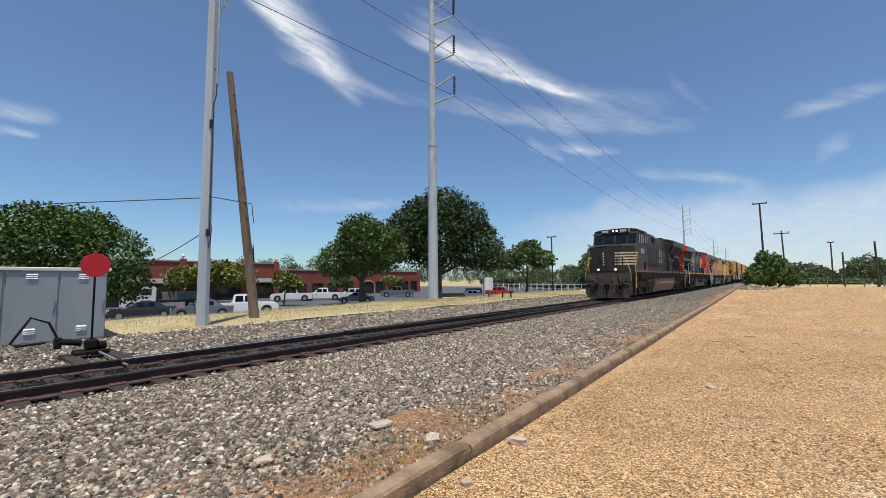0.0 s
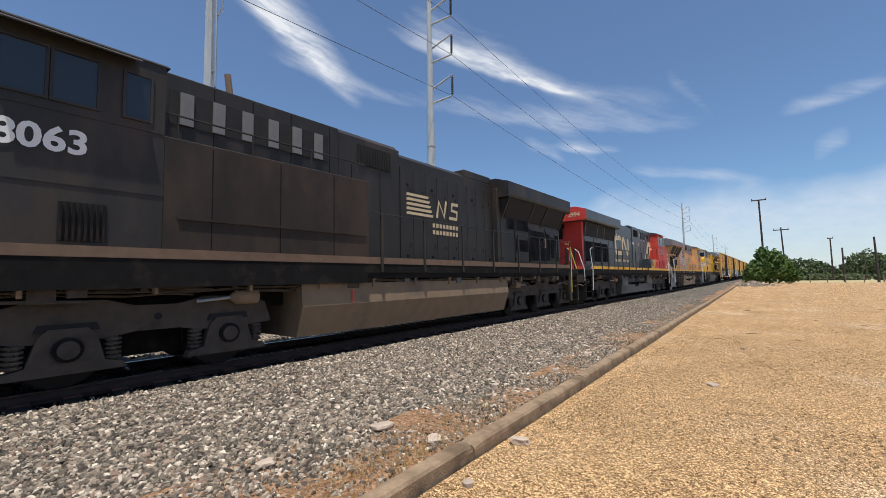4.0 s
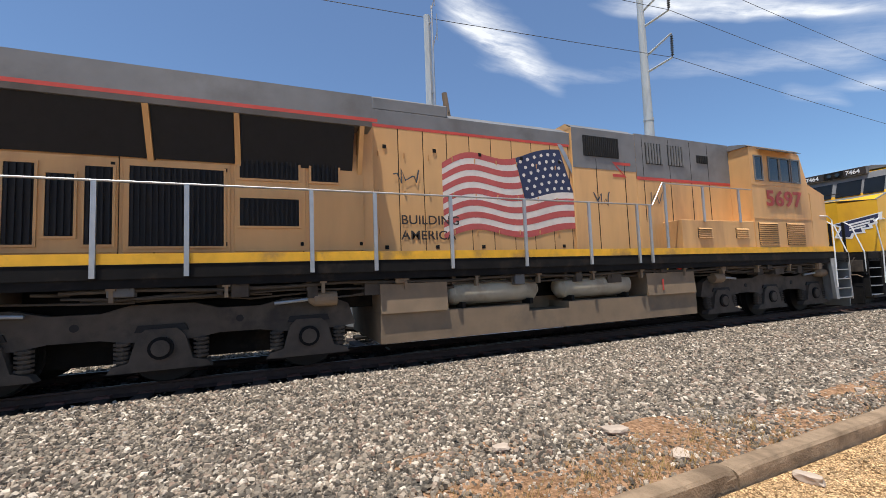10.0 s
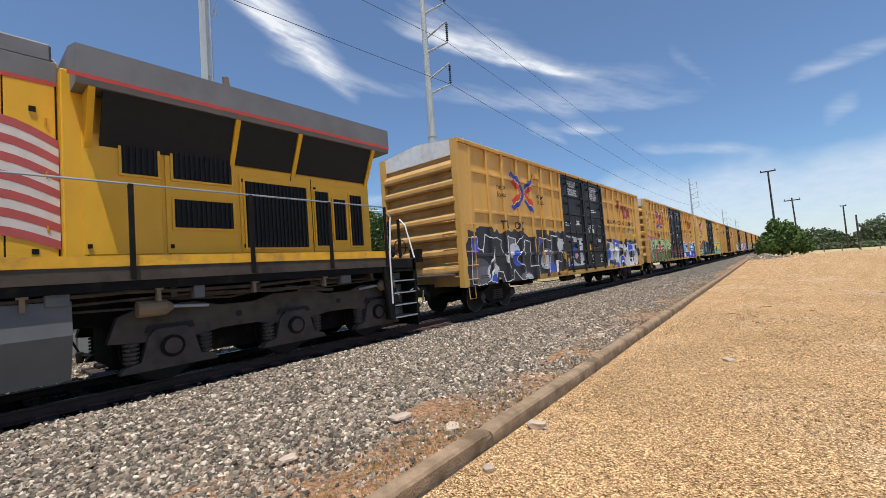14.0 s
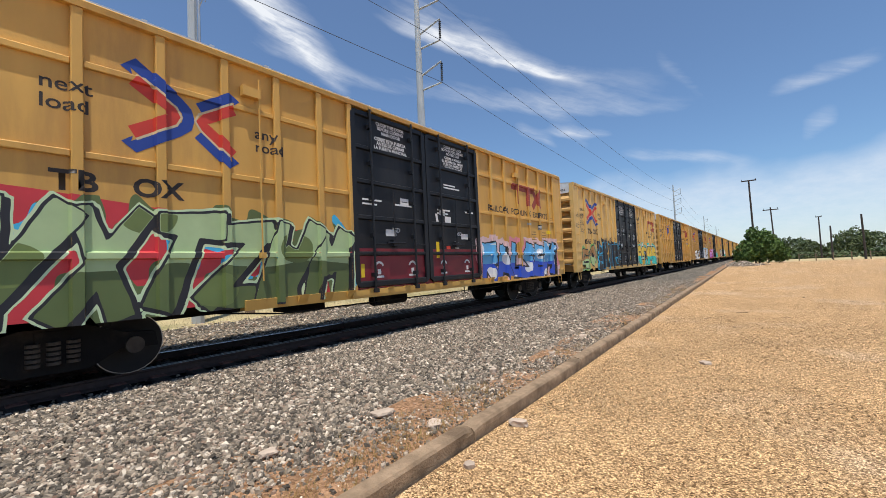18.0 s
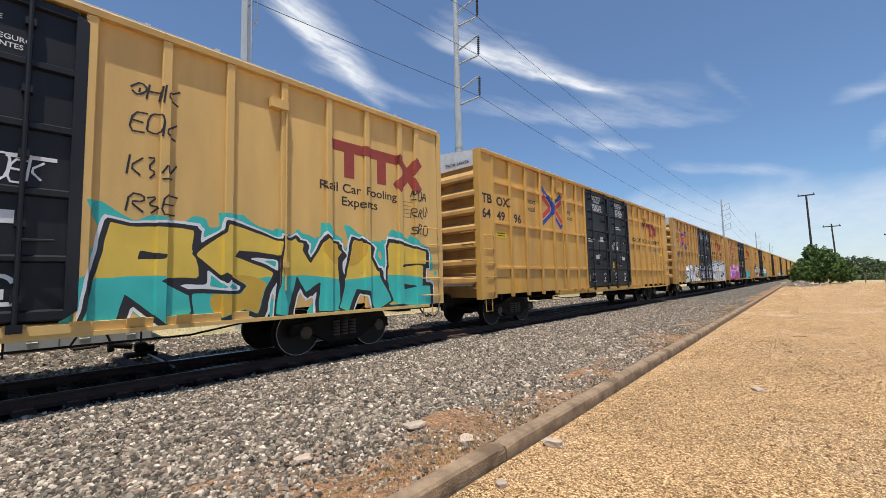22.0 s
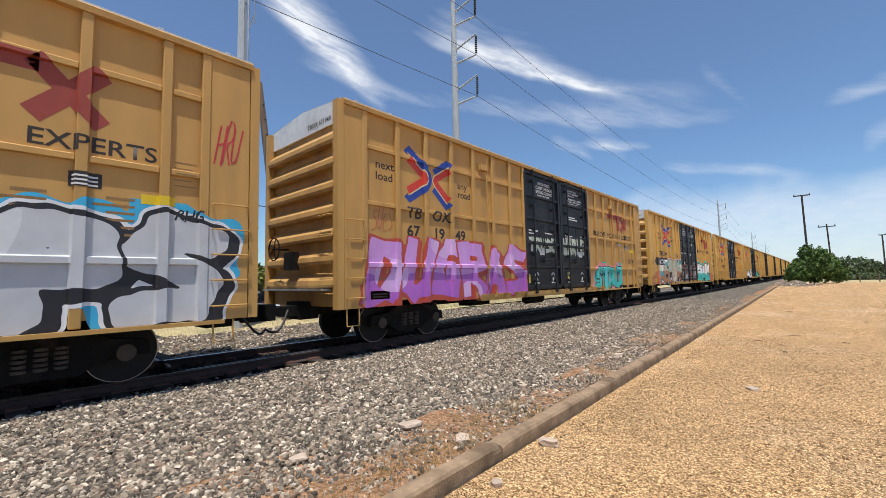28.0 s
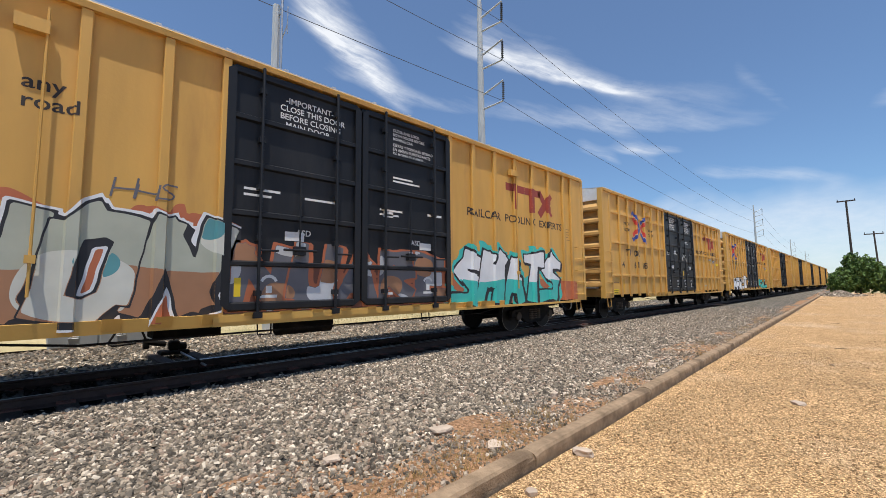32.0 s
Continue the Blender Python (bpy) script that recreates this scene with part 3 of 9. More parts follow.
M_UP1 = surface("faded_peach_yellow_paint", (0.66, 0.375, 0.15), 0.55, vary=0.14, scale=3, bump=0.06, stain=(0.30, 0.155, 0.07), stain_amount=0.6, stain_scale=0.9, stain_edge=(0.45, 0.72), streaky=5)
M_UP2 = surface("bright_yellow_paint", (0.80, 0.43, 0.015), 0.4, vary=0.07, scale=2, bump=0.04, stain=(0.52, 0.23, 0.02), stain_amount=0.5, stain_scale=0.45, streaky=2)
M_UPGREY = surface("dusty_grey_paint", (0.17, 0.17, 0.172), 0.6, vary=0.2, scale=3, bump=0.06, stain=(0.09, 0.08, 0.07), stain_amount=0.5)
M_UPRED = surface("red_line_paint", (0.52, 0.06, 0.04), 0.5, vary=0.1, bump=0.03)
M_SILL = surface("yellow_sill_stripe", (0.78, 0.40, 0.02), 0.5, vary=0.2, bump=0.05, stain=(0.25, 0.14, 0.06), stain_amount=0.7, stain_scale=1.6, streaky=1)
M_NSSILL = surface("dusty_brown_sill", (0.17, 0.105, 0.065), 0.7, vary=0.25, bump=0.08)
M_TANK = surface("grey_tank_paint", (0.12, 0.12, 0.118), 0.65, vary=0.18, scale=3, bump=0.08, stain=(0.2, 0.16, 0.12), stain_amount=0.5, stain_scale=0.8)
M_DUSTTANK = surface("dusty_tan_tank", (0.24, 0.165, 0.10), 0.8, vary=0.22, scale=3, bump=0.1, stain=(0.10, 0.08, 0.06), stain_amount=0.5)
M_DARKTANK = surface("dark_grey_tank", (0.072, 0.069, 0.063), 0.7, vary=0.22, scale=3, bump=0.08, stain=(0.13, 0.10, 0.075), stain_amount=0.5, stain_scale=0.9)
M_PALETANK = surface("dusty_pale_tank", (0.42, 0.37, 0.28), 0.7, vary=0.2, scale=3, bump=0.08, stain=(0.22, 0.15, 0.09), stain_amount=0.6, stain_scale=1.6)
M_STEEL = surface("galvanised_steel", (0.42, 0.43, 0.44), 0.45, 0.7, vary=0.15, bump=0.05)
M_WHITE = surface("white_paint", (0.78, 0.78, 0.76), 0.5, vary=0.08, bump=0.03)
M_YELLOW = surface("yellow_rail_paint", (0.75, 0.55, 0.08), 0.5, vary=0.15, bump=0.04)
M_NAVY = surface("navy_paint", (0.022, 0.028, 0.075), 0.5, vary=0.1, bump=0.03)
M_FLAGRED = surface("flag_red", (0.46, 0.085, 0.075), 0.55, vary=0.15, bump=0.03)
M_FLAGWHITE = surface("flag_white", (0.68, 0.62, 0.56), 0.55, vary=0.15, bump=0.03)
M_DARKTEXT = surface("black_lettering", (0.03, 0.022, 0.018), 0.6, vary=0.2, bump=0.02)
M_LABEL = surface("orange_white_label", (0.72, 0.42, 0.32), 0.6, vary=0.15, bump=0.02)
M_GLASS = glassy("dark_cab_glass")
M_LAMP = glow("headlight_glow", (1.0, 0.82, 0.52), 1.3)
M_AMBER = glow("amber_marker", (1.0, 0.22, 0.02), 1.2)
M_HOSE = surface("black_rubber_hose", (0.02, 0.02, 0.02), 0.6, bump=0.1)
M_STEPY = surface("yellow_step_edge", (0.62, 0.40, 0.03), 0.6, vary=0.2, bump=0.06)


def side(sg, y, z, off):
    """Lettering plane on a car's flank: sg is the side's sign along x, off its distance from the middle."""
    return pose(sg * off, y, z, 90, 0, 90 * sg)


def flat(name, polys, material, parent, m, label="", thick=0.003):
    """Flat painted shapes: outlines in their own plane, a coat of paint thick."""
    bm = B()
    for poly in polys:
        va = [bm.verts.new((p[0], p[1], thick)) for p in poly]
        vb = [bm.verts.new((p[0], p[1], 0)) for p in poly]
        n = len(poly)
        fs = [bm.faces.new(va)] + [bm.faces.new((va[i], va[(i + 1) % n], vb[(i + 1) % n], vb[i])) for i in range(n)]
        bmesh.ops.recalc_face_normals(bm, faces=fs)
    bmesh.ops.triangulate(bm, faces=[f for f in bm.faces if len(f.verts) > 4])
    bmesh.ops.remove_doubles(bm, verts=bm.verts[:], dist=1e-4)
    o = part(name, bm, material, parent, label)
    o.matrix_basis = m
    return o


def ribbon(pts, w):
    """Quads of width w along a line."""
    out = []
    P = [Vector(p) for p in pts]
    nor = []
    for i in range(len(P)):
        d = (P[min(i + 1, len(P) - 1)] - P[max(i - 1, 0)]).normalized()
        nor.append(Vector((-d.y, d.x)))
    for i in range(len(P) - 1):
        a, b, na, nb = P[i], P[i + 1], nor[i] * w / 2, nor[i + 1] * w / 2
        out.append([tuple(a - na), tuple(b - nb), tuple(b + nb), tuple(a + na)])
    return out


def arc(cx, cy, r, a0, a1, n=7):
    return [(cx + r * math.cos(radians(a0 + (a1 - a0) * i / n)), cy + r * math.sin(radians(a0 + (a1 - a0) * i / n))) for i in range(n + 1)]


def rect(x0, x1, y0, y1):
    return [(x0, y0), (x1, y0), (x1, y1), (x0, y1)]


def disc(cx, cy, r, n=12):
    return arc(cx, cy, r, 0, 360 - 360 / n, n - 1)


def painted_flag(parent, m, w, h, mirror, name="flag_decal"):
    """A waving flag painted on the flank: red and white stripes, dark blue field with pale dots, and a pole."""
    n = 22
    mir = lambda p: (w - p[0], p[1]) if mirror else p

    def at(s, t):
        # s along, t up; the cloth waves and drops towards its free end
        sag = -0.10 * h * s + 0.07 * h * math.sin(s * 9.0 + 0.7) * (0.25 + s)
        lean = 0.16 * w * t * (1 - s)
        return mir((lean + s * w * 0.9, t * h * (1 - 0.15 * s) + sag + 0.12 * h))
    z = Matrix.Identity(4)
    cloth = [[at(i / n, k / 13), at((i + 1) / n, k / 13), at((i + 1) / n, (k + 1) / 13), at(i / n, (k + 1) / 13)] for k in range(13) for i in range(n) if not (k >= 6 and i / n < 0.40)]
    f = flat(name, cloth, M_FLAGWHITE, parent, m, "painted waving flag with red and white stripes")
    for k in range(0, 13, 2):
        flat("red_stripe", [[at(i / n, k / 13), at((i + 1) / n, k / 13), at((i + 1) / n, (k + 1) / 13), at(i / n, (k + 1) / 13)] for i in range(n) if not (k >= 6 and i / n < 0.40)], M_FLAGRED, f, pose(0, 0, 0.002))
    blue, dots = [], []
    for i in range(9):
        a, b = i * 0.405 / 9, (i + 1) * 0.405 / 9
        blue.append([at(a, 6 / 13), at(b, 6 / 13), at(b, 1), at(a, 1)])
    for r in range(6):
        for c in range(6):
            p = at(0.03 + c * 0.062 + (r % 2) * 0.03, 6 / 13 + 0.05 + r * 0.085)
            dots.append(disc(p[0], p[1], 0.024 * h, 5))
    field = flat("blue_field", blue, M_NAVY, f, z)
    tagged(flat("star_pattern", dots, M_FLAGWHITE, f, pose(0, 0, 0.003)), kind="stuff")
    flat("pole", [[mir((-0.2 * w, -0.12 * h)), mir((-0.17 * w, -0.12 * h)), mir((0.17 * w, 1.2 * h)), mir((0.14 * w, 1.2 * h))]], M_STEEL, f, z)
    return f


def wheel_set(parent, y, r, gauge=0.755, bright=True):
    """A pair of wheels with their axle, treads on the rails."""
    for s in (-1, 1):
        bm = B()
        rod(bm, (s * (gauge - 0.055), y, r), (s * (gauge + 0.075), y, r), r, 28)
        rod(bm, (s * (gauge - 0.085), y, r), (s * (gauge - 0.055), y, r), r + 0.026, 28)
        rod(bm, (s * (gauge + 0.07), y, r), (s * (gauge + 0.095), y, r), r * 0.35, 16)
        w = part("wheel", bm, M_WHEEL, parent)
        c = B()
        ro = [c.verts.new((s * (gauge + 0.078), y + r * math.cos(a), r + r * math.sin(a))) for a in np.linspace(0, 6.2832, 28, endpoint=False)]
        ri = [c.verts.new((s * (gauge + 0.078), y + (r - 0.012) * math.cos(a), r + (r - 0.012) * math.sin(a))) for a in np.linspace(0, 6.2832, 28, endpoint=False)]
        for i in range(28):
            c.faces.new((ro[i], ro[(i + 1) % 28], ri[(i + 1) % 28], ri[i]))
        part("rim", c, M_TYRE if bright else M_UNDER, w, "bright worn wheel rim" if bright else "")
    bm = B()
    rod(bm, (-gauge, y, r), (gauge, y, r), 0.08, 10)
    part("axle", bm, M_WHEEL, parent)


def loco_truck(parent, yc, gap=2.08):
    """Three-axle truck: deep cast frames, flared journal plates that hide most of the wheels, springs, brake cylinders."""
    for s in (-1, 1):
        bm = B()
        e = gap + 0.78
        o = [(-e, 0.70), (-e + 0.12, 1.06), (-e + 0.4, 1.18), (-gap + 0.35, 1.20), (-gap + 0.75, 1.10), (-0.75, 1.10), (-0.4, 1.20), (0.4, 1.20), (0.75, 1.10), (gap - 0.75, 1.10), (gap - 0.35, 1.20), (e - 0.4, 1.18), (e - 0.12, 1.06), (e, 0.70),
             (gap + 0.42, 0.66), (gap - 0.42, 0.66), (gap - 0.75, 0.72), (0.75, 0.72), (0.42, 0.66), (-0.42, 0.66), (-0.75, 0.72), (-gap + 0.75, 0.72), (-gap + 0.42, 0.66), (-gap - 0.42, 0.66)]
        prism(bm, [(yc + a, b) for a, b in o], "x", s * 1.0, s * 1.17)
        f = part("truck_frame", bm, M_TRUCK, parent)
        for a in (-gap / 2, gap / 2):
            bm = B()
            rod(bm, (s * 1.165, yc + a, 0.92), (s * 1.178, yc + a, 0.92), 0.055, 12)
            part("frame_hole", bm, M_WHEEL, f)
        for a in (-gap, 0, gap):
            c = yc + a
            bm = B()
            prism(bm, [(c - 0.66, 0.24), (c + 0.66, 0.24), (c + 0.60, 0.33), (c + 0.40, 0.38), (c + 0.30, 0.74), (c + 0.20, 0.84), (c - 0.20, 0.84), (c - 0.30, 0.74), (c - 0.40, 0.38), (c - 0.60, 0.33)], "x", s * 1.06, s * 1.23)
            jb = part("journal_box", bm, M_TRUCK, f)
            bm = B()
            rod(bm, (s * 1.23, c, 0.56), (s * 1.27, c, 0.56), 0.165, 18)
            part("bearing_cap", bm, M_UNDER, jb)
            bm = B()
            rod(bm, (s * 1.27, c, 0.56), (s * 1.29, c, 0.56), 0.12, 16)
            part("bearing_cover", bm, M_TRUCK, jb)
            bm = B()
            prism(bm, [(c - 0.34, 0.80), (c + 0.34, 0.80), (c + 0.30, 0.90), (c - 0.30, 0.90)], "x", s * 1.17, s * 1.20)
            part("pedestal_recess", bm, M_WHEEL, jb)
            for d in (-0.50, 0.50):
                bm = B()
                for k in range(5):
                    rod(bm, (s * 1.12, c + d, 0.38 + k * 0.062), (s * 1.12, c + d, 0.415 + k * 0.062), 0.105, 10)
                rod(bm, (s * 1.12, c + d, 0.36), (s * 1.12, c + d, 0.68), 0.07, 8)
                part("spring", bm, M_TRUCK, f)
        for d, w in ((-gap - 0.45, 1), (gap + 0.45, -1)):
            bm = B()
            y0 = yc + d
            rod(bm, (s * 1.27, y0, 1.16), (s * 1.27, y0 + w * 0.36, 1.16), 0.125, 14)
            rod(bm, (s * 1.27, y0 + w * 0.36, 1.16), (s * 1.27, y0 + w * 0.46, 1.16), 0.125, 14, 0.05)
            bc = part("brake_cylinder", bm, M_DUSTTANK, f, "dusty pale brake cylinder")
            bm = B()
            rod(bm, (s * 1.27, y0 + w * 0.46, 1.16), (s * 1.24, y0 + w * 0.98, 1.12), 0.028, 8)
            part("push_rod", bm, M_STEEL, bc)
        bm = B()
        pipe(bm, [(s * 1.2, yc - 2.6, 1.30), (s * 1.2, yc - 1.2, 1.22), (s * 1.2, yc - 0.5, 1.30), (s * 1.2, yc + 0.6, 1.24), (s * 1.2, yc + 2.4, 1.31)], 0.018)
        part("air_pipe", bm, M_TRUCK, f)
    bm = B()
    box(bm, -0.62, 0.62, yc - 2.7, yc + 2.7, 0.30, 1.12)
    part("bolster", bm, M_UNDER, parent)
    for a in (-gap, 0, gap):
        wheel_set(parent, yc + a, 0.535, bright=False)


def coupler(parent, y, d):
    """Knuckle coupler and air hose at a car's end; d is the way outwards along y."""
    bm = B()
    box(bm, -0.09, 0.09, min(y - d * 1.0, y - d * 0.25), max(y - d * 1.0, y - d * 0.25), 0.72, 0.90)
    prism(bm, [(-0.13, y - d * 0.28), (0.16, y - d * 0.28), (0.17, y - d * 0.05), (0.06, y + d * 0.03), (-0.02, y - d * 0.08), (-0.14, y - d * 0.02)], "z", 0.64, 0.98)
    part("coupler", bm, M_UNDER, parent)
    bm = B()
    pts = [(0.35 + 0.12 * math.sin(i / 7 * 3.1), y - d * (0.45 - 0.07 * i), 0.85 - 0.42 * math.sin(i / 7 * 2.2)) for i in range(8)]
    pipe(bm, pts, 0.024)
    part("air_hose", bm, M_HOSE, parent)


def louvre(parent, sg, off, u0, u1, z0, z1, n, mat_slat, vertical=False, backing=None, name="vent"):
    """A vent: dark recess plate with slats standing proud of it."""
    bm = B()
    box(bm, sg * off, sg * (off + 0.012), u0, u1, z0, z1)
    v = part(name, bm, backing or M_SCREEN, parent)
    first = None
    for i in range(n):
        if first is None:
            bm = B()
            if vertical:
                w = (u1 - u0) / n
                box(bm, sg * (off + 0.012), sg * (off + 0.04), u0 + w * 0.3, u0 + w * 0.7, z0 + 0.01, z1 - 0.01)
            else:
                h = (z1 - z0) / n
                prism(bm, [(sg * (off + 0.012), z0 + 0.15 * h), (sg * (off + 0.05), z0 + 0.1 * h), (sg * (off + 0.012), z0 + 0.95 * h)], "y", u0 + 0.01, u1 - 0.01)
            first = part("slat", bm, mat_slat, v)
        elif vertical:
            again(first, v, 0, i * w, 0)
        else:
            again(first, v, 0, 0, i * h)
    return v


def pane(parent, sg, off, u0, u1, z0, z1, frame_mat, name="window"):
    bm = B()
    t = 0.035
    for a, b, c, d in ((u0 - t, u1 + t, z0 - t, z0), (u0 - t, u1 + t, z1, z1 + t), (u0 - t, u0, z0, z1), (u1, u1 + t, z0, z1)):
        box(bm, sg * off, sg * (off + 0.025), a, b, c, d)
    w = part(name, bm, frame_mat, parent)
    bm = B()
    box(bm, sg * off, sg * (off + 0.008), u0, u1, z0, z1)
    part("pane", bm, M_GLASS, w)
    return w


FACET = math.degrees(math.atan2(0.27, 0.947))  # how far the nose's outer facets are turned back
LOCO = {
    "ns": dict(label="black freight locomotive with cream nose stripes", hood=M_BLACK, cab=M_BLACK, nose=M_BLACK, roof=M_BLACK, low=M_DUSTBLACK, aux=M_DUSTBLACK, sill=M_NSSILL, tank=M_DUSTTANK, wing=M_BLACK, rear=M_BLACK, rail=M_BLACK, grab=M_YELLOW, step=M_TRUCK, line=None, plow=M_TRUCK, number="8063", numcol=M_WHITE),
    "cn": dict(label="dark grey and red freight locomotive with cream ribbon emblem", hood=M_CNGREY, cab=M_RED, nose=M_RED, roof=M_CNGREY, low=M_CNGREY, aux=M_CNGREY, sill=M_SILL, tank=M_DARKTANK, wing=M_CNGREY, rear=M_RED, rail=M_BLACK, grab=M_WHITE, step=M_STEPY, line=None, plow=M_UNDER, number="2994", numcol=M_CREAM),
    "up1": dict(label="faded peach-yellow freight locomotive with grey roof and painted flag", hood=M_UP1, cab=M_UP1, nose=M_UP1, roof=M_UPGREY, low=M_UP1, aux=M_UP1, sill=M_SILL, tank=M_DUSTTANK, wing=M_UPGREY, rear=M_UP1, rail=M_STEEL, grab=M_WHITE, step=M_STEEL, line=M_UPRED, plow=M_STEEL, number="5697", numcol=M_UPRED),
    "up2": dict(label="bright yellow freight locomotive with grey roof and painted flag", hood=M_UP2, cab=M_UP2, nose=M_UP2, roof=M_UPGREY, low=M_UP2, aux=M_UP2, sill=M_SILL, tank=M_TANK, wing=M_UPGREY, rear=M_UP2, rail=M_UNDER, grab=M_WHITE, step=M_STEEL, line=M_UPRED, plow=M_UNDER, number="7464", numcol=M_UPRED),
}


def build_loco(kind):
    c = LOCO[kind]
    t = thing("locomotive", c["label"], "locomotive", "train")
    L = 22.3
    near = -1 if kind in ("cn", "up1") else 1
    # frame and sill
    bm = B()
    box(bm, -1.5, 1.5, 0.55, 21.75, 1.45, 1.74)
    box(bm, -0.75, 0.75, 0.5, 21.8, 0.95, 1.45)
    frame_ob = part("frame", bm, M_UNDER, t)
    for s in (-1, 1):
        bm = B()
        box(bm, s * 1.502, s * 1.535, 1.36, 20.95, 1.785, 1.935)
        part("sill_stripe", bm, c["sill"], frame_ob)
        bm = B()
        box(bm, s * 1.50, s * 1.525, 1.36, 20.95, 1.58, 1.782)
        if kind in ("ns", "up2"):
            box(bm, s * 1.50, s * 1.53, 3.0, 9.0, 1.36, 1.58)
        part("sill", bm, M_UNDER if kind != "up2" else M_TRUCK, frame_ob)
    bm = B()
    for y in np.arange(2.2, 20.6, 1.3):
        box(bm, -1.4, 1.4, y, y + 0.08, 1.30, 1.46)
    rs = random.Random(kind)
    for s in (-1, 1):
        for k in range(34):
            y = rs.uniform(1.6, 20.4)
            z = rs.uniform(1.22, 1.42)
            pipe(bm, [(s * 1.28, y, z), (s * rs.uniform(1.15, 1.4), y + rs.uniform(0.3, 1.6), z + rs.uniform(-0.1, 0.05))], rs.uniform(0.012, 0.035))
        for k in range(7):
            y = rs.uniform(1.8, 20)
            box(bm, s * 1.1, s * 1.38, y, y + rs.uniform(0.15, 0.45), 1.18, 1.42)
    tagged(part("pipework", bm, M_TRUCK, frame_ob), kind="stuff")
    # long air lines on hangers, and equipment hung under the sill
    for s in (-1, 1):
        for z, x, r in ((1.50, 1.44, 0.022), (1.40, 1.40, 0.03), (1.31, 1.34, 0.018)):
            bm = B()
            pipe(bm, [(s * x, yy, z + 0.025 * math.sin(yy * 1.9 + z * 20)) for yy in np.arange(1.7, 20.7, 0.95)], r, 6)
            part("air_line", bm, M_TRUCK, frame_ob)
        bm = B()
        for yy in np.arange(2.1, 20.4, 1.42):
            box(bm, s * 1.36, s * 1.47, yy, yy + 0.05, 1.26, 1.58)
            box(bm, s * 1.46, s * 1.49, yy - 0.03, yy + 0.08, 1.42, 1.50)
        tagged(part("pipe_hanger", bm, M_DUSTTANK if kind != "cn" else M_TRUCK, frame_ob), kind="stuff")
        for k in range(9):
            bm = B()
            yy, hh = 2.0 + 2.15 * k + rs.uniform(-0.4, 0.4), rs.uniform(0.12, 0.26)
            box(bm, s * 1.30, s * 1.46, yy, yy + rs.uniform(0.14, 0.34), 1.50 - hh, 1.55, 0.012)
            rod(bm, (s * 1.46, yy + 0.08, 1.46), (s * 1.49, yy + 0.08, 1.46), 0.035, 8)
            part("valve_box", bm, rs.choice((M_TRUCK, M_DUSTTANK, M_TANK)), frame_ob)
    # walkway deck
    bm = B()
    box(bm, -1.5, 1.5, 0.5, 21.8, 1.742, 1.765)
    part("walkway", bm, M_TRUCK, t)
    # ends: pilot plate, steps, plough
    for end, d in ((0.0, 1), (L, -1)):
        y = lambda a: end + d * a
        bm = B()
        box(bm, -1.5, 1.5, y(0.5), y(0.56), 1.05, 1.765)
        box(bm, -0.62, 0.62, y(0.42), y(0.5), 0.55, 1.75)
        pilot = part("pilot_plate", bm, c["plow"], t)
        bm = B()
        for s in (-1, 1):
            prism(bm, [(0.0, 0.10), (s * 1.35, 0.12), (s * 1.42, 0.62), (0.0, 0.58)], "y", y(0.40) - 0.02, y(0.40) + 0.02)
            prism(bm, [(s * 0.05, y(0.12)), (s * 1.38, y(0.42)), (s * 1.38, y(0.45)), (s * 0.05, y(0.15))], "z", 0.08, 0.66)
        part("snow_plough", bm, c["plow"], pilot)
        for s in (-1, 1):
            bm = B()
            prism(bm, [(y(0.50), 0.32), (y(0.56), 1.74), (y(0.62), 1.74), (y(0.56), 0.32)], "x", s * 0.92, s * 1.5)
            prism(bm, [(y(1.32), 0.34), (y(1.34), 1.74), (y(1.62), 1.74), (y(1.46), 0.36)], "x", s * 1.44, s * 1.52)
            prism(bm, [(y(1.32), 0.34), (y(1.34), 1.74), (y(1.38), 1.74), (y(1.36), 0.34)], "x", s * 0.92, s * 1.44)
            well = part("step_well", bm, c["plow"] if kind != "cn" else M_UNDER, t)
            for k in range(5):
                bm = B()
                box(bm, s * 0.98, s * 1.5, y(0.54), y(1.34), 0.36 + k * 0.285, 0.385 + k * 0.285)
                st = part("step", bm, M_STEEL if kind == "up1" or kind == "up2" else M_UNDER, well)
                bm = B()
                box(bm, s * 0.985, s * 1.0, y(0.58), y(1.32), 0.40 + k * 0.285, 0.40 + k * 0.285 + 0.17)
                part("riser", bm, c["step"], st)
            # grab irons beside the steps
            bm = B()
            pipe(bm, [(s * 1.54, y(1.40), 0.72), (s * 1.56, y(1.42), 1.75), (s * 1.50, y(1.28), 2.75), (s * 1.50, y(1.5), 2.86), (s * 1.50, y(1.9), 2.86)], 0.019, 8)
            part("grab_iron", bm, c["grab"], t)
            bm = B()
            pipe(bm, [(s * 1.38, y(0.66), 0.95), (s * 1.46, y(0.52), 1.05), (s * 1.46, y(0.50), 1.75), (s * 1.2, y(0.50), 2.62), (s * 1.02, y(0.50), 2.78)], 0.019, 8)
            part("grab_iron", bm, c["grab"], t)
            bm = B()
            for xx in (0.98, 0.62):
                box(bm, s * (xx - 0.035), s * (xx + 0.035), y(0.50), y(0.54), 1.75, 2.78)
            part("end_post", bm, c["rail"], t)
            bm = B()
            pts = [(s * (0.62 - 0.58 * i / 6), y(0.5), 2.55 - 0.22 * math.sin(i / 6 * 3.14)) for i in range(7)]
            pipe(bm, pts, 0.012, 5)
            part("chain", bm, M_UNDER, t)
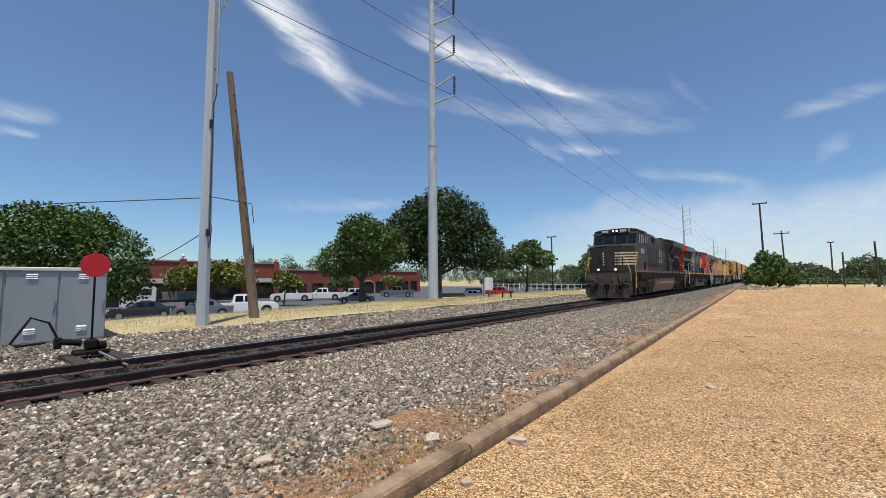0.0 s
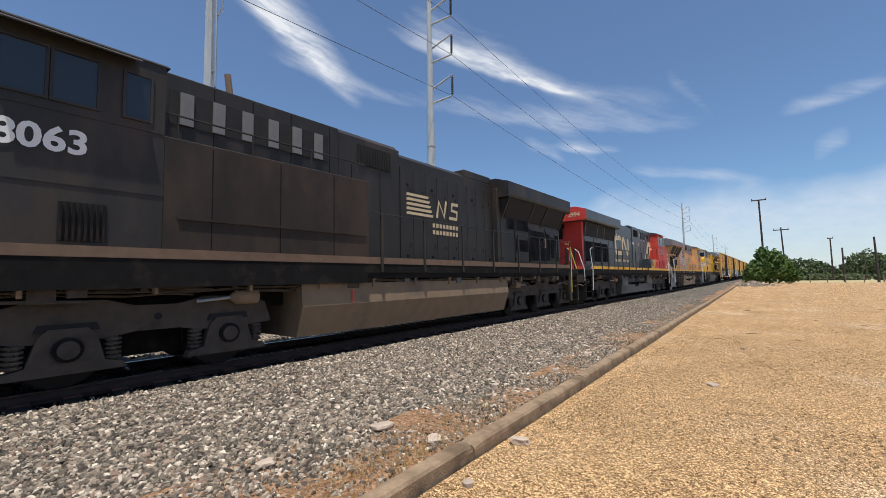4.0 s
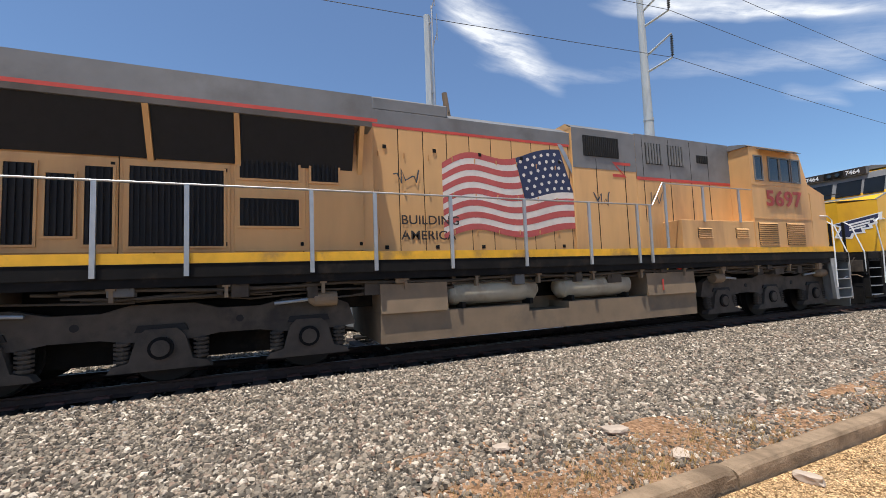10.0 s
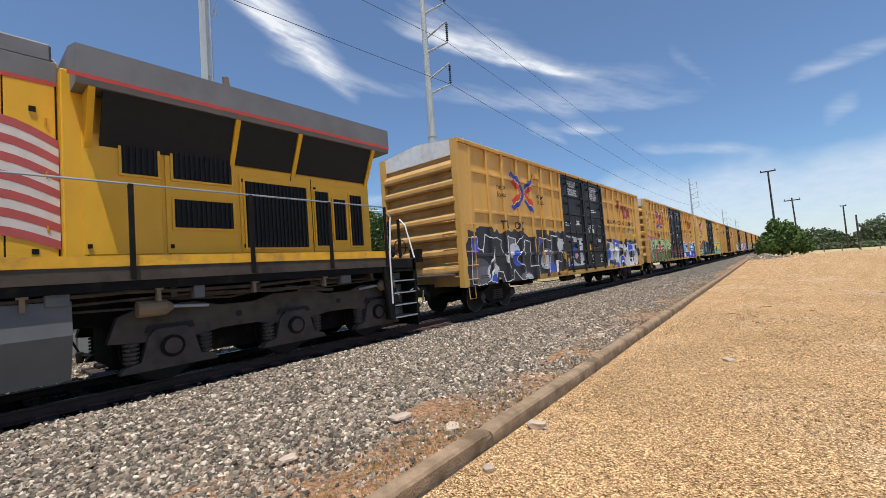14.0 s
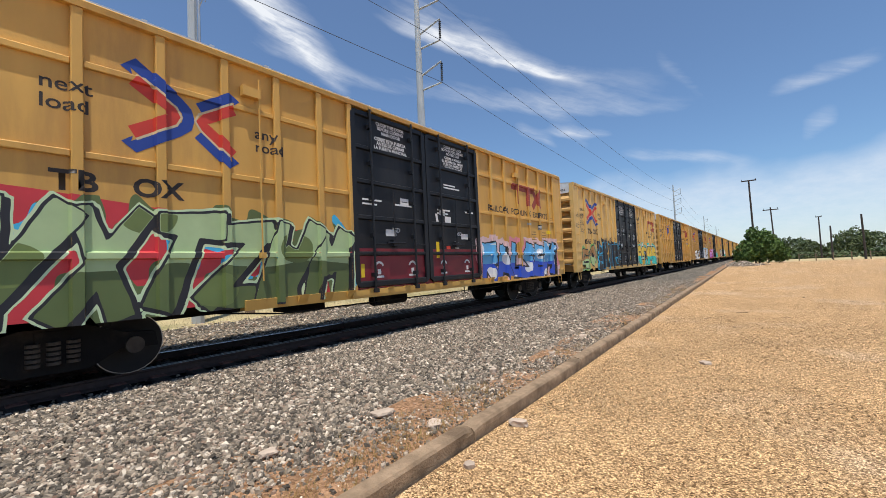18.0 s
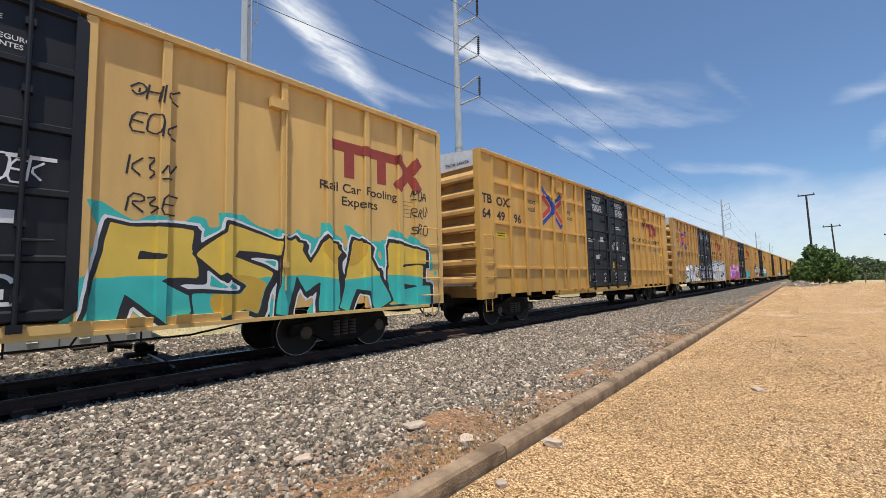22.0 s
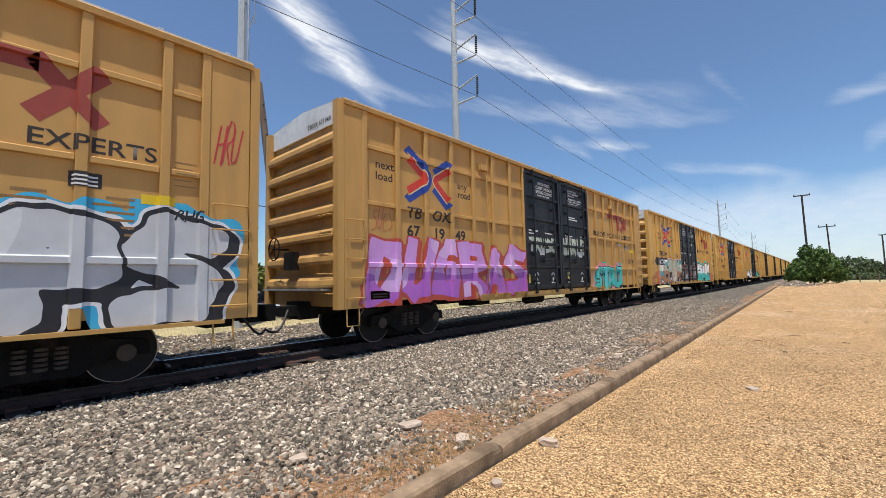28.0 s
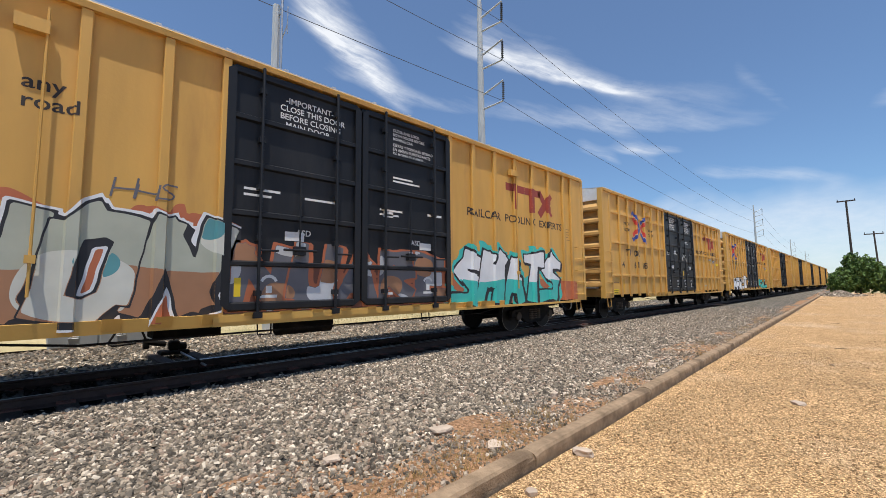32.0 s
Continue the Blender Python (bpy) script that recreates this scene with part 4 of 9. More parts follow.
            for k in range(5):
                bm = B()
                rk = random.Random(kind + str(end) + str(s) + str(k))
                x0, x1, dz = s * rk.uniform(0.3, 1.3), s * rk.uniform(0.15, 1.2), rk.uniform(0.3, 0.6)
                pipe(bm, [(x0 + (x1 - x0) * q / 8, y(0.36 - 0.22 * math.sin(q / 8 * 3.14)), 1.6 - 0.1 * k * q / 8 - dz * math.sin(q / 8 * 3.14)) for q in range(9)], rk.choice((0.016, 0.022, 0.026)), 6)
                part("jumper_hose", bm, M_HOSE if k % 2 else M_TRUCK, t)
            bm = B()
            pipe(bm, [(s * 1.42, y(0.36), 0.95), (s * 1.3, y(0.32), 1.02), (s * 0.5, y(0.3), 1.0), (s * 0.25, y(0.2), 0.95)], 0.018, 6)
            part("cut_lever", bm, M_DUSTTANK, t)
            bm = B()
            box(bm, s * 0.7, s * 1.4, y(0.44), y(0.5), 1.12, 1.5, 0.01)
            part("hose_panel", bm, M_TRUCK, pilot)
            for k in range(3):
                bm = B()
                x0 = s * (0.62 + 0.16 * k)
                pipe(bm, [(x0, y(0.40), 1.25), (x0 + 0.02, y(0.22), 1.0), (x0 - 0.03, y(0.16), 0.72), (x0 - 0.05, y(0.24), 0.52)], 0.024)
                part("control_hose", bm, M_HOSE, t)
            bm = B()
            rod(bm, (s * 0.55, y(0.40), 1.95), (s * 0.55, y(0.52), 1.95), 0.12, 14)
            part("ditch_light", bm, M_UNDER, t)
            if kind == "ns" and end == 0:
                bm = B()
                rod(bm, (s * 0.55, y(0.385), 1.95), (s * 0.55, y(0.40), 1.95), 0.075, 14)
                part("lamp_lens", bm, M_LAMP, t)
        coupler(t, y(0.05), -d)
    # nose and cab
    bm = B()
    prism(bm, [(1.28, 1.766), (1.28, 3.56), (2.28, 3.74), (2.294, 1.766)], "x", -0.55, 0.55)
    prism(bm, [(-1.497, 2.297), (-1.497, 1.55), (-0.551, 1.281), (0.551, 1.281), (1.497, 1.55), (1.497, 2.297)], "z", 1.767, 3.50)
    va = [(-1.497, 1.55, 3.50), (-0.55, 1.279, 3.582), (0.55, 1.279, 3.582), (1.497, 1.55, 3.50), (1.497, 2.345, 3.78), (-1.497, 2.345, 3.78)]
    vs = [bm.verts.new(v) for v in va]
    bm.faces.new(vs[::-1])
    vq = [bm.verts.new(v) for v in ((1.497, 1.55, 3.50), (1.497, 2.34, 3.50), (1.497, 2.345, 3.78))]
    bm.faces.new(vq)
    vq = [bm.verts.new(v) for v in ((-1.497, 1.55, 3.50), (-1.497, 2.345, 3.78), (-1.497, 2.34, 3.50))]
    bm.faces.new(vq)
    nose = part("nose", bm, c["nose"], t)
    bm = B()
    box(bm, -0.42, 0.28, 1.265, 1.279, 1.85, 3.2, 0.004)
    part("nose_door", bm, c["nose"], nose)
    bm = B()
    pipe(bm, [(-0.55, 1.75, 3.74), (-0.52, 1.62, 3.9), (0.5, 1.62, 3.9), (0.55, 1.75, 3.74)], 0.014, 6)
    part("nose_grab", bm, M_UNDER, nose)
    bm = B()
    prism(bm, [(2.30, 1.766), (2.36, 3.76), (2.68, 4.64), (2.9, 4.74), (5.0, 4.74), (5.0, 1.766)], "x", -1.5, 1.5)
    cab = part("cab", bm, c["cab"], t)
    cab_top = B()
    prism(cab_top, [(-1.52, 4.72), (1.52, 4.72), (1.44, 4.78), (1.05, 4.87), (-1.05, 4.87), (-1.44, 4.78)], "y", 2.70, 5.05)
    roof = part("cab_roof", cab_top, c["roof"], cab)
    bm = B()
    box(bm, -0.5, 0.5, 3.2, 4.1, 4.872, 4.97, 0.02)
    part("air_conditioner", bm, M_UPGREY, roof)
    bm = B()
    for k in range(3):
        rod(bm, (-0.3 + 0.3 * k, 4.6, 4.95), (-0.3 + 0.3 * k, 4.25 + 0.06 * k, 4.95), 0.03, 8, 0.075)
    box(bm, -0.4, 0.4, 4.55, 4.65, 4.87, 4.93)
    part("horn", bm, M_UNDER, roof)
    # windscreen
    for x0, x1 in ((-1.40, -0.85), (-0.78, -0.06), (0.06, 0.78), (0.85, 1.40)):
        bm = B()
        vs = [bm.verts.new(v) for v in ((x0, 2.352, 3.84), (x1, 2.352, 3.84), (x1, 2.630, 4.50), (x0, 2.630, 4.50))]
        bm.faces.new(vs)
        bmesh.ops.solidify(bm, geom=bm.faces[:], thickness=0.012)
        part("windscreen", bm, M_GLASS, cab)
    # number boards and headlight over the windscreen
    bm = B()
    prism(bm, [(2.56, 4.58), (2.56, 4.86), (2.9, 4.88), (2.9, 4.72)], "x", -0.95, 0.95)
    brow = part("brow", bm, M_CREAM if kind == "ns" else c["roof"], cab)
    bm = B()
    box(bm, -0.29, 0.29, 2.545, 2.559, 4.59, 4.85)
    part("lamp_plate", bm, M_UNDER, brow)
    for s in (-1, 1):
        bm = B()
        box(bm, s * 0.30, s * 0.92, 2.53, 2.558, 4.60, 4.85)
        nb = part("number_board", bm, M_DARKTEXT, brow)
        letters(c["number"], 0.21, M_WHITE, nb, pose(s * 0.61 - 0.26, 2.527, 4.65, 90, 0, 0), weight=MID)
        bm = B()
        rod(bm, (s * 0.12, 2.50, 4.72), (s * 0.12, 2.558, 4.72), 0.07, 14)
        part("headlight", bm, M_LAMP if kind == "ns" else M_GLASS, brow)
    # cab side windows
    for s in (-1, 1):
        for u0, u1 in ((2.75, 3.12), (3.24, 3.66), (3.74, 4.18), (4.50, 4.80)):
            pane(cab, s, 1.5, u0, u1, 3.82, 4.46, M_STEEL if kind == "cn" else c["roof"])
        bm = B()
        prism(bm, [(s * 1.50, 4.68), (s * 1.78, 4.57), (s * 1.78, 4.585), (s * 1.50, 4.705)], "y", 3.1, 4.62)
        part("awning", bm, M_UPGREY, cab, "grey metal sun awning")
        bm = B()
        box(bm, s * 1.5, s * 1.512, 2.75, 4.98, 3.66, 3.70)
        box(bm, s * 1.5, s * 1.512, 2.3, 5.0, 2.72, 2.745)
        part("seam", bm, c["cab"], cab)
        for u0 in (2.75, 4.02) if s < 0 or kind in ("cn", "up1") else ():
            louvre(cab, s, 1.5, u0, u0 + 0.85, 2.0, 2.62, 11, c["cab"])
    if kind == "up2":
        for s in (-1, 1):
            bm = B()
            prism(bm, [(2.42, 3.72), (2.70, 4.62), (2.9, 4.715), (4.99, 4.715), (4.99, 3.72)], "x", s * 1.5, s * 1.504)
            part("grey_cab_band", bm, M_UPGREY, cab)
        bm = B()
        prism(bm, [(2.354, 3.74), (2.674, 4.64), (2.68, 4.64), (2.36, 3.74)], "x", -1.503, 1.503)
        part("grey_cab_front", bm, M_UPGREY, cab)
    # panel joints along the hood and the cabinets
    for s in (-1, 1):
        for u, z0, z1 in ((5.9, 3.7, 4.85), (6.6, 3.7, 4.85), (7.4, 3.7, 4.85), (8.35, 3.7, 4.85)):
            bm = B()
            xo = 1.0 if s > 0 else 0.95
            box(bm, s * xo, s * (xo + 0.007), u - 0.008, u + 0.008, z0 if s > 0 else 2.66, z1)
            part("panel_joint", bm, M_UNDER, cab)
        for u in (9.0, 9.9):
            bm = B()
            box(bm, s * 0.96, s * 0.967, u - 0.008, u + 0.008, 1.9, 4.15)
            part("panel_joint", bm, M_UNDER, cab)
        for u in (15.6, 16.6, 18.75, 19.2):
            bm = B()
            box(bm, s * 1.1, s * 1.107, u - 0.008, u + 0.008, 1.9, 3.5)
            part("panel_joint", bm, M_UNDER, cab)
    for u in () if kind == "up2" else (5.7, 6.9, 8.1):
        bm = B()
        box(bm, 1.5, 1.506, u - 0.008, u + 0.008, 1.9, 3.6)
        part("panel_joint", bm, M_UNDER, cab)
    # low body beside the cab, walkway side
    bm = B()
    box(bm, -1.48, -0.9, 5.0, 7.8, 1.766, 2.64, 0.01)
    low = part("low_cabinet", bm, c["low"], t)
    for u0 in (5.3, 6.75):
        louvre(low, -1, 1.48, u0, u0 + 0.5, 2.18, 2.45, 5, c["low"] if kind != "cn" else (M_OCHRE if u0 > 6 else M_RED))
    # electrical cabinet
    bm = B()
    box(bm, -0.95, 1.0, 5.0, 8.6, 1.766, 4.90, 0.02)
    hood1 = part("inverter_hood", bm, c["hood"], t)
    bm = B()
    box(bm, -0.96, 0.96, 8.6, 10.6, 1.766, 4.86, 0.02)
    prism(bm, [(-0.96, 4.82), (-0.75, 5.0), (0.75, 5.0), (0.96, 4.82)], "y", 8.6, 10.6)
    hood2 = part("blower_hood", bm, c["hood"], t)
    for s in (-1, 1):
        louvre(hood2, s, 0.96, 9.17, 10.27, 4.2, 4.7, 18, M_UNDER if kind == "cn" else M_SCREEN, True)
    for u0, u1 in ((6.85, 7.45), (7.65, 8.25)):
        louvre(hood1, -1, 0.95, u0, u1, 4.15, 4.7, 6, c["roof"], True)
    louvre(hood1, -1, 0.95, 5.9, 6.35, 4.3, 4.52, 6, M_SCREEN, True)
    # wide auxiliary cab on the other side
    bm = B()
    box(bm, 0.9, 1.5, 5.0, 9.05, 1.766, 3.66, 0.012)
    aux = part("auxiliary_cab", bm, c["aux"], t)
    bm = B()
    box(bm, 1.5, 1.53, 5.2, 8.95, 2.40, 2.44)
    part("ledge", bm, c["aux"], aux)
    louvre(cab, 1, 1.5, 3.84, 4.34, 1.98, 2.5, 8, M_UNDER, True)
    if kind == "ns":
        louvre(hood1, 1, 1.0, 5.2, 8.3, 4.05, 4.62, 6, M_UPGREY, True)
    else:
        louvre(hood1, 1, 1.005, 5.6, 6.6, 4.06, 4.56, 6, M_DUSTTANK)
        louvre(hood1, 1, 1.005, 7.5, 8.2, 4.06, 4.56, 6, M_DUSTTANK)
    bm = B()
    for a in (5.2, 6.4, 7.6, 8.8):
        rod(bm, (1.42, a, 3.66), (1.42, a, 4.05), 0.016, 6)
    pipe(bm, [(1.42, 5.0, 4.05), (1.42, 9.0, 4.05)], 0.018)
    part("roof_rail", bm, c["rail"] if kind == "ns" else M_UPGREY, aux)
    # engine hood with doors
    bm = B()
    box(bm, -0.90, 0.90, 10.6, 15.35, 1.766, 4.72)
    prism(bm, [(-0.9, 4.72), (-0.62, 4.90), (0.62, 4.90), (0.9, 4.72)], "y", 10.6, 15.35)
    hood = part("engine_hood", bm, c["hood"], t)
    bm = B()
    box(bm, -0.88, 0.88, 13.7, 15.3, 4.73, 5.0, 0.03)
    part("roof_housing", bm, c["roof"], hood)
    bm = B()
    rod(bm, (0, 12.6, 4.88), (0, 12.6, 5.05), 0.3, 16)
    part("exhaust_stack", bm, M_UNDER, hood)
    bm = B()
    box(bm, 0.897, 0.915, 0, 0.50, 1.86, 4.46, 0.005)
    door = None
    for s in (-1, 1):
        for k in range(9):
            y0 = 10.68 + k * 0.517
            if door is None:
                door = o = part("hood_door", bm, c["hood"], hood)
            else:
                o = again(door, hood)
            o.matrix_basis = pose(0, y0 + (0.5 if s < 0 else 0), 0, 0, 0, 180 if s < 0 else 0)
    for s in (-1, 1):
        for z in (2.05, 4.0):
            for k in range(0, 9, 2):
                bm = B()
                y0 = 10.95 + k * 0.517
                box(bm, s * 0.915, s * 0.935, y0 - 0.035, y0 + 0.035, z - 0.035, z + 0.035)
                part("latch", bm, M_UNDER, hood)
    for s in (-1, 1):
        for k in range(10):
            bm = B()
            box(bm, s * 0.899, s * 0.909, 10.665 + k * 0.517, 10.683 + k * 0.517, 1.86, 4.46)
            part("door_gap", bm, M_UNDER, hood)
        bm = B()
        for k in range(9):
            y0 = 10.68 + k * 0.517 + 0.4
            for z in (2.35, 3.1, 3.85):
                rod(bm, (s * 0.915, y0, z - 0.05), (s * 0.935, y0, z + 0.05), 0.014, 6)
        tagged(part("door_hinges", bm, c["hood"], hood), kind="stuff")
    # radiator section with its wings
    back, tail = (20.99, 21.42) if kind == "cn" else (20.75, 21.1)
    bm = B()
    box(bm, -1.1, 1.1, 15.35, 20.75, 1.766, 4.6, 0.015)
    rad = part("radiator_hood", bm, c["hood"], t)
    bm = B()
    prism(bm, [(-1.5, 4.34), (1.5, 4.34), (1.53, 4.42), (1.53, 4.88), (1.0, 5.04), (-1.0, 5.04), (-1.53, 4.88), (-1.53, 4.42)], "y", 15.45, tail)
    wing = part("radiator_wing", bm, c["wing"], t)
    wing.matrix_basis = pose(0, 0, {"ns": -0.06, "cn": -0.1, "up1": -0.2, "up2": -0.06}[kind])
    if kind == "cn":
        bm = B()
        prism(bm, [(-1.5, 4.34), (1.5, 4.34), (1.535, 4.42), (1.535, 4.882), (1.0, 5.044), (-1.0, 5.044), (-1.535, 4.882), (-1.535, 4.42)], "y", tail + 0.003, tail + 0.04)
        fas = part("end_fascia", bm, M_RED, wing)
        letters("2994", 0.3, M_CREAM, fas, pose(-0.62, tail + 0.043, 4.54, 90, 0, 180), weight=MID)
        letters("2994", 0.3, M_CREAM, fas, pose(1.42, tail + 0.043, 4.54, 90, 0, 180), weight=MID)
        flat("ribbon_emblem", ribbon([(-0.18, 0.22), (-0.36, 0.22), (-0.42, 0.16), (-0.42, 0.03), (-0.36, 0.0), (-0.05, 0.0), (0.0, 0.05), (0.04, 0.2), (0.12, 0.2), (0.26, 0.02), (0.34, 0.04), (0.38, 0.24)], 0.065), M_CREAM, fas, pose(0.0, tail + 0.043, 4.57, 90, 0, 180))
    for s in (-1, 1):
        for u0, u1 in ((15.75, 17.55), (17.65, 18.75), (18.85, 20.6)):
            bm = B()
            xt = 1.22 if kind == "cn" else 1.46
            prism(bm, [(s * xt, 4.335), (s * 1.13, 3.62), (s * 1.11, 3.64), (s * (xt - 0.06), 4.335)], "y", u0, u1)
            part("radiator_screen", bm, M_SCREEN, wing)
        for u0 in (15.62, 17.6, 18.8, 20.65):
            bm = B()
            xt = 1.25 if kind == "cn" else 1.50
            prism(bm, [(s * xt, 4.335), (s * 1.12, 3.55), (s * 1.08, 3.55), (s * 1.08, 4.335)], "y", u0 - 0.04, u0 + 0.04)
            part("bracket", bm, c["hood"], wing)
        for u0, u1 in ((16.95, 18.13), (18.28, 19.32), (19.47, 20.68)) if kind == "cn" else ():
            bm = B()
            box(bm, s * 1.1, s * 1.135, u0, u1, 2.05, 3.35, 0.008)
            d = part("hood_door", bm, c["hood"] if kind != "cn" else M_CNGREY, rad)
            w = (u1 - u0 - 0.14) / 2
            for a in (u0 + 0.05, u0 + 0.09 + w):
                louvre(d, s, 1.135, a + 0.03, a + w - 0.03, 2.2, 3.25, 9, M_SCREEN, True)
        if kind != "cn":
            for u0, u1, z0, z1, wins in ((19.2, 20.62, 1.98, 3.40, ((19.26, 19.59, 2.1, 3.25), (19.71, 20.03, 2.22, 3.12), (20.15, 20.48, 2.1, 3.25))), (17.72, 19.14, 1.98, 3.40, ((17.81, 19.06, 2.07, 3.29),)),
                                         (16.56, 17.66, 1.98, 3.74, ((16.67, 17.58, 2.4, 2.86), (16.67, 17.58, 3.19, 3.65))), (15.55, 16.5, 1.98, 3.74, ((16.0, 16.46, 3.19, 3.64),))):
                bm = B()
                box(bm, s * 1.1, s * 1.125, u0, u1, z0, z1, 0.006)
                d = part("hood_door", bm, c["hood"], rad)
                for a, b, za, zb in wins:
                    bm = B()
                    for q in (rect(a - 0.035, a, za - 0.035, zb + 0.035), rect(b, b + 0.035, za - 0.035, zb + 0.035), rect(a, b, za - 0.035, za), rect(a, b, zb, zb + 0.035)):
                        box(bm, s * 1.125, s * 1.15, q[0][0], q[1][0], q[0][1], q[2][1])
                    part("vent_frame", bm, c["hood"], d)
                    louvre(d, s, 1.125, a, b, za, zb, max(4, int((b - a) / 0.075)), M_SCREEN, True)
                bm = B()
                for zz in (z0 + 0.12, z1 - 0.1):
                    box(bm, s * 1.125, s * 1.145, u0 + 0.04, u0 + 0.09, zz - 0.03, zz + 0.03)
                tagged(part("latch", bm, M_UNDER, d), kind="stuff")
    bm = B()
    rod(bm, (0.0, back, 4.06), (0.0, back + 0.11, 4.06), 0.2, 14)
    box(bm, -0.1, 0.1, back, back + 0.07, 3.4, 3.95)
    part("rear_headlight", bm, M_UNDER, rad)
    if c["rear"] is not c["hood"]:
        bm = B()
        box(bm, -1.104, 1.104, 20.75, back, 1.78, 4.23)
        part("rear_panel", bm, c["rear"], rad)
    for s in (-1, 1):
        bm = B()
        pipe(bm, [(s * 0.45, back, 2.2), (s * 0.45, back + 0.08, 2.25), (s * 0.45, back + 0.08, 3.2), (s * 0.45, back, 3.25)], 0.014, 6)
        part("grab_iron", bm, c["grab"], rad)
    # handrails
    posts = {-1: (8.95, 9.35, 10.75, 12.4, 14.02, 15.45, 16.5, 18.25, 19.35, 20.85), 1: (9.4, 10.9, 12.6, 14.3, 16.0, 17.7, 19.3, 20.8)}
    for s in (-1, 1):
        for p in posts[s]:
            bm = B()
            box(bm, s * 1.538, s * 1.575, p - 0.032, p + 0.032, 1.60, 2.95)
            part("rail_post", bm, c["rail"], t)
        bm = B()
        if s < 0:
            pipe(bm, [(s * 1.555, 20.9, 2.95), (s * 1.555, 8.85, 2.95), (s * 1.53, 8.45, 3.5), (s * 1.515, 5.1, 3.5)], 0.017, 6)
            for p in (5.6, 7.0, 8.35):
                b2 = B()
                box(b2, s * 1.49, s * 1.52, p - 0.035, p + 0.035, 2.60 if p < 7.5 else 1.77, 3.5)
                part("rail_post", b2, c["rail"], t)
        else:
            pipe(bm, [(s * 1.555, 20.85, 2.95), (s * 1.555, 9.1, 2.95)], 0.017, 6)
        part("handrail", bm, M_STEEL if kind in ("up1", "up2") else c["rail"], t)
    # fuel tank; air reservoirs in the cut-out on the walkway side
    bm = B()
    prism(bm, [(-0.70, 1.36), (1.42, 1.36), (1.46, 0.92), (1.25, 0.32), (-0.70, 0.32)], "y", 7.4, 15.36)
    tank = part("fuel_tank", bm, c["tank"], t)
    bm = B()
    prism(bm, [(7.4, 0.32), (15.36, 0.32), (15.36, 0.84), (12.3, 0.84), (12.3, 0.70), (11.3, 0.70), (11.3, 0.84), (7.4, 0.84)], "x", -1.40, -0.701)
    part("tank_ledge", bm, c["tank"], tank)
    for ya, yb in ((7.45, 9.05), (14.1, 15.36)):
        bm = B()
        prism(bm, [(-1.46, 0.844), (-1.42, 1.36), (-0.702, 1.36), (-0.702, 0.844)], "y", ya, yb)
        part("tank_block", bm, c["tank"], tank)
    for y0, y1 in ((9.35, 11.45), (11.95, 14.02)):
        bm = B()
        rod(bm, (-1.12, y0 + 0.12, 1.14), (-1.12, y1 - 0.12, 1.14), 0.24, 20)
        for a, b in ((y0 + 0.12, y0), (y1 - 0.12, y1)):
            rod(bm, (-1.12, a, 1.14), (-1.12, b, 1.14), 0.24, 20, 0.12)
        r = part("air_reservoir", bm, M_PALETANK if kind == "up1" else c["tank"], t, smooth=True)
        for a in (y0 + 0.25, y1 - 0.3):
            bm = B()
            box(bm, -1.4, -1.1, a, a + 0.07, 0.844, 0.96)
            part("bracket", bm, M_UNDER, r)
    for u in (7.9, 8.35):
        bm = B()
        rod(bm, (near * 1.40, u, 1.44), (near * 1.40, u + 0.06, 1.50), 0.06, 10)
        part("filler_cap", bm, M_RED if u < 8 else M_YELLOW, tank)
    flat("sight_gauge", [rect(0, 0.05, 0, 0.26)], M_RED, tank, pose(near * 1.465, 8.6, 0.95, 90, 0, 90 * near))
    loco_truck(t, 4.05)
    loco_truck(t, 18.62)
    # livery
    off_c = 1.5
    sg = near
    if sg > 0:
        letters(c["number"], 0.66 if kind == "up2" else 0.44, c["numcol"], cab, side(1, 3.35 if kind == "up2" else 3.2, 2.85 if kind == "up2" else 3.14, 1.514), weight=MID, wide=1.05)
    else:
        letters(c["number"], 0.52 if kind == "cn" else 0.6, c["numcol"], cab, side(-1, 4.36 if kind == "cn" else 4.45, 3.10, 1.514), weight=MID, wide=1.22 if kind == "cn" else 1.4)
    if c["line"]:
        for s in (-1, 1):
            bm = B()
            box(bm, s * 0.916, s * 0.919, 10.65, 15.33, 4.38, 4.44)
            part("red_line", bm, c["line"], hood)
            bm = B()
            box(bm, s * 1.531, s * 1.534, 15.36, 21.1, 4.42, 4.48)
            part("red_line", bm, c["line"], wing)
            bm = B()
            box(bm, s * 0.955 if s < 0 else 1.005, s * 0.958 if s < 0 else 1.009, 5.02, 8.6, 3.72 if s < 0 else 3.86, 3.80 if s < 0 else 3.98)
            part("red_line", bm, c["line"], hood1)
            bm = B()
            box(bm, s * 0.90, s * 0.918, 10.62, 15.34, 4.44, 4.72)
            part("grey_band", bm, c["roof"], hood)
        for hd, y0, y1, w0, w1, z0 in ((hood1, 5.01, 8.59, -0.953, 1.003, 3.80), (hood2, 8.61, 10.59, -0.963, 0.963, 3.90)):
            bm = B()
            zt = 4.904 if hd is hood1 else 4.862
            top = [(w0, zt), (w1, zt)] if hd is hood1 else [(w0, zt), (-0.752, 5.004), (0.752, 5.004), (w1, zt)]
            out = [(w0 - 0.003, z0)] + [(a + (0.003 if a > 0 else -0.003), b + 0.003) for a, b in top] + [(w1 + 0.003, z0)]
            prism(bm, out + [(w1, z0)] + top[::-1] + [(w0, z0)], "y", y0, y1)
            part("grey_roof_paint", bm, c["roof"], hd)
        bm = B()
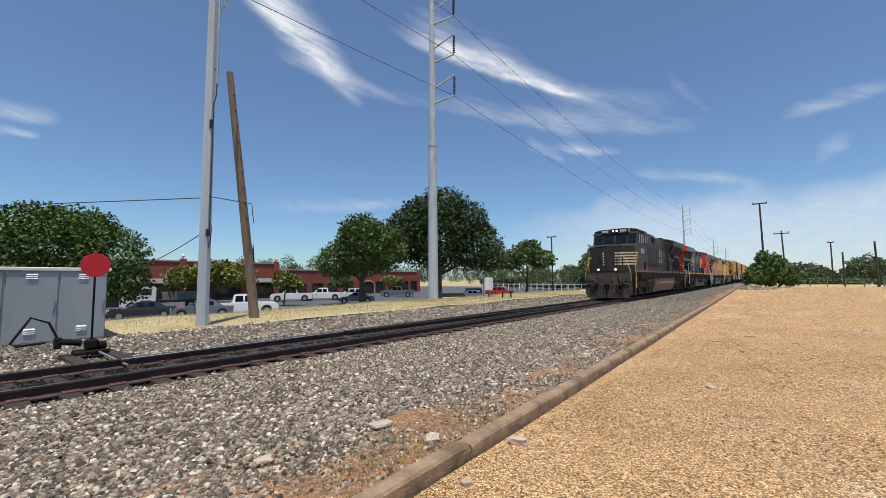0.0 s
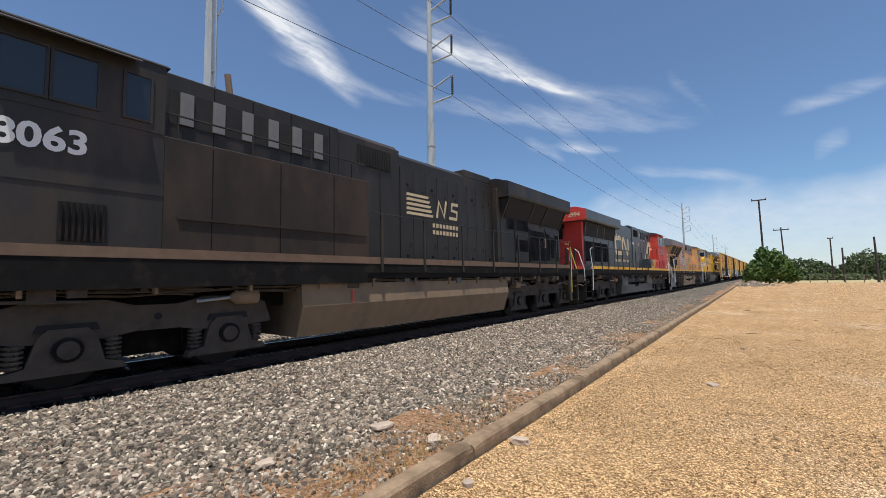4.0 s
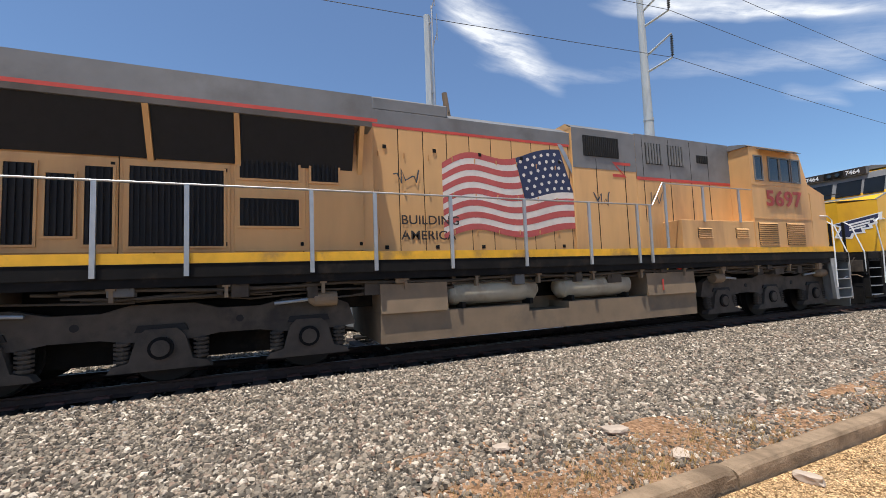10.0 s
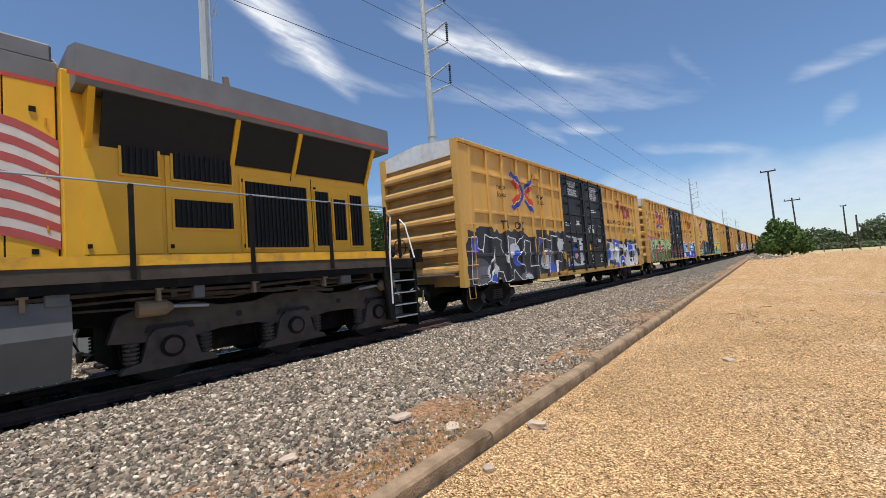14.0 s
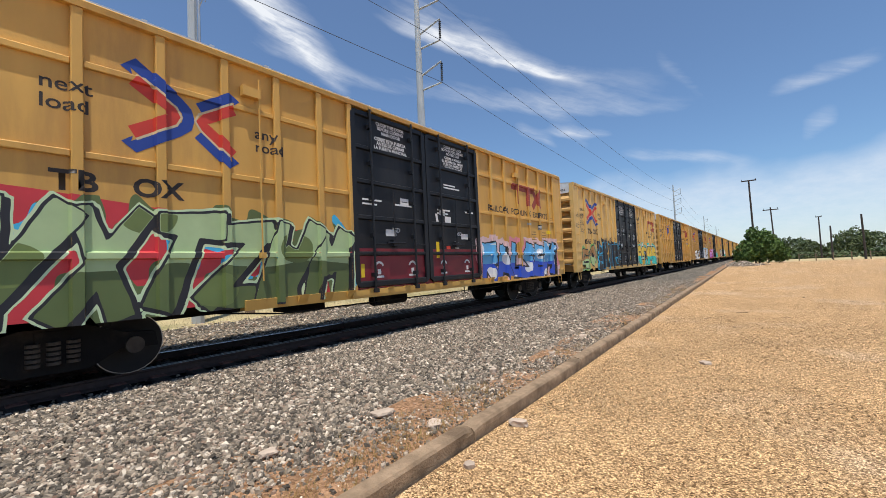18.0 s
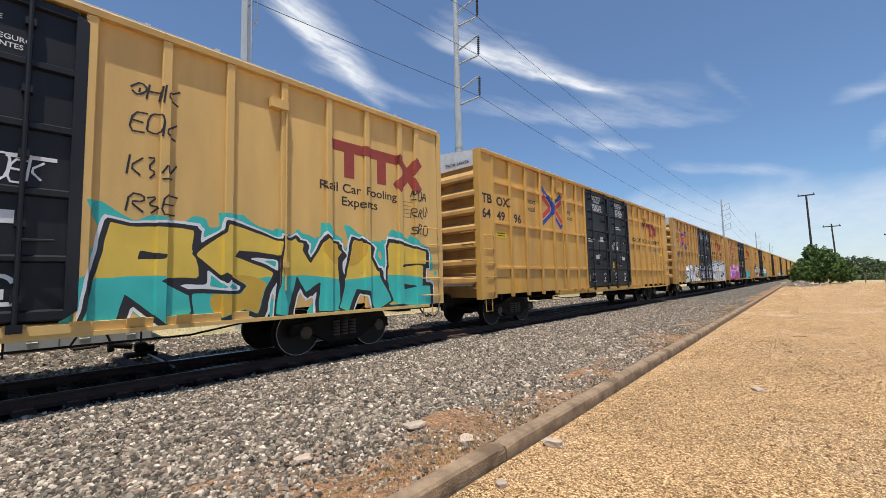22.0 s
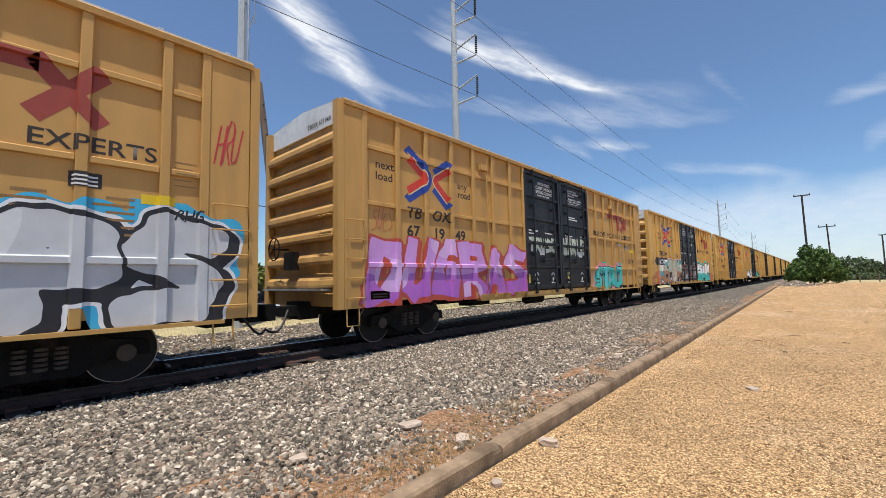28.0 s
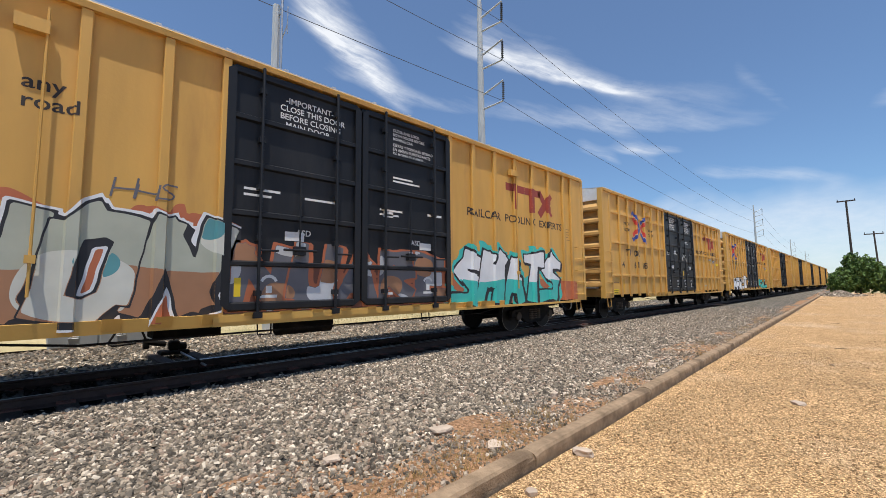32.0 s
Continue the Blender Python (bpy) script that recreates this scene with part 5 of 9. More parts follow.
        prism(bm, [(-0.905, 4.722), (-0.62, 4.904), (0.62, 4.904), (0.905, 4.722)], "y", 10.61, 15.34)
        part("grey_roof_paint", bm, c["roof"], hood)
    if kind == "up2":
        letters("BUILDING   AMERICA", 0.235, M_DARKTEXT, aux, side(1, 6.2, 2.86, 1.503), wide=1.06, weight=0.0)
        sh = flat("shield_emblem", [[(0, 0.28), (0.02, 0.06), (0.24, -0.06), (0.46, 0.06), (0.48, 0.28)]], M_WHITE, aux, side(1, 5.36, 2.62, 1.503), "shield emblem with red and white bars")
        flat("shield_top", [[(0, 0.28), (0.48, 0.28), (0.46, 0.52), (0.24, 0.56), (0.02, 0.52)]], M_NAVY, sh, Matrix.Identity(4))
        flat("shield_bars", [rect(0.03 + k * 0.09, 0.07 + k * 0.09, 0.04, 0.27) for k in range(5)], M_UPRED, sh, pose(0, 0, 0.003))
        flat("red_bolt", [[(0, 0.72), (0.55, 0.72), (0.62, 0.44), (0.86, 0.5), (1.25, 0.06), (2.0, 0.06), (2.0, 0), (1.2, 0), (0.8, 0.36), (0.6, 0.3), (0.45, 0.64), (0, 0.64)]], M_UPRED, hood2, side(1, 8.62, 3.86, 0.968))
        painted_flag(hood, side(1, 11.65, 2.08, 0.922), 4.1, 1.8, False)
        wg = [(0.15, 0.0), (0.3, 0.42), (0.12, 0.55), (1.15, 0.86), (1.12, 0.66), (1.0, 0.64), (1.04, 0.5), (0.88, 0.46), (0.92, 0.32), (0.72, 0.3), (0.74, 0.14), (0.5, 0.12), (0.45, -0.06)]
        w1 = flat("wing_emblem", [wg], M_NAVY, nose, side(1, 1.28, 2.35, 0.0) @ Matrix.Identity(4), "blue and white wing emblem")
        w1.matrix_basis = pose(0.55, 1.278, 2.35, 90, 0, FACET) @ pose(-0.22, 0.0, 0.006) @ Matrix.Diagonal((1.05, 0.78, 1, 1))
        flat("wing_feathers", [[(0.45, 0.42 - k * 0.12 + 0.1), (1.05 - k * 0.1, 0.62 - k * 0.14 + 0.08), (1.03 - k * 0.1, 0.56 - k * 0.14 + 0.06), (0.45, 0.35 - k * 0.12 + 0.1)] for k in range(3)], M_WHITE, w1, pose(0, 0, 0.003))
        flat("wing_emblem", [[(-x, y) for x, y in wg]], M_NAVY, nose, pose(-0.60, 1.272, 2.37, 90, 0, -FACET) @ pose(0.1, 0, 0.006) @ Matrix.Diagonal((1.0, 0.78, 1, 1)))
    if kind == "up1":
        painted_flag(hood, side(-1, 14.3, 2.2, 0.922), 4.0, 1.85, True)
        letters("BUILDING", 0.25, M_DARKTEXT, hood, side(-1, 14.8, 2.5, 0.926), wide=1.1)
        letters("AMERICA", 0.25, M_DARKTEXT, hood, side(-1, 14.8, 2.2, 0.926), wide=1.1)
    if kind == "cn":
        w = 3.15
        pts = [(1.32, 1.08), (0.42, 1.08)] + arc(0.34, 0.88, 0.2, 90, 180) + [(0.14, 0.32)] + arc(0.34, 0.32, 0.2, 180, 270) + [(1.45, 0.12)] + arc(1.45, 0.32, 0.2, 270, 360) + [(1.65, 0.85)] + arc(1.87, 0.87, 0.22, 180, 40) + arc(2.82, 0.34, 0.2, 218, 360) + [(3.02, 1.15)]
        flat("ribbon_emblem", ribbon(pts, 0.27), M_CREAM, hood, side(-1, 14.68, 2.765, 0.922), "cream ribbon-shaped railway emblem")
        for a, b, h in ((0, 0.40, 0.16), (0.45, 0.85, 0.16), (0.90, 1.32, 0.16), (1.47, 1.52, 0.05), (1.72, 2.02, 0.16), (2.09, 2.34, 0.16), (2.5, 2.55, 0.05), (2.68, 2.95, 0.16), (3.02, 3.32, 0.16)):
            flat("lettering_bar", [rect(a, b, 0, h)], M_CREAM, hood, side(-1, 14.82, 2.32, 0.922))
        m = pose(-0.953, 0, 0, 90, 0, -90)
        flat("cream_band", [[(-7.2, 2.65), (-5.85, 2.65), (-5.02, 3.58), (-5.02, 4.05), (-5.95, 4.05)]], M_CREAM, hood1, m)
        flat("red_band", [[(-5.85, 2.65), (-5.02, 2.65), (-5.02, 3.58)]], M_RED, hood1, m)
        m = pose(-1.483, 0, 0, 90, 0, -90)
        flat("red_band", [[(-6.6, 1.77), (-5.0, 1.77), (-5.0, 2.63), (-5.95, 2.63)]], M_RED, low, m)
        flat("ochre_band", [[(-7.74, 1.77), (-6.6, 1.77), (-5.95, 2.63), (-7.08, 2.63)]], M_OCHRE, low, m)
        flat("builder_plate", [rect(0, 0.3, 0, 0.22)], M_CREAM, nose, side(-1, 2.3, 2.0, 1.504))
        bm = B()
        rod(bm, (-0.97, 4.98, 3.5), (-0.97, 5.06, 3.5), 0.07, 10)
        part("marker_lamp", bm, M_AMBER, t)
    if kind == "cn":
        for u, z, w, h, off, mat in ((10.5, 3.7, 0.26, 0.16, 0.968, M_WHITE), (9.03, 3.68, 0.16, 0.22, 0.968, M_LABEL), (8.5, 4.43, 0.16, 0.2, 0.958, M_LABEL), (7.62, 4.43, 0.16, 0.2, 0.958, M_LABEL), (6.53, 4.3, 0.14, 0.16, 0.958, M_LABEL),
                                     (6.14, 4.4, 0.16, 0.2, 0.958, M_LABEL), (8.11, 4.07, 0.2, 0.09, 0.958, M_WHITE), (7.23, 4.07, 0.2, 0.09, 0.958, M_WHITE), (14.29, 4.02, 0.16, 0.2, 0.94, M_LABEL), (13.79, 3.98, 0.22, 0.1, 0.94, M_WHITE)):
            flat("warning_label", [rect(0, w, -h / 2, h / 2)], mat, t, side(-1, u + w / 2, z, off), "small pale warning label")
        bm = B()
        box(bm, -1.42, -1.38, 0.74, 1.25, 1.77, 3.45, 0.01)
        scr = part("end_screen", bm, M_RED, t, "red end screen with white bars")
        for z in (2.28, 2.78):
            flat("white_bar", [rect(-0.5, 0.0, 0, 0.11)], M_WHITE, scr, side(-1, 0.745, z, 1.422))
        flat("round_sticker", [disc(0, 0, 0.09, 14)], M_WHITE, scr, side(-1, 1.0, 3.2, 1.422))
    if kind == "up1":
        flat("red_bolt", [[(0, 0.0), (0.45, 0.0), (0.12, 0.3), (0.6, 0.3), (0.6, 0.37), (0, 0.37), (0.32, 0.07), (0, 0.07)]], M_UPRED, hood2, side(-1, 9.4, 3.74, 0.968), "red zigzag line")
        for u, z, q in ((10.0, 3.2, 1), (8.2, 3.25, 2), (14.9, 3.45, 3)):
            rk = random.Random(q)
            pts = [(0.06 * i + rk.uniform(-0.05, 0.05), rk.uniform(-0.18, 0.18)) for i in range(9)]
            tagged(flat("scrawl", ribbon(pts, 0.03), M_CNGREY, hood2 if u < 11 else hood, side(-1, u, z, 0.968 if u < 11 else 0.94), "dark scrawled tag"), kind="stuff")
    if kind == "up2":
        va = [(-1.50, 1.545, 3.508), (-0.55, 1.272, 3.592), (0.55, 1.272, 3.592), (1.50, 1.545, 3.508), (1.50, 2.345, 3.79), (-1.50, 2.345, 3.79)]
        bm = B()
        lo = [bm.verts.new((a, b, z - 0.006)) for a, b, z in va]
        hi = [bm.verts.new((a, b, z + 0.004)) for a, b, z in va]
        fs = [bm.faces.new(lo), bm.faces.new(hi)] + [bm.faces.new((lo[i], lo[(i + 1) % 6], hi[(i + 1) % 6], hi[i])) for i in range(6)]
        bmesh.ops.recalc_face_normals(bm, faces=fs)
        part("grey_nose_top", bm, M_UPGREY, nose)
        flat("wing_outline", [[(0.07, -0.06), (0.22, 0.40), (0.02, 0.55), (1.24, 0.93), (1.21, 0.60), (1.10, 0.58), (1.12, 0.44), (0.98, 0.40), (1.0, 0.26), (0.8, 0.22), (0.82, 0.08), (0.56, 0.06), (0.5, -0.14)]], M_WHITE, nose,
             pose(0.55, 1.278, 2.35, 90, 0, FACET) @ pose(-0.22, 0.0, 0.002) @ Matrix.Diagonal((1.05, 0.78, 1, 1)), "white outline of the wing emblem")
    if kind == "ns":
        for k in range(5):
            z = 2.27 + k * 0.19
            flat("nose_stripe", [[(-0.53, 0), (0.53, 0), (0.53, 0.1), (-0.53, 0.1)]], M_CREAM, nose, pose(0, 1.275, z, 90, 0, 0))
            flat("nose_stripe", [[(0.02, 0), (0.96, 0), (0.96, 0.1), (0.02, 0.1)]], M_CREAM, nose, pose(0.55, 1.278, z, 90, 0, FACET) @ pose(0, 0, 0.004))
            flat("nose_stripe", [[(0.0, 0), (0.35 + 0.1 * k, 0), (0.42 + 0.1 * k, 0.1), (0, 0.1)]], M_CREAM, nose, side(1, 1.56, z, 1.502))
        flat("horse_emblem", [[(-0.3, 0), (-0.1, 0.1), (0, 0.5), (0.2, 0.75), (0.3, 0.6), (0.15, 0.4), (0.3, 0.1), (0.1, -0.2)]], M_BLACK, nose, pose(-0.1, 1.27, 2.6, 90, 0, 0))
        flat("flank_emblem", [[(0, k * 0.13), (1.1 - k * 0.05, k * 0.13), (1.1 - k * 0.05 + 0.04, k * 0.13 + 0.075), (0.02, k * 0.13 + 0.075)] for k in range(5)], M_CREAM, hood, side(1, 10.9, 3.2, 0.922))
        flat("flank_lettering", [ribbon([(0, 0), (0.1, 0.5), (0.35, 0.05), (0.45, 0.55)], 0.1)[i] for i in range(3)] + ribbon([(1.05, 0.5), (0.75, 0.5), (0.72, 0.3), (1.0, 0.27), (0.98, 0.05), (0.6, 0.05)], 0.1), M_CREAM, hood, side(1, 12.2, 3.22, 0.922))
        flat("road_name", [rect(i * 0.16, i * 0.16 + 0.11, r * 0.2, r * 0.2 + 0.12) for i in range(8) for r in range(2)], M_CREAM, hood, side(1, 12.0, 2.72, 0.922))
        flat("round_seal", [disc(0, 0, 0.26, 20)], M_BLACK, rad, side(1, 19.0, 2.85, 1.14))
        flat("seal_ring", [q for q in ribbon(arc(0, 0, 0.22, 0, 360, 20), 0.05)] + [disc(0, 0, 0.13, 12)], M_CREAM, rad, side(1, 19.0, 2.85, 1.144))
        flat("end_stripes", [[(0, k * 0.2), (0.28, k * 0.2 + 0.1), (0.28, k * 0.2 + 0.2), (0, k * 0.2 + 0.1)] for k in range(5)], M_CREAM, rad, side(1, 20.4, 2.2, 1.104))
    return t

# ---- boxcars ----
M_BOX = surface("boxcar_yellow", (0.64, 0.365, 0.085), 0.55, vary=0.17, scale=2.5, bump=0.07, bump_scale=25, stain=(0.40, 0.205, 0.06), stain_amount=0.6, stain_scale=0.9, streaky=5, dist=0.02)
M_BOXPALE = surface("faded_boxcar_yellow", (0.70, 0.45, 0.15), 0.55, vary=0.17, scale=2.5, bump=0.07, bump_scale=25, stain=(0.46, 0.27, 0.10), stain_amount=0.4, stain_scale=0.8, streaky=5, dist=0.02)
M_BOXDULL = surface("dull_boxcar_ochre", (0.53, 0.30, 0.085), 0.6, vary=0.17, scale=2.5, bump=0.07, bump_scale=25, stain=(0.34, 0.18, 0.06), stain_amount=0.5, stain_scale=0.7, streaky=5, dist=0.02)
M_FAINT = surface("faint_stencil", (0.30, 0.17, 0.06), 0.6, vary=0.2, bump=0.02)
M_BOXEND = surface("weathered_end_yellow", (0.52, 0.295, 0.088), 0.65, vary=0.16, scale=3, bump=0.1, stain=(0.26, 0.14, 0.07), stain_amount=0.5, stain_scale=1.2, streaky=3)
M_DOOR = surface("black_door_paint", (0.0095, 0.011, 0.0145), 0.5, spec=0.35, vary=0.3, scale=3, bump=0.08, stain=(0.045, 0.044, 0.044), stain_amount=0.3, stain_scale=1.1, streaky=4)
M_ROOF = surface("galvanised_roof", (0.55, 0.55, 0.55), 0.5, 0.5, vary=0.15, bump=0.05)
M_CAP = surface("white_end_cap", (0.72, 0.72, 0.70), 0.6, vary=0.12, bump=0.05, stain=(0.4, 0.36, 0.3), stain_amount=0.5, stain_scale=1.6)
M_LOGORED = surface("logo_red", (0.62, 0.05, 0.03), 0.5, vary=0.1, bump=0.02)
M_LOGOBLUE = surface("logo_blue", (0.02, 0.06, 0.32), 0.5, vary=0.1, bump=0.02)
M_TTX = surface("faded_maroon_emblem", (0.33, 0.055, 0.035), 0.55, vary=0.15, bump=0.02)
M_TAGYEL = surface("yellow_placard", (0.78, 0.55, 0.02), 0.5, vary=0.08, bump=0.02)
M_PATCH = surface("ochre_touch_up", (0.70, 0.36, 0.02), 0.55, vary=0.15, bump=0.03)
M_WHITETXT = surface("white_stencil", (0.75, 0.75, 0.74), 0.6, vary=0.1, bump=0.02)
SPRAY = {}


def spray(name, color):
    if name not in SPRAY:
        SPRAY[name] = surface("spray_" + name, color, 0.5, vary=0.18, scale=2.2, bump=0.03)
    return SPRAY[name]


POSTS_L = (1.55, 2.49, 3.42, 4.38, 5.32, 6.26, 7.19, 7.98)
POSTS_R = (13.08, 13.95, 14.85, 15.78, 16.7, 17.62, 18.55, 19.08)
RIBS = (1.76, 3.10, 4.33)
SHEET, POST, RIB, DOOR = 1.535, 1.612, 1.585, 1.552


def relief(u, z, grid):
    """How far the flank stands out at u along the car and z up."""
    if 8.02 < u < 13.04:
        return DOOR
    if u < 1.52 or u > 19.14:
        return POST - 0.02
    best = SHEET
    for p in POSTS_L + POSTS_R:
        d = abs(u - p)
        if d < 0.085:
            best = max(best, POST - max(0, d - 0.06) / 0.025 * (POST - SHEET))
    if grid:
        for r in RIBS:
            d = abs(z - r)
            if d < 0.06:
                best = max(best, RIB - max(0, d - 0.04) / 0.02 * (RIB - SHEET))
    return best


def drape(name, bm, material, parent, grid, layer, label=""):
    """Lay a flat painted shape, drawn in (u, z), over the posts and ribs of a car's flank."""
    us = [v.co.x for v in bm.verts]
    zs = [v.co.y for v in bm.verts]
    if not us:
        bm.free()
        return None
    cuts = []
    for p in POSTS_L + POSTS_R + (1.52, 8.02, 13.04, 19.14):
        for d in ((-0.085, -0.06, 0.06, 0.085) if p not in (1.52, 8.02, 13.04, 19.14) else (-0.004, 0.004)):
            if min(us) < p + d < max(us):
                cuts.append(((p + d, 0, 0), (1, 0, 0)))
    if grid:
        for r in RIBS:
            for d in (-0.06, -0.04, 0.04, 0.06):
                if min(zs) < r + d < max(zs):
                    cuts.append(((0, r + d, 0), (0, 1, 0)))
    for co, no in cuts:
        bmesh.ops.bisect_plane(bm, geom=bm.verts[:] + bm.edges[:] + bm.faces[:], plane_co=co, plane_no=no, dist=1e-5)
    for v in bm.verts:
        u, z = v.co.x, v.co.y
        v.co = (relief(u, z, grid) + layer + v.co.z, u, z)
    bmesh.ops.recalc_face_normals(bm, faces=bm.faces[:])
    return part(name, bm, material, parent, label)


def polys2d(polys):
    bm = B()
    for p in polys:
        try:
            bm.faces.new([bm.verts.new((a, b, 4e-5 * len(bm.faces))) for a, b in p])
        except ValueError:
            pass
    bmesh.ops.triangulate(bm, faces=[f for f in bm.faces if len(f.verts) > 4])
    return bm


def text2d(text, size, u, z, wide=1.0, weight=0.012):
    bm = flat_letters(text, size, weight, wide)
    bmesh.ops.translate(bm, vec=(u, z, 0), verts=bm.verts)
    return bm


GLYPHS = {
    "W": [[(0, 1), (0.2, 0.02), (0.5, 0.6), (0.78, 0), (1, 1)]],
    "L": [[(0.1, 1), (0.08, 0.05), (1, 0.02)]],
    "F": [[(0.95, 0.97), (0.1, 1), (0.06, 0)], [(0.06, 0.52), (0.75, 0.55)]],
    "D": [[(0.06, 0), (0.08, 1), (0.75, 0.9), (0.95, 0.5), (0.75, 0.08), (0.06, 0)]],
    "V": [[(0, 1), (0.45, 0), (1, 0.95)]],
    "X": [[(0, 1), (1, 0)], [(0.95, 1), (0.05, 0)]],
    "Z": [[(0.02, 0.95), (0.95, 1), (0.05, 0.05), (1, 0)]],
    "N": [[(0.05, 0), (0.05, 1), (0.92, 0.02), (0.95, 1)]],
    "P": [[(0.08, 0), (0.05, 1), (0.85, 0.95), (0.9, 0.55), (0.1, 0.45)]],
    "G": [[(0.95, 0.85), (0.4, 1), (0.05, 0.6), (0.15, 0.08), (0.9, 0.05), (0.92, 0.45), (0.55, 0.45)]],
    "E": [[(0.95, 0.95), (0.1, 1), (0.05, 0.02), (1, 0)], [(0.05, 0.52), (0.8, 0.5)]],
    "M": [[(0, 0), (0.1, 1), (0.5, 0.45), (0.9, 1), (1, 0)]],
    "U": [[(0.05, 1), (0.08, 0.15), (0.4, 0), (0.8, 0.1), (0.95, 1)]],
    "R": [[(0.05, 0), (0.05, 1), (0.8, 0.95), (0.88, 0.6), (0.1, 0.5), (0.95, 0)]],
    "K": [[(0.05, 0), (0, 1)], [(0.9, 1), (0.1, 0.45), (1, 0)]],
    "S": [[(0.95, 0.9), (0.3, 1), (0.05, 0.7), (0.9, 0.38), (0.8, 0.05), (0, 0)]],
    "H": [[(0.05, 0), (0.05, 1)], [(0.95, 0), (0.95, 1)], [(0.05, 0.5), (0.95, 0.5)]],
    "A": [[(0, 0), (0.45, 1), (0.95, 0)], [(0.2, 0.36), (0.75, 0.36)]],
    "T": [[(0, 1), (1, 1)], [(0.5, 1), (0.45, 0)]],
    "O": [[(0.1, 0.1), (0.05, 0.85), (0.4, 1), (0.9, 0.9), (0.95, 0.2), (0.6, 0), (0.1, 0.1)]],
    "1": [[(0.1, 0.9), (0.7, 1), (0.2, 0.45), (0.9, 0.3), (0.5, 0)]],
    "2": [[(0, 0.3), (0.4, 1), (0.55, 0.3), (1, 0.9)], [(0.1, 0), (0.9, 0.1)]],
    "3": [[(0.9, 0.8), (0.2, 0.95), (0.1, 0.1), (0.9, 0.05), (0.85, 0.5), (0.4, 0.45)]],
    "4": [[(0, 1), (0.2, 0.05), (0.85, 0.15), (0.6, 0.6)], [(0.6, 1), (1, 0.5)]],
    "5": [[(0.05, 0.05), (0.3, 0.9), (0.9, 0.7), (0.3, 0.45), (0.95, 0.0)]],
    "6": [[(0.0, 0.6), (0.5, 1), (1, 0.55), (0.5, 0.0), (0.1, 0.4)], [(0.5, 0.35), (0.5, 0.7)]],
}


def coat(name, us, zs, F, cuts, grid, layer, mat, parent, label):
    """One coat of paint over the flank wherever the field F is below zero, with smooth edges."""
    V, Fc = [], []

    def put(poly, mid):
        q = len(V)
        for x, y in poly:
            V.append((relief(x + (mid - x) * 1e-3, y, grid) + layer, x, y))
        Fc.append(tuple(range(q, q + len(poly))))
    inside = F < 0
    full = inside[:-1, :-1] & inside[1:, :-1] & inside[:-1, 1:] & inside[1:, 1:]
    some = inside[:-1, :-1] | inside[1:, :-1] | inside[:-1, 1:] | inside[1:, 1:]
    for b in range(full.shape[0]):
        c = 0
        while c < full.shape[1]:
            if full[b, c]:
                e = c + 1
                while e < full.shape[1] and full[b, e] and us[e] not in cuts:
                    e += 1
                put(((us[c], zs[b]), (us[e], zs[b]), (us[e], zs[b + 1]), (us[c], zs[b + 1])), (us[c] + us[e]) / 2)
                c = e
                continue
            if some[b, c]:
                ring = [(us[c], zs[b], F[b, c]), (us[c + 1], zs[b], F[b, c + 1]), (us[c + 1], zs[b + 1], F[b + 1, c + 1]), (us[c], zs[b + 1], F[b + 1, c])]
                poly = []
                for (x0, y0, f0), (x1, y1, f1) in zip(ring, ring[1:] + ring[:1]):
                    if f0 < 0:
                        poly.append((x0, y0))
                    if (f0 < 0) != (f1 < 0):
                        t = f0 / (f0 - f1)
                        poly.append((x0 + (x1 - x0) * t, y0 + (y1 - y0) * t))
                if len(poly) > 2:
                    put(poly, (us[c] + us[c + 1]) / 2)
            c += 1
    if Fc:
        o = cloud_mesh(name, V, Fc, mat)
        o.parent = parent
        tagged(o, label, kind="stuff")


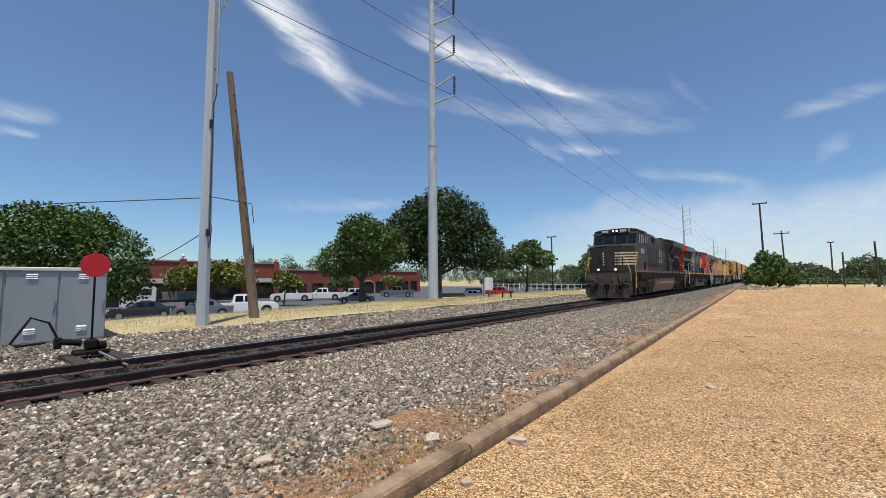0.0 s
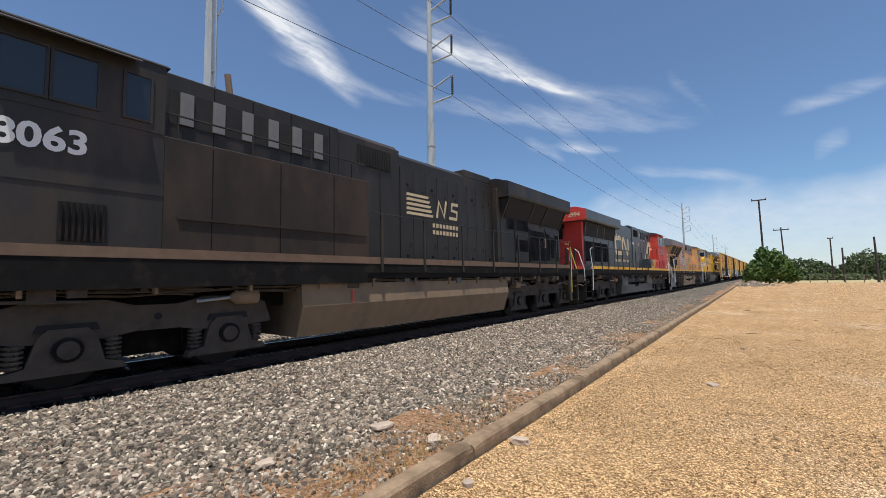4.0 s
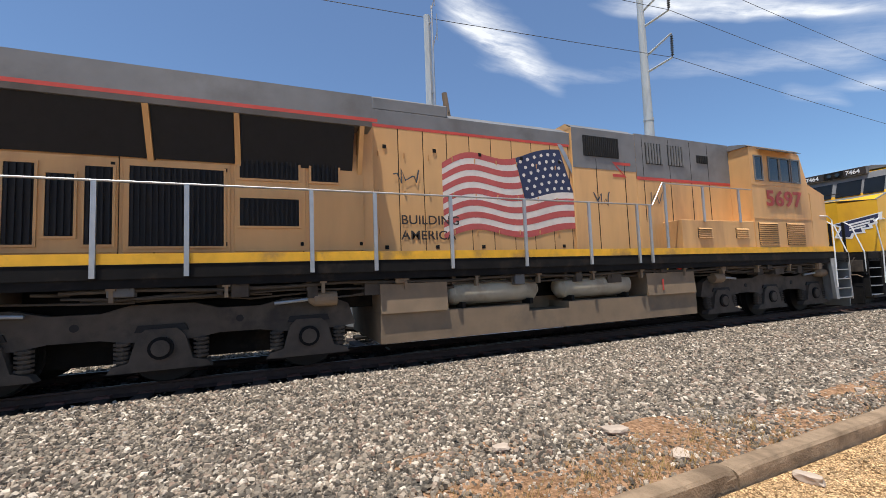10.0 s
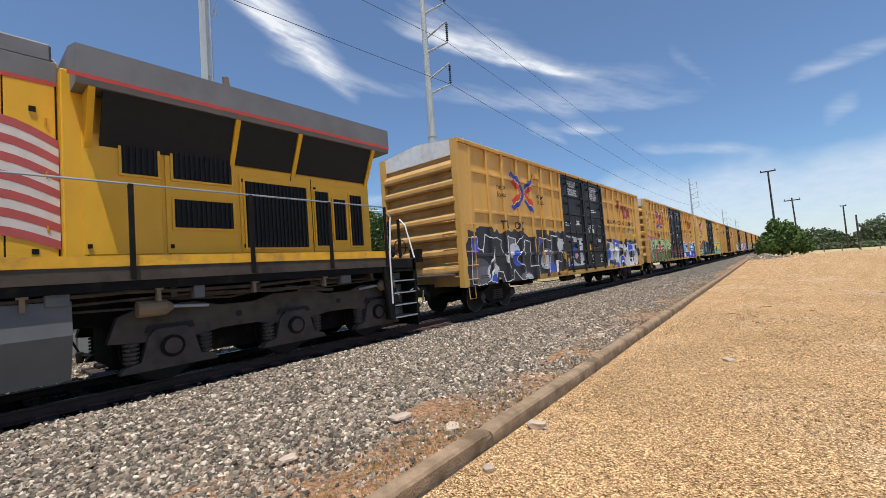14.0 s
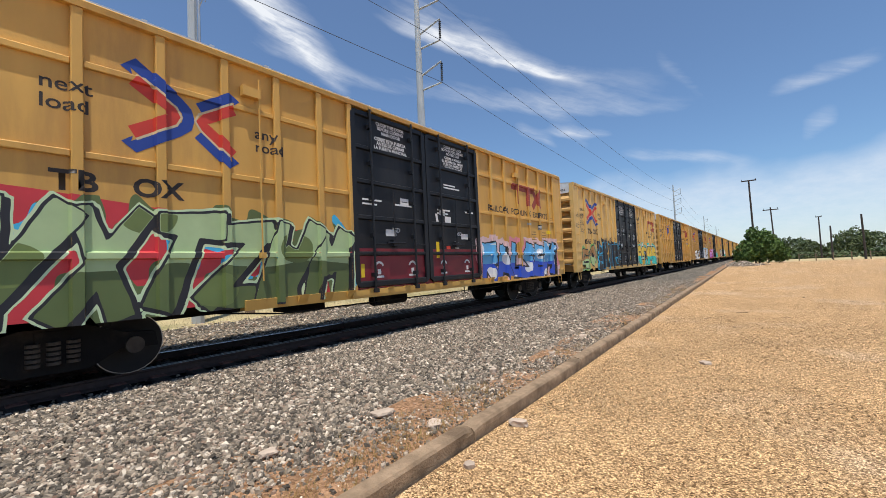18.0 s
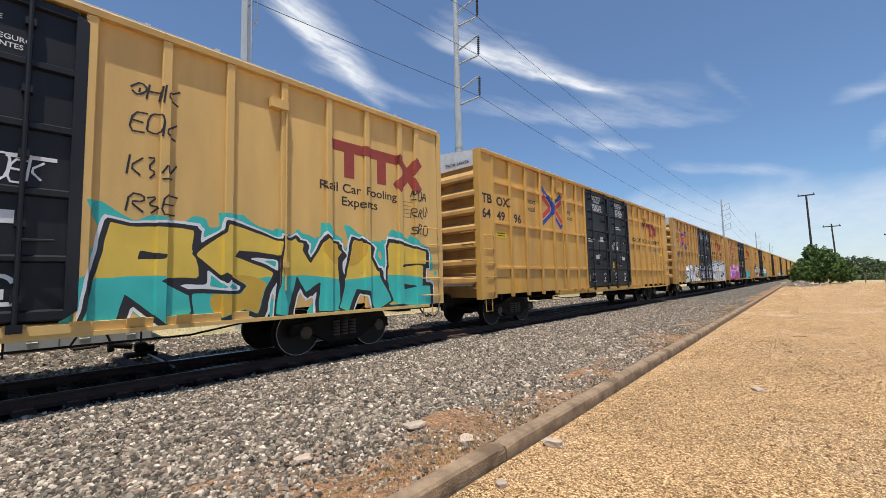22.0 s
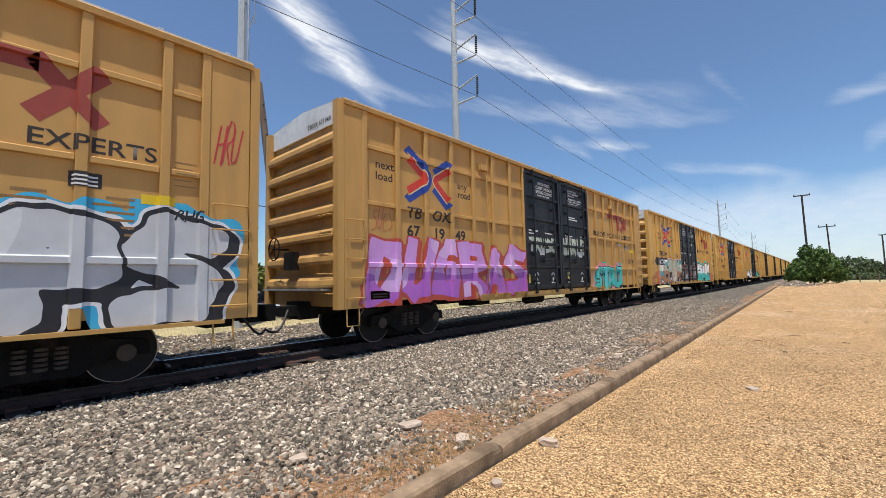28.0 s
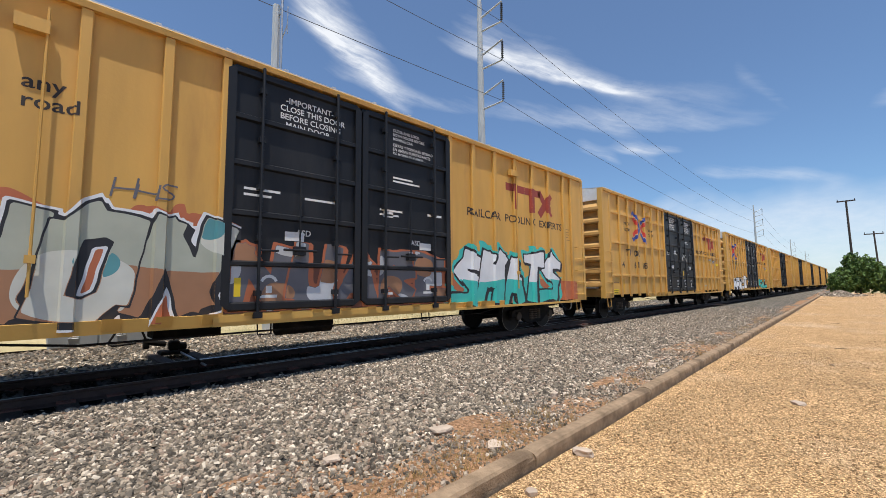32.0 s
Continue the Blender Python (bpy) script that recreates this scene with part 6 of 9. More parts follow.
def piece(parent, grid, u0, u1, z0, z1, forms, fill, edge, seed, rim=None, back=None, back2=None, low=None, gloss=None, fat=0.24, shadow=0.06, bounds=None,
          label="sprayed graffiti letters", block=0.0, lean=0.0, blots=(), thin=1.42, grow=2.1):
    """A sprayed piece along a car's flank. Its letters are swollen strokes (block: angular, mitred ones); every colour is a coat of its own."""
    rnd = random.Random(seed)
    n, h = len(forms), z1 - z0
    w = (u1 - u0) / n
    segs = ([], [])
    for i, ch in enumerate(forms):
        lift, tall = rnd.uniform(0.0, 0.08) * h, rnd.uniform(0.8, 0.95) * h
        tilt = lean * rnd.uniform(0.5, 1.4) * h * rnd.choice((1, 1, -0.5))
        for st in GLYPHS[ch]:
            pts = [(u0 + (i + 0.12 + 0.76 * x) * w + rnd.uniform(-0.03, 0.03) * w + tilt * (y - 0.5), z0 + 0.1 * h + lift + y * (tall - 0.14 * h)) for x, y in st]
            for p, q in zip(pts, pts[1:]):
                k = rnd.uniform(0.62, 0.95) if block else 1.0
                segs[i % 2].append((p, q, k, rnd.uniform(1.0, 1.45) if block else 1.0))
    r = min(h * 0.5, w * 0.62) * fat
    step = 0.035
    pad = r * (grow + 0.5) if back else r * 1.6
    lo_z = max(0.86, z0 - 0.05) if bounds is None else bounds
    hi_z = z1 + (0.25 * h if back else 0.12)
    cu, cz = [], []
    for p in POSTS_L + POSTS_R:
        cu += [p - 0.085, p - 0.06, p + 0.06, p + 0.085]
    cu += [1.518, 1.522, 8.018, 8.022, 13.038, 13.042, 19.138, 19.142]
    if grid:
        for q in RIBS:
            cz += [q - 0.06, q - 0.04, q + 0.04, q + 0.06]
    ua, ub = max(1.06, u0 - pad), min(19.7, u1 + pad)
    cuts = {round(c, 3) for c in cu}
    us = np.array(sorted(set(np.round(np.arange(ua, ub, step), 3)) | {c for c in cuts if ua < c < ub}))
    zs = np.array(sorted(set(np.round(np.arange(lo_z, hi_z, step), 3)) | {c for c in cz if lo_z < c < hi_z}))
    U, Z = np.meshgrid(us, zs)
    ph = rnd.uniform(0, 6)
    soft = 0.25 if block else 1.0
    wu = U + soft * (0.025 * np.sin(Z * 9 + ph + U * 1.3) + 0.012 * np.sin(Z * 23 + U * 7))
    wz = Z + soft * (0.03 * np.sin(U * 5.1 + ph) + 0.012 * np.sin(U * 19 + Z * 11))

    def field(x, y, strokes):
        d = np.full(x.shape, 9.0)
        for (ax, az), (bx, bz), k0, k1 in strokes:
            dx, dz = bx - ax, bz - az
            ln = math.hypot(dx, dz) + 1e-9
            along = ((x - ax) * dx + (y - az) * dz) / ln
            t = np.clip(along / ln, 0, 1)
            if block:
                across = np.abs((x - ax) * dz - (y - az) * dx) / ln
                over = np.maximum(np.maximum(-along, along - ln), 0)
                e = np.maximum(across / (k0 + (k1 - k0) * t), over * 1.15)
            else:
                e = np.hypot(x - ax - t * dx, y - az - t * dz)
            d = np.minimum(d, e)
        return d
    d = np.minimum(field(wu, wz, segs[0]), field(wu, wz, segs[1]))
    ds = np.minimum(field(wu - shadow, wz + shadow, segs[0] + segs[1]), d) if shadow else d
    cloud = d + 0.10 * np.sin(U * 3.3 + ph) * np.sin(Z * 4.1) + 0.05 * np.sin(U * 11 + Z * 9)
    shade = wz - (z0 + h * (0.48 + (0.03 if block else 0.10) * np.sin(U * 2.7 + ph)))
    coats = [(back, "spray_cloud", cloud - r * grow), (back2, "spray_cloud", np.maximum(cloud - r * grow, 0.2 * (0.55 - np.sin(U * 2.1 + ph * 2) - np.sin(Z * 5 + U)))),
             (rim, "spray_rim", ds - r * (thin + 0.2)), (edge, "spray_outline", ds - r * thin)]
    for turn in (0, 1):
        d = field(wu, wz, segs[turn])
        coats += [(edge if turn else None, "spray_outline", d - r * (1 + (thin - 1) * 0.7)), (fill, "spray_fill", d - r), (low, "spray_shade", np.maximum(d - r, shade))]
        for k, (mat, f, lim) in enumerate(blots):
            slant = U * f + Z * f * 0.8 + ph + k * 2.1
            coats.append((mat, "spray_patch", np.maximum(d - r * 0.95, 0.12 * (lim - np.sin(slant) - np.sin(Z * f * 1.3 - U * f * 0.6 + k * 1.3)))))
        coats.append((gloss, "spray_highlight", np.maximum(np.maximum(d - r * 0.86, r * 0.7 - d), np.maximum(0.05 * (0.25 - np.sin(U * 6 + ph)), z0 + 0.45 * h - wz))))
    for i, (mat, nm, F) in enumerate(coats):
        if mat is not None:
            coat(nm, us, zs, F, cuts, grid, 0.0012 + 0.0003 * i, mat, parent, label)


def scribble(parent, grid, u, z, w, h, mat, seed, n=5):
    """A quick hand-drawn tag: a row of thin, slanting, letter-like strokes."""
    rnd = random.Random(seed)
    q = []
    for i in range(n):
        ww, hh, up = w / n * rnd.uniform(0.7, 1.15), h * rnd.uniform(0.6, 1.0), h * rnd.uniform(0, 0.15)
        for st in GLYPHS[rnd.choice("123456ARSKOEUH")]:
            pts = [(u + i * w / n + x * ww + 0.15 * y * hh, z + up + y * hh + 0.05 * h * rnd.uniform(-1, 1)) for x, y in st]
            sm = [pts[0]]
            for a, b, c in zip(pts, pts[1:], pts[2:]):
                sm += [(a[0] * 0.25 + b[0] * 0.75, a[1] * 0.25 + b[1] * 0.75), (b[0] * 0.75 + c[0] * 0.25, b[1] * 0.75 + c[1] * 0.25)]
            q += ribbon(sm + [pts[-1]], 0.026)
    o = drape("scrawl", polys2d(q), mat, parent, grid, 0.0045, "scrawled spray tag")
    if o:
        tagged(o, kind="stuff")


def box_truck(parent, yc):
    for s in (-1, 1):
        bm = B()
        o = [(-1.2, 0.40), (-1.16, 0.62), (-0.75, 0.66), (-0.35, 0.82), (0.35, 0.82), (0.75, 0.66), (1.16, 0.62), (1.2, 0.40), (0.72, 0.42), (0.38, 0.22), (-0.38, 0.22), (-0.72, 0.42)]
        prism(bm, [(yc + a, b) for a, b in o], "x", s * 0.95, s * 1.09)
        f = part("side_frame", bm, M_UNDER, parent)
        for d in (-0.2, 0.0, 0.2):
            bm = B()
            for k in range(5):
                rod(bm, (s * 1.1, yc + d, 0.34 + k * 0.065), (s * 1.1, yc + d, 0.38 + k * 0.065), 0.075, 9)
            part("spring", bm, M_TRUCK, f)
        for a in (-0.89, 0.89):
            bm = B()
            rod(bm, (s * 1.08, yc + a, 0.457), (s * 1.15, yc + a, 0.457), 0.12, 14)
            part("bearing_cap", bm, M_TRUCK, f)
    bm = B()
    box(bm, -1.1, 1.1, yc - 0.2, yc + 0.2, 0.50, 0.80, 0.02)
    part("bolster", bm, M_UNDER, parent)
    for a in (-0.89, 0.89):
        wheel_set(parent, yc + a, 0.457)


def door_leaf(parent, u0, u1):
    bm = B()
    box(bm, 1.30, DOOR, u0, u1, 1.03, 5.04, 0.01)
    d = part("plug_door", bm, M_DOOR, parent, "black plug door with lock pipes")
    # pressed frame with chamfered corners
    c = 0.10
    for a, b in ((u0, u0 + 0.13), (u1 - 0.13, u1)):
        bm = B()
        prism(bm, [(a, 1.03 + c * (a == u0)), (b, 1.03 + c * (a != u0)), (b, 5.04 - c * (a != u0)), (a, 5.04 - c * (a == u0))], "x", DOOR, 1.615)
        part("door_edge", bm, M_DOOR, d)
    for z, t in ((1.09, 0.06), (1.78, 0.035), (2.60, 0.045), (3.42, 0.045), (4.20, 0.045), (4.98, 0.06)):
        bm = B()
        prism(bm, [(DOOR, z - t - 0.015), (1.607, z - t + 0.01), (1.607, z + t - 0.01), (DOOR, z + t + 0.015)], "y", u0 + 0.13, u1 - 0.13)
        part("door_beam", bm, M_DOOR, d)
    w = u1 - u0
    for a in (u0 + w * 0.22, u0 + w * 0.78):
        bm = B()
        rod(bm, (1.645, a, 0.98), (1.645, a, 5.10), 0.027, 8)
        for z in (1.3, 2.2, 3.05, 3.85, 4.7):
            box(bm, DOOR, 1.66, a - 0.05, a + 0.05, z - 0.045, z + 0.045)
        box(bm, 1.58, 1.68, a - 0.07, a + 0.07, 0.90, 1.0)
        rod(bm, (1.645, a, 2.0), (1.70, a + 0.30, 2.0), 0.018, 6)
        part("lock_pipe", bm, M_DOOR, d)
    bm = B()
    rod(bm, (1.66, u0 + w * 0.38, 2.03), (1.66, u0 + w * 0.62, 2.03), 0.022, 8)
    box(bm, DOOR, 1.66, u0 + w * 0.46, u0 + w * 0.54, 1.95, 2.10)
    rod(bm, (1.62, u0 + w * 0.5, 2.1), (1.62, u0 + w * 0.5, 3.3), 0.016, 6)
    part("door_handle", bm, M_DOOR, d)
    return d


def base_boxcar(grid, paint):
    t = thing("boxcar", "yellow steel boxcar", "boxcar", "train")
    # body shell
    bm = B()
    box(bm, -1.45, 1.45, 1.06, 19.72, 0.95, 1.1)
    body = part("floor_frame", bm, M_UNDER, t)
    for nm, a in (("side_wall", (1.45, SHEET, 1.03, 8.03)), ("side_wall", (1.45, SHEET, 13.03, 19.76)), ("side_wall", (-SHEET, -1.45, 1.03, 19.76)), ("door_backing", (1.2, 1.3, 7.9, 13.2))):
        bm = B()
        box(bm, *a, 0.98, 5.1)
        part(nm, bm, paint, body)
    bm = B()
    box(bm, SHEET + 0.001, POST, -0.065, 0.065, 0.88, 5.08, 0.012)
    post = None
    for p in POSTS_L + POSTS_R:
        if post is None:
            post = o = part("side_post", bm, paint, body)
        else:
            o = again(post, body)
        o.matrix_basis = pose(0, p, 0)
    for p in list(POSTS_L) + [9.0, 10.0, 11.0, 12.0] + list(POSTS_R):
        again(post, body, 0, p, 0, 0, 0, 180)
    for a, b in ((1.03, 1.52), (19.14, 19.76)):
        bm = B()
        box(bm, SHEET + 0.001, POST - 0.02, a, b, 0.86, 5.08, 0.01)
        part("corner_panel", bm, paint, body)
    if grid:
        for r in RIBS:
            for ps in (POSTS_L, POSTS_R):
                for a, b in zip(ps, ps[1:]):
                    bm = B()
                    box(bm, SHEET + 0.001, RIB, a + 0.067, b - 0.067, r - 0.045, r + 0.045, 0.01)
                    part("side_rib", bm, paint, body)
    # top chord, with the roof's edge over it
    for s in (-1, 1):
        bm = B()
        prism(bm, [(s * 1.45, 5.08), (s * 1.63, 5.08), (s * 1.64, 5.17), (s * 1.60, 5.21), (s * 1.45, 5.21)], "y", 1.0, 19.79)
        part("top_chord", bm, paint, body)
        bm = B()
        prism(bm, [(s * 1.38, 0.80), (s * 1.55, 0.80), (s * 1.57, 0.98), (s * 1.38, 1.0)], "y", 5.6, 15.2)
        part("side_sill", bm, paint, body)
        if s > 0:
            for k in range(14):
                bm = B()
                u = 6.6 + k * 0.58
                prism(bm, [(1.57, 0.98), (1.66, 1.0), (1.57, 0.84)], "y", u, u + 0.2)
                part("sill_gusset", bm, paint, body)
    bm = B()
    prism(bm, [(-1.62, 5.19), (-1.62, 5.215), (0, 5.36), (1.62, 5.215), (1.62, 5.19), (0, 5.33)], "y", 1.0, 19.79)
    for k in range(20):
        prism(bm, [(-1.6, 5.217), (0, 5.362), (1.6, 5.217), (1.6, 5.25), (0, 5.40), (-1.6, 5.25)], "y", 1.3 + k * 0.95, 1.37 + k * 0.95)
    part("roof", bm, M_ROOF, t)
    # ends: corrugations, cap, ladders, platform
    for end, d in ((1.03, -1), (19.76, 1)):
        bm = B()
        box(bm, -1.5, 1.5, end, end - d * 0.05, 0.9, 5.1)
        e = part("end_wall", bm, M_BOXEND, t)
        for k in range(7):
            z = 1.3 + k * 0.5
            bm = B()
            prism(bm, [(end, z - 0.02), (end + d * 0.15, z - 0.01), (end + d * 0.175, z + 0.05), (end + d * 0.165, z + 0.15), (end + d * 0.02, z + 0.30), (end, z + 0.30)], "x", -1.46, 1.46)
            part("corrugation", bm, M_BOXEND, e)
        bm = B()
        prism(bm, [(-1.5, 4.74), (1.5, 4.74), (1.5, 5.18), (0, 5.33), (-1.5, 5.18)], "y", end + d * 0.004, end + d * 0.05)
        part("end_cap", bm, M_CAP, e, "white-painted upper end panel")
        for s in (-1, 1):
            bm = B()
            box(bm, s * 1.42, s * 1.60, end + d * 0.01, end + d * 0.16, 0.86, 5.16)
            part("corner_post", bm, paint, e)
        lad = thing_part("ladder", t)
        for k in range(5):
            bm = B()
            u0, u1 = (1.08, 1.48) if d < 0 else (19.2, 19.72)
            z = 1.08 + k * 0.40
            pipe(bm, [(1.60, u0, z), (1.68, u0, z), (1.68, u1, z), (1.60, u1, z)], 0.013, 6)
            part("rung", bm, paint, lad)
            bm = B()
            pipe(bm, [(1.42, end + d * 0.12, z + 0.1), (1.42, end + d * 0.24, z + 0.1), (0.98, end + d * 0.24, z + 0.1), (0.98, end + d * 0.12, z + 0.1)], 0.013, 6)
            part("rung", bm, M_BOXEND, lad)
        bm = B()
        box(bm, -1.3, 1.3, end + d * 0.05, end + d * 0.34, 1.24, 1.28)
        part("crossover_platform", bm, M_STEEL, e)
        bm = B()
        pipe(bm, [(1.56, 0.0, 0.90), (1.58, 0.0, 0.52), (1.58, 0.30, 0.52), (1.56, 0.30, 0.90)], 0.016, 6)
        o = part("sill_step", bm, paint, t)
        o.matrix_basis = pose(0, 1.1 if d < 0 else 19.25, 0)
        coupler(t, 10.31 + d * 10.28, d)
        bm = B()
        box(bm, -0.3, 0.3, end - d * 0.2, end + d * 0.25, 0.62, 1.0)
        box(bm, -0.2, 0.2, end, end + d * 0.6, 0.70, 0.92)
        part("draft_gear", bm, M_UNDER, t)
        if d < 0:
            bm = B()
            box(bm, -0.35, 0.05, end + d * 0.14, end + d * 0.30, 1.7, 2.1)
            w = part("brake_housing", bm, M_UNDER, e)
            bm = B()
            for a in range(18):
                p, q = radians(a * 20), radians(a * 20 + 20)
                rod(bm, (-0.7 + 0.26 * math.cos(p), end + d * 0.36, 2.2 + 0.26 * math.sin(p)), (-0.7 + 0.26 * math.cos(q), end + d * 0.36, 2.2 + 0.26 * math.sin(q)), 0.015, 5)
            for a in range(5):
                rod(bm, (-0.7, end + d * 0.36, 2.2), (-0.7 + 0.26 * math.cos(a * 1.257), end + d * 0.36, 2.2 + 0.26 * math.sin(a * 1.257)), 0.012, 5)
            rod(bm, (-0.7, end, 2.2), (-0.7, end + d * 0.37, 2.2), 0.02, 6)
            part("brake_wheel", bm, M_UNDER, e)
    # underframe
    bm = B()
    box(bm, -0.32, 0.32, 0.8, 19.95, 0.70, 0.95)
    for y in np.arange(2.0, 19, 1.7):
        box(bm, -1.45, 1.45, y, y + 0.09, 0.80, 0.96)
    box(bm, -0.9, -0.35, 7.5, 8.6, 0.5, 0.85)
    rod(bm, (0.8, 9.2, 0.66), (0.8, 10.3, 0.66), 0.16, 12)
    part("underframe", bm, M_UNDER, t)
    bm = B()
    for u in (8.6, 12.2):
        pipe(bm, [(1.5, u, 0.80), (1.52, u, 0.62), (1.52, u + 0.22, 0.62), (1.5, u + 0.22, 0.80)], 0.014, 6)
    tagged(part("jack_loop", bm, M_UNDER, t), kind="stuff")
    bm = B()
    pipe(bm, [(1.3, 5.2, 0.80), (1.34, 6.4, 0.66), (1.34, 14.4, 0.66), (1.3, 15.4, 0.80)], 0.016, 6)
    part("brake_rod", bm, M_UNDER, t)
    for a, b in ((7.99, 10.50), (10.54, 13.05)):
        door_leaf(t, a, b)
    bm = B()
    box(bm, 1.45, 1.63, 7.9, 13.2, 0.86, 0.97)
    box(bm, 1.56, 1.62, 7.9, 19.4, 0.80, 0.86)
    part("door_track", bm, paint, t)
    for u in (5.9, 15.8):
        bm = B()
        rod(bm, (1.63, u, 1.3), (1.63, u, 4.9), 0.016, 6)
        box(bm, 1.54, 1.66, u - 0.3, u + 0.02, 4.55, 4.72)
        box(bm, 1.58, 1.66, u - 0.05, u + 0.05, 1.7, 1.8)
        part("door_gear_rod", bm, paint, t)
    box_truck(t, 3.26)
    box_truck(t, 17.36)
    return t


def thing_part(name, parent):
    """A bare mesh that carries the pieces of one part."""
    bm = B()
    box(bm, 1.50, 1.51, 1.2, 1.22, 1.0, 1.02)
    return part(name, bm, M_UNDER, parent)


def stencils(t, grid, number, small=False):
    """Road number, slogan and emblems, and the notices on the doors."""
    lu, marks = number
    for txt, uu, z in marks:
        drape("road_number", text2d(txt, 0.37, uu, z, 1.14, MID), M_DARKTEXT, t, grid, 0.002)
    for txt, uu, z in (("next", lu - 0.9, 3.92), ("load", lu - 0.9, 3.66), ("any", lu + 1.9, 3.86), ("road", lu + 1.9, 3.62)):
        tagged(drape("slogan", text2d(txt, 0.26, uu, z, 1.15), M_DARKTEXT, t, grid, 0.002), kind="stuff")
    x0, z0 = lu + 0.08, 3.30
    rb = lambda p, w: ribbon([(x0 + a, z0 + b) for a, b in p], w)
    for coat_m, lay, bands in ((M_LOGORED, 0.002, (([(0.02, 1.02), (0.50, 0.70), (0.56, 0.62), (0.50, 0.54), (0.0, 0.24)], 0.19), ([(1.46, 0.96), (1.02, 0.70), (0.94, 0.62), (1.02, 0.52), (1.44, 0.18)], 0.17))),
                               (M_LOGOBLUE, 0.0028, (([(-0.06, 1.14), (0.02, 1.27), (0.60, 0.86), (0.72, 0.74), (0.75, 0.62), (0.72, 0.50), (0.60, 0.40), (0.02, 0.03), (-0.06, 0.14)], 0.17), ([(1.50, 1.08), (1.42, 1.17), (0.90, 0.84)], 0.16), ([(0.88, 0.40), (1.38, -0.02), (1.47, 0.10)], 0.16)))):
        for band, wd in bands:
            drape("cross_emblem", polys2d(rb(band, wd)), coat_m, t, grid, lay, "blue band of the crossed emblem" if lay > 0.0025 else "red band of the crossed emblem")
    for band in ([(0.06, 1.11), (0.58, 0.76), (0.65, 0.62), (0.58, 0.48), (0.05, 0.15)], [(1.42, 1.05), (0.90, 0.74), (0.84, 0.62), (0.92, 0.48), (1.38, 0.09)]):
        drape("emblem_line", polys2d(rb(band, 0.035)), M_CREAM, t, grid, 0.0036, "cream line between the red and the blue")
    # right half
    wide = lu != 2.77 or grid
    x1, z1 = (15.4, 3.75) if wide else (16.75, 3.72)
    rb2 = lambda p, w: ribbon([(x1 + a, z1 + b) for a, b in p], w)
    for strokes in ([(0, 0.48), (0.95, 0.48)], [(0.45, 0.48), (0.45, -0.16)]), ([(0.96, 0.48), (1.78, 0.48)], [(1.3, 0.48), (1.3, -0.16)]), ([(1.72, 0.56), (2.42, -0.18)], [(2.42, 0.56), (1.72, -0.18)]):
        drape("maroon_emblem", polys2d([q for n, st in enumerate(strokes) for q in rb2(st, 0.25 if n else 0.22)]), M_TTX, t, grid, 0.002, "faded maroon letter of the emblem")
    lines = (("RAILCAR  POOLING  EXPERTS", 0.305, 13.72, 3.2),) if wide else (("Rail Car Pooling", 0.26, 16.5, 3.25), ("Experts", 0.26, 17.0, 2.98))
    for txt, size, uu, z in lines:
        tagged(drape("slogan", text2d(txt, size, uu, z, 1.16), M_DARKTEXT, t, grid, 0.002), kind="stuff")
    tagged(drape("data_stencil", polys2d([rect(18.68, 18.98 - 0.06 * (k % 2), 2.9 + k * 0.09, 2.915 + k * 0.09) for k in range(5)] + [rect(1.7 + k * 0.12, 1.79 + k * 0.12, 1.45, 1.48) for k in range(5)]), M_FAINT, t, grid, 0.002), kind="stuff")
    drape("placard", polys2d([rect(1.72, 2.25, 1.02, 1.2) if lu != 4.46 else rect(1.68, 2.3, 2.66, 2.86)]), M_TAGYEL, t, grid, 0.003, "yellow warning placard")
    drape("placard_lines", polys2d([rect(1.78, 2.2, z, z + 0.025) for z in ((1.06, 1.12) if lu != 4.46 else (2.71, 2.78))]), M_DARKTEXT, t, grid, 0.0042)
    # plates on the far half
    if grid:
        for nm, u, z, w, h, mat in (("data_plate", 17.5, 2.72, 0.34, 0.2, M_DARKTEXT), ("placard", 18.28, 2.58, 0.42, 0.14, M_TAGYEL), ("data_plate", 16.55, 2.86, 0.26, 0.09, M_STEEL), ("data_plate", 15.35, 1.22, 0.34, 0.08, M_STEEL)):
            drape(nm, polys2d([rect(u, u + w, z, z + h)]), mat, t, grid, 0.003, "small black data plate" if mat is M_DARKTEXT else "yellow warning placard" if mat is M_TAGYEL else "small metal plate")
        tagged(drape("plate_lines", polys2d([rect(17.53, 17.8, 2.74 + k * 0.055, 2.765 + k * 0.055) for k in range(3)]), M_WHITETXT, t, grid, 0.0042), kind="stuff")
        tagged(drape("data_stencil", polys2d([rect(u + 0.14 * (k % 2), u + 0.46, 2.1 + k * 0.1, 2.135 + k * 0.1) for u in (16.85, 17.75) for k in range(6)]), M_FAINT, t, grid, 0.002), kind="stuff")
    # notices on the doors, on the panels between their beams
    lines1 = ("-IMPORTANT-", "CLOSE THIS DOOR", "BEFORE CLOSING", "MAIN DOOR")
    lines2 = ("CLOSE AND LOCK", "BOTH DOORS BEFORE", "MOVING CAR", "CIERRE Y PONGA EL SEGURO", "EN AMBAS PUERTAS ANTES", "DE MOVER EL CARRO")
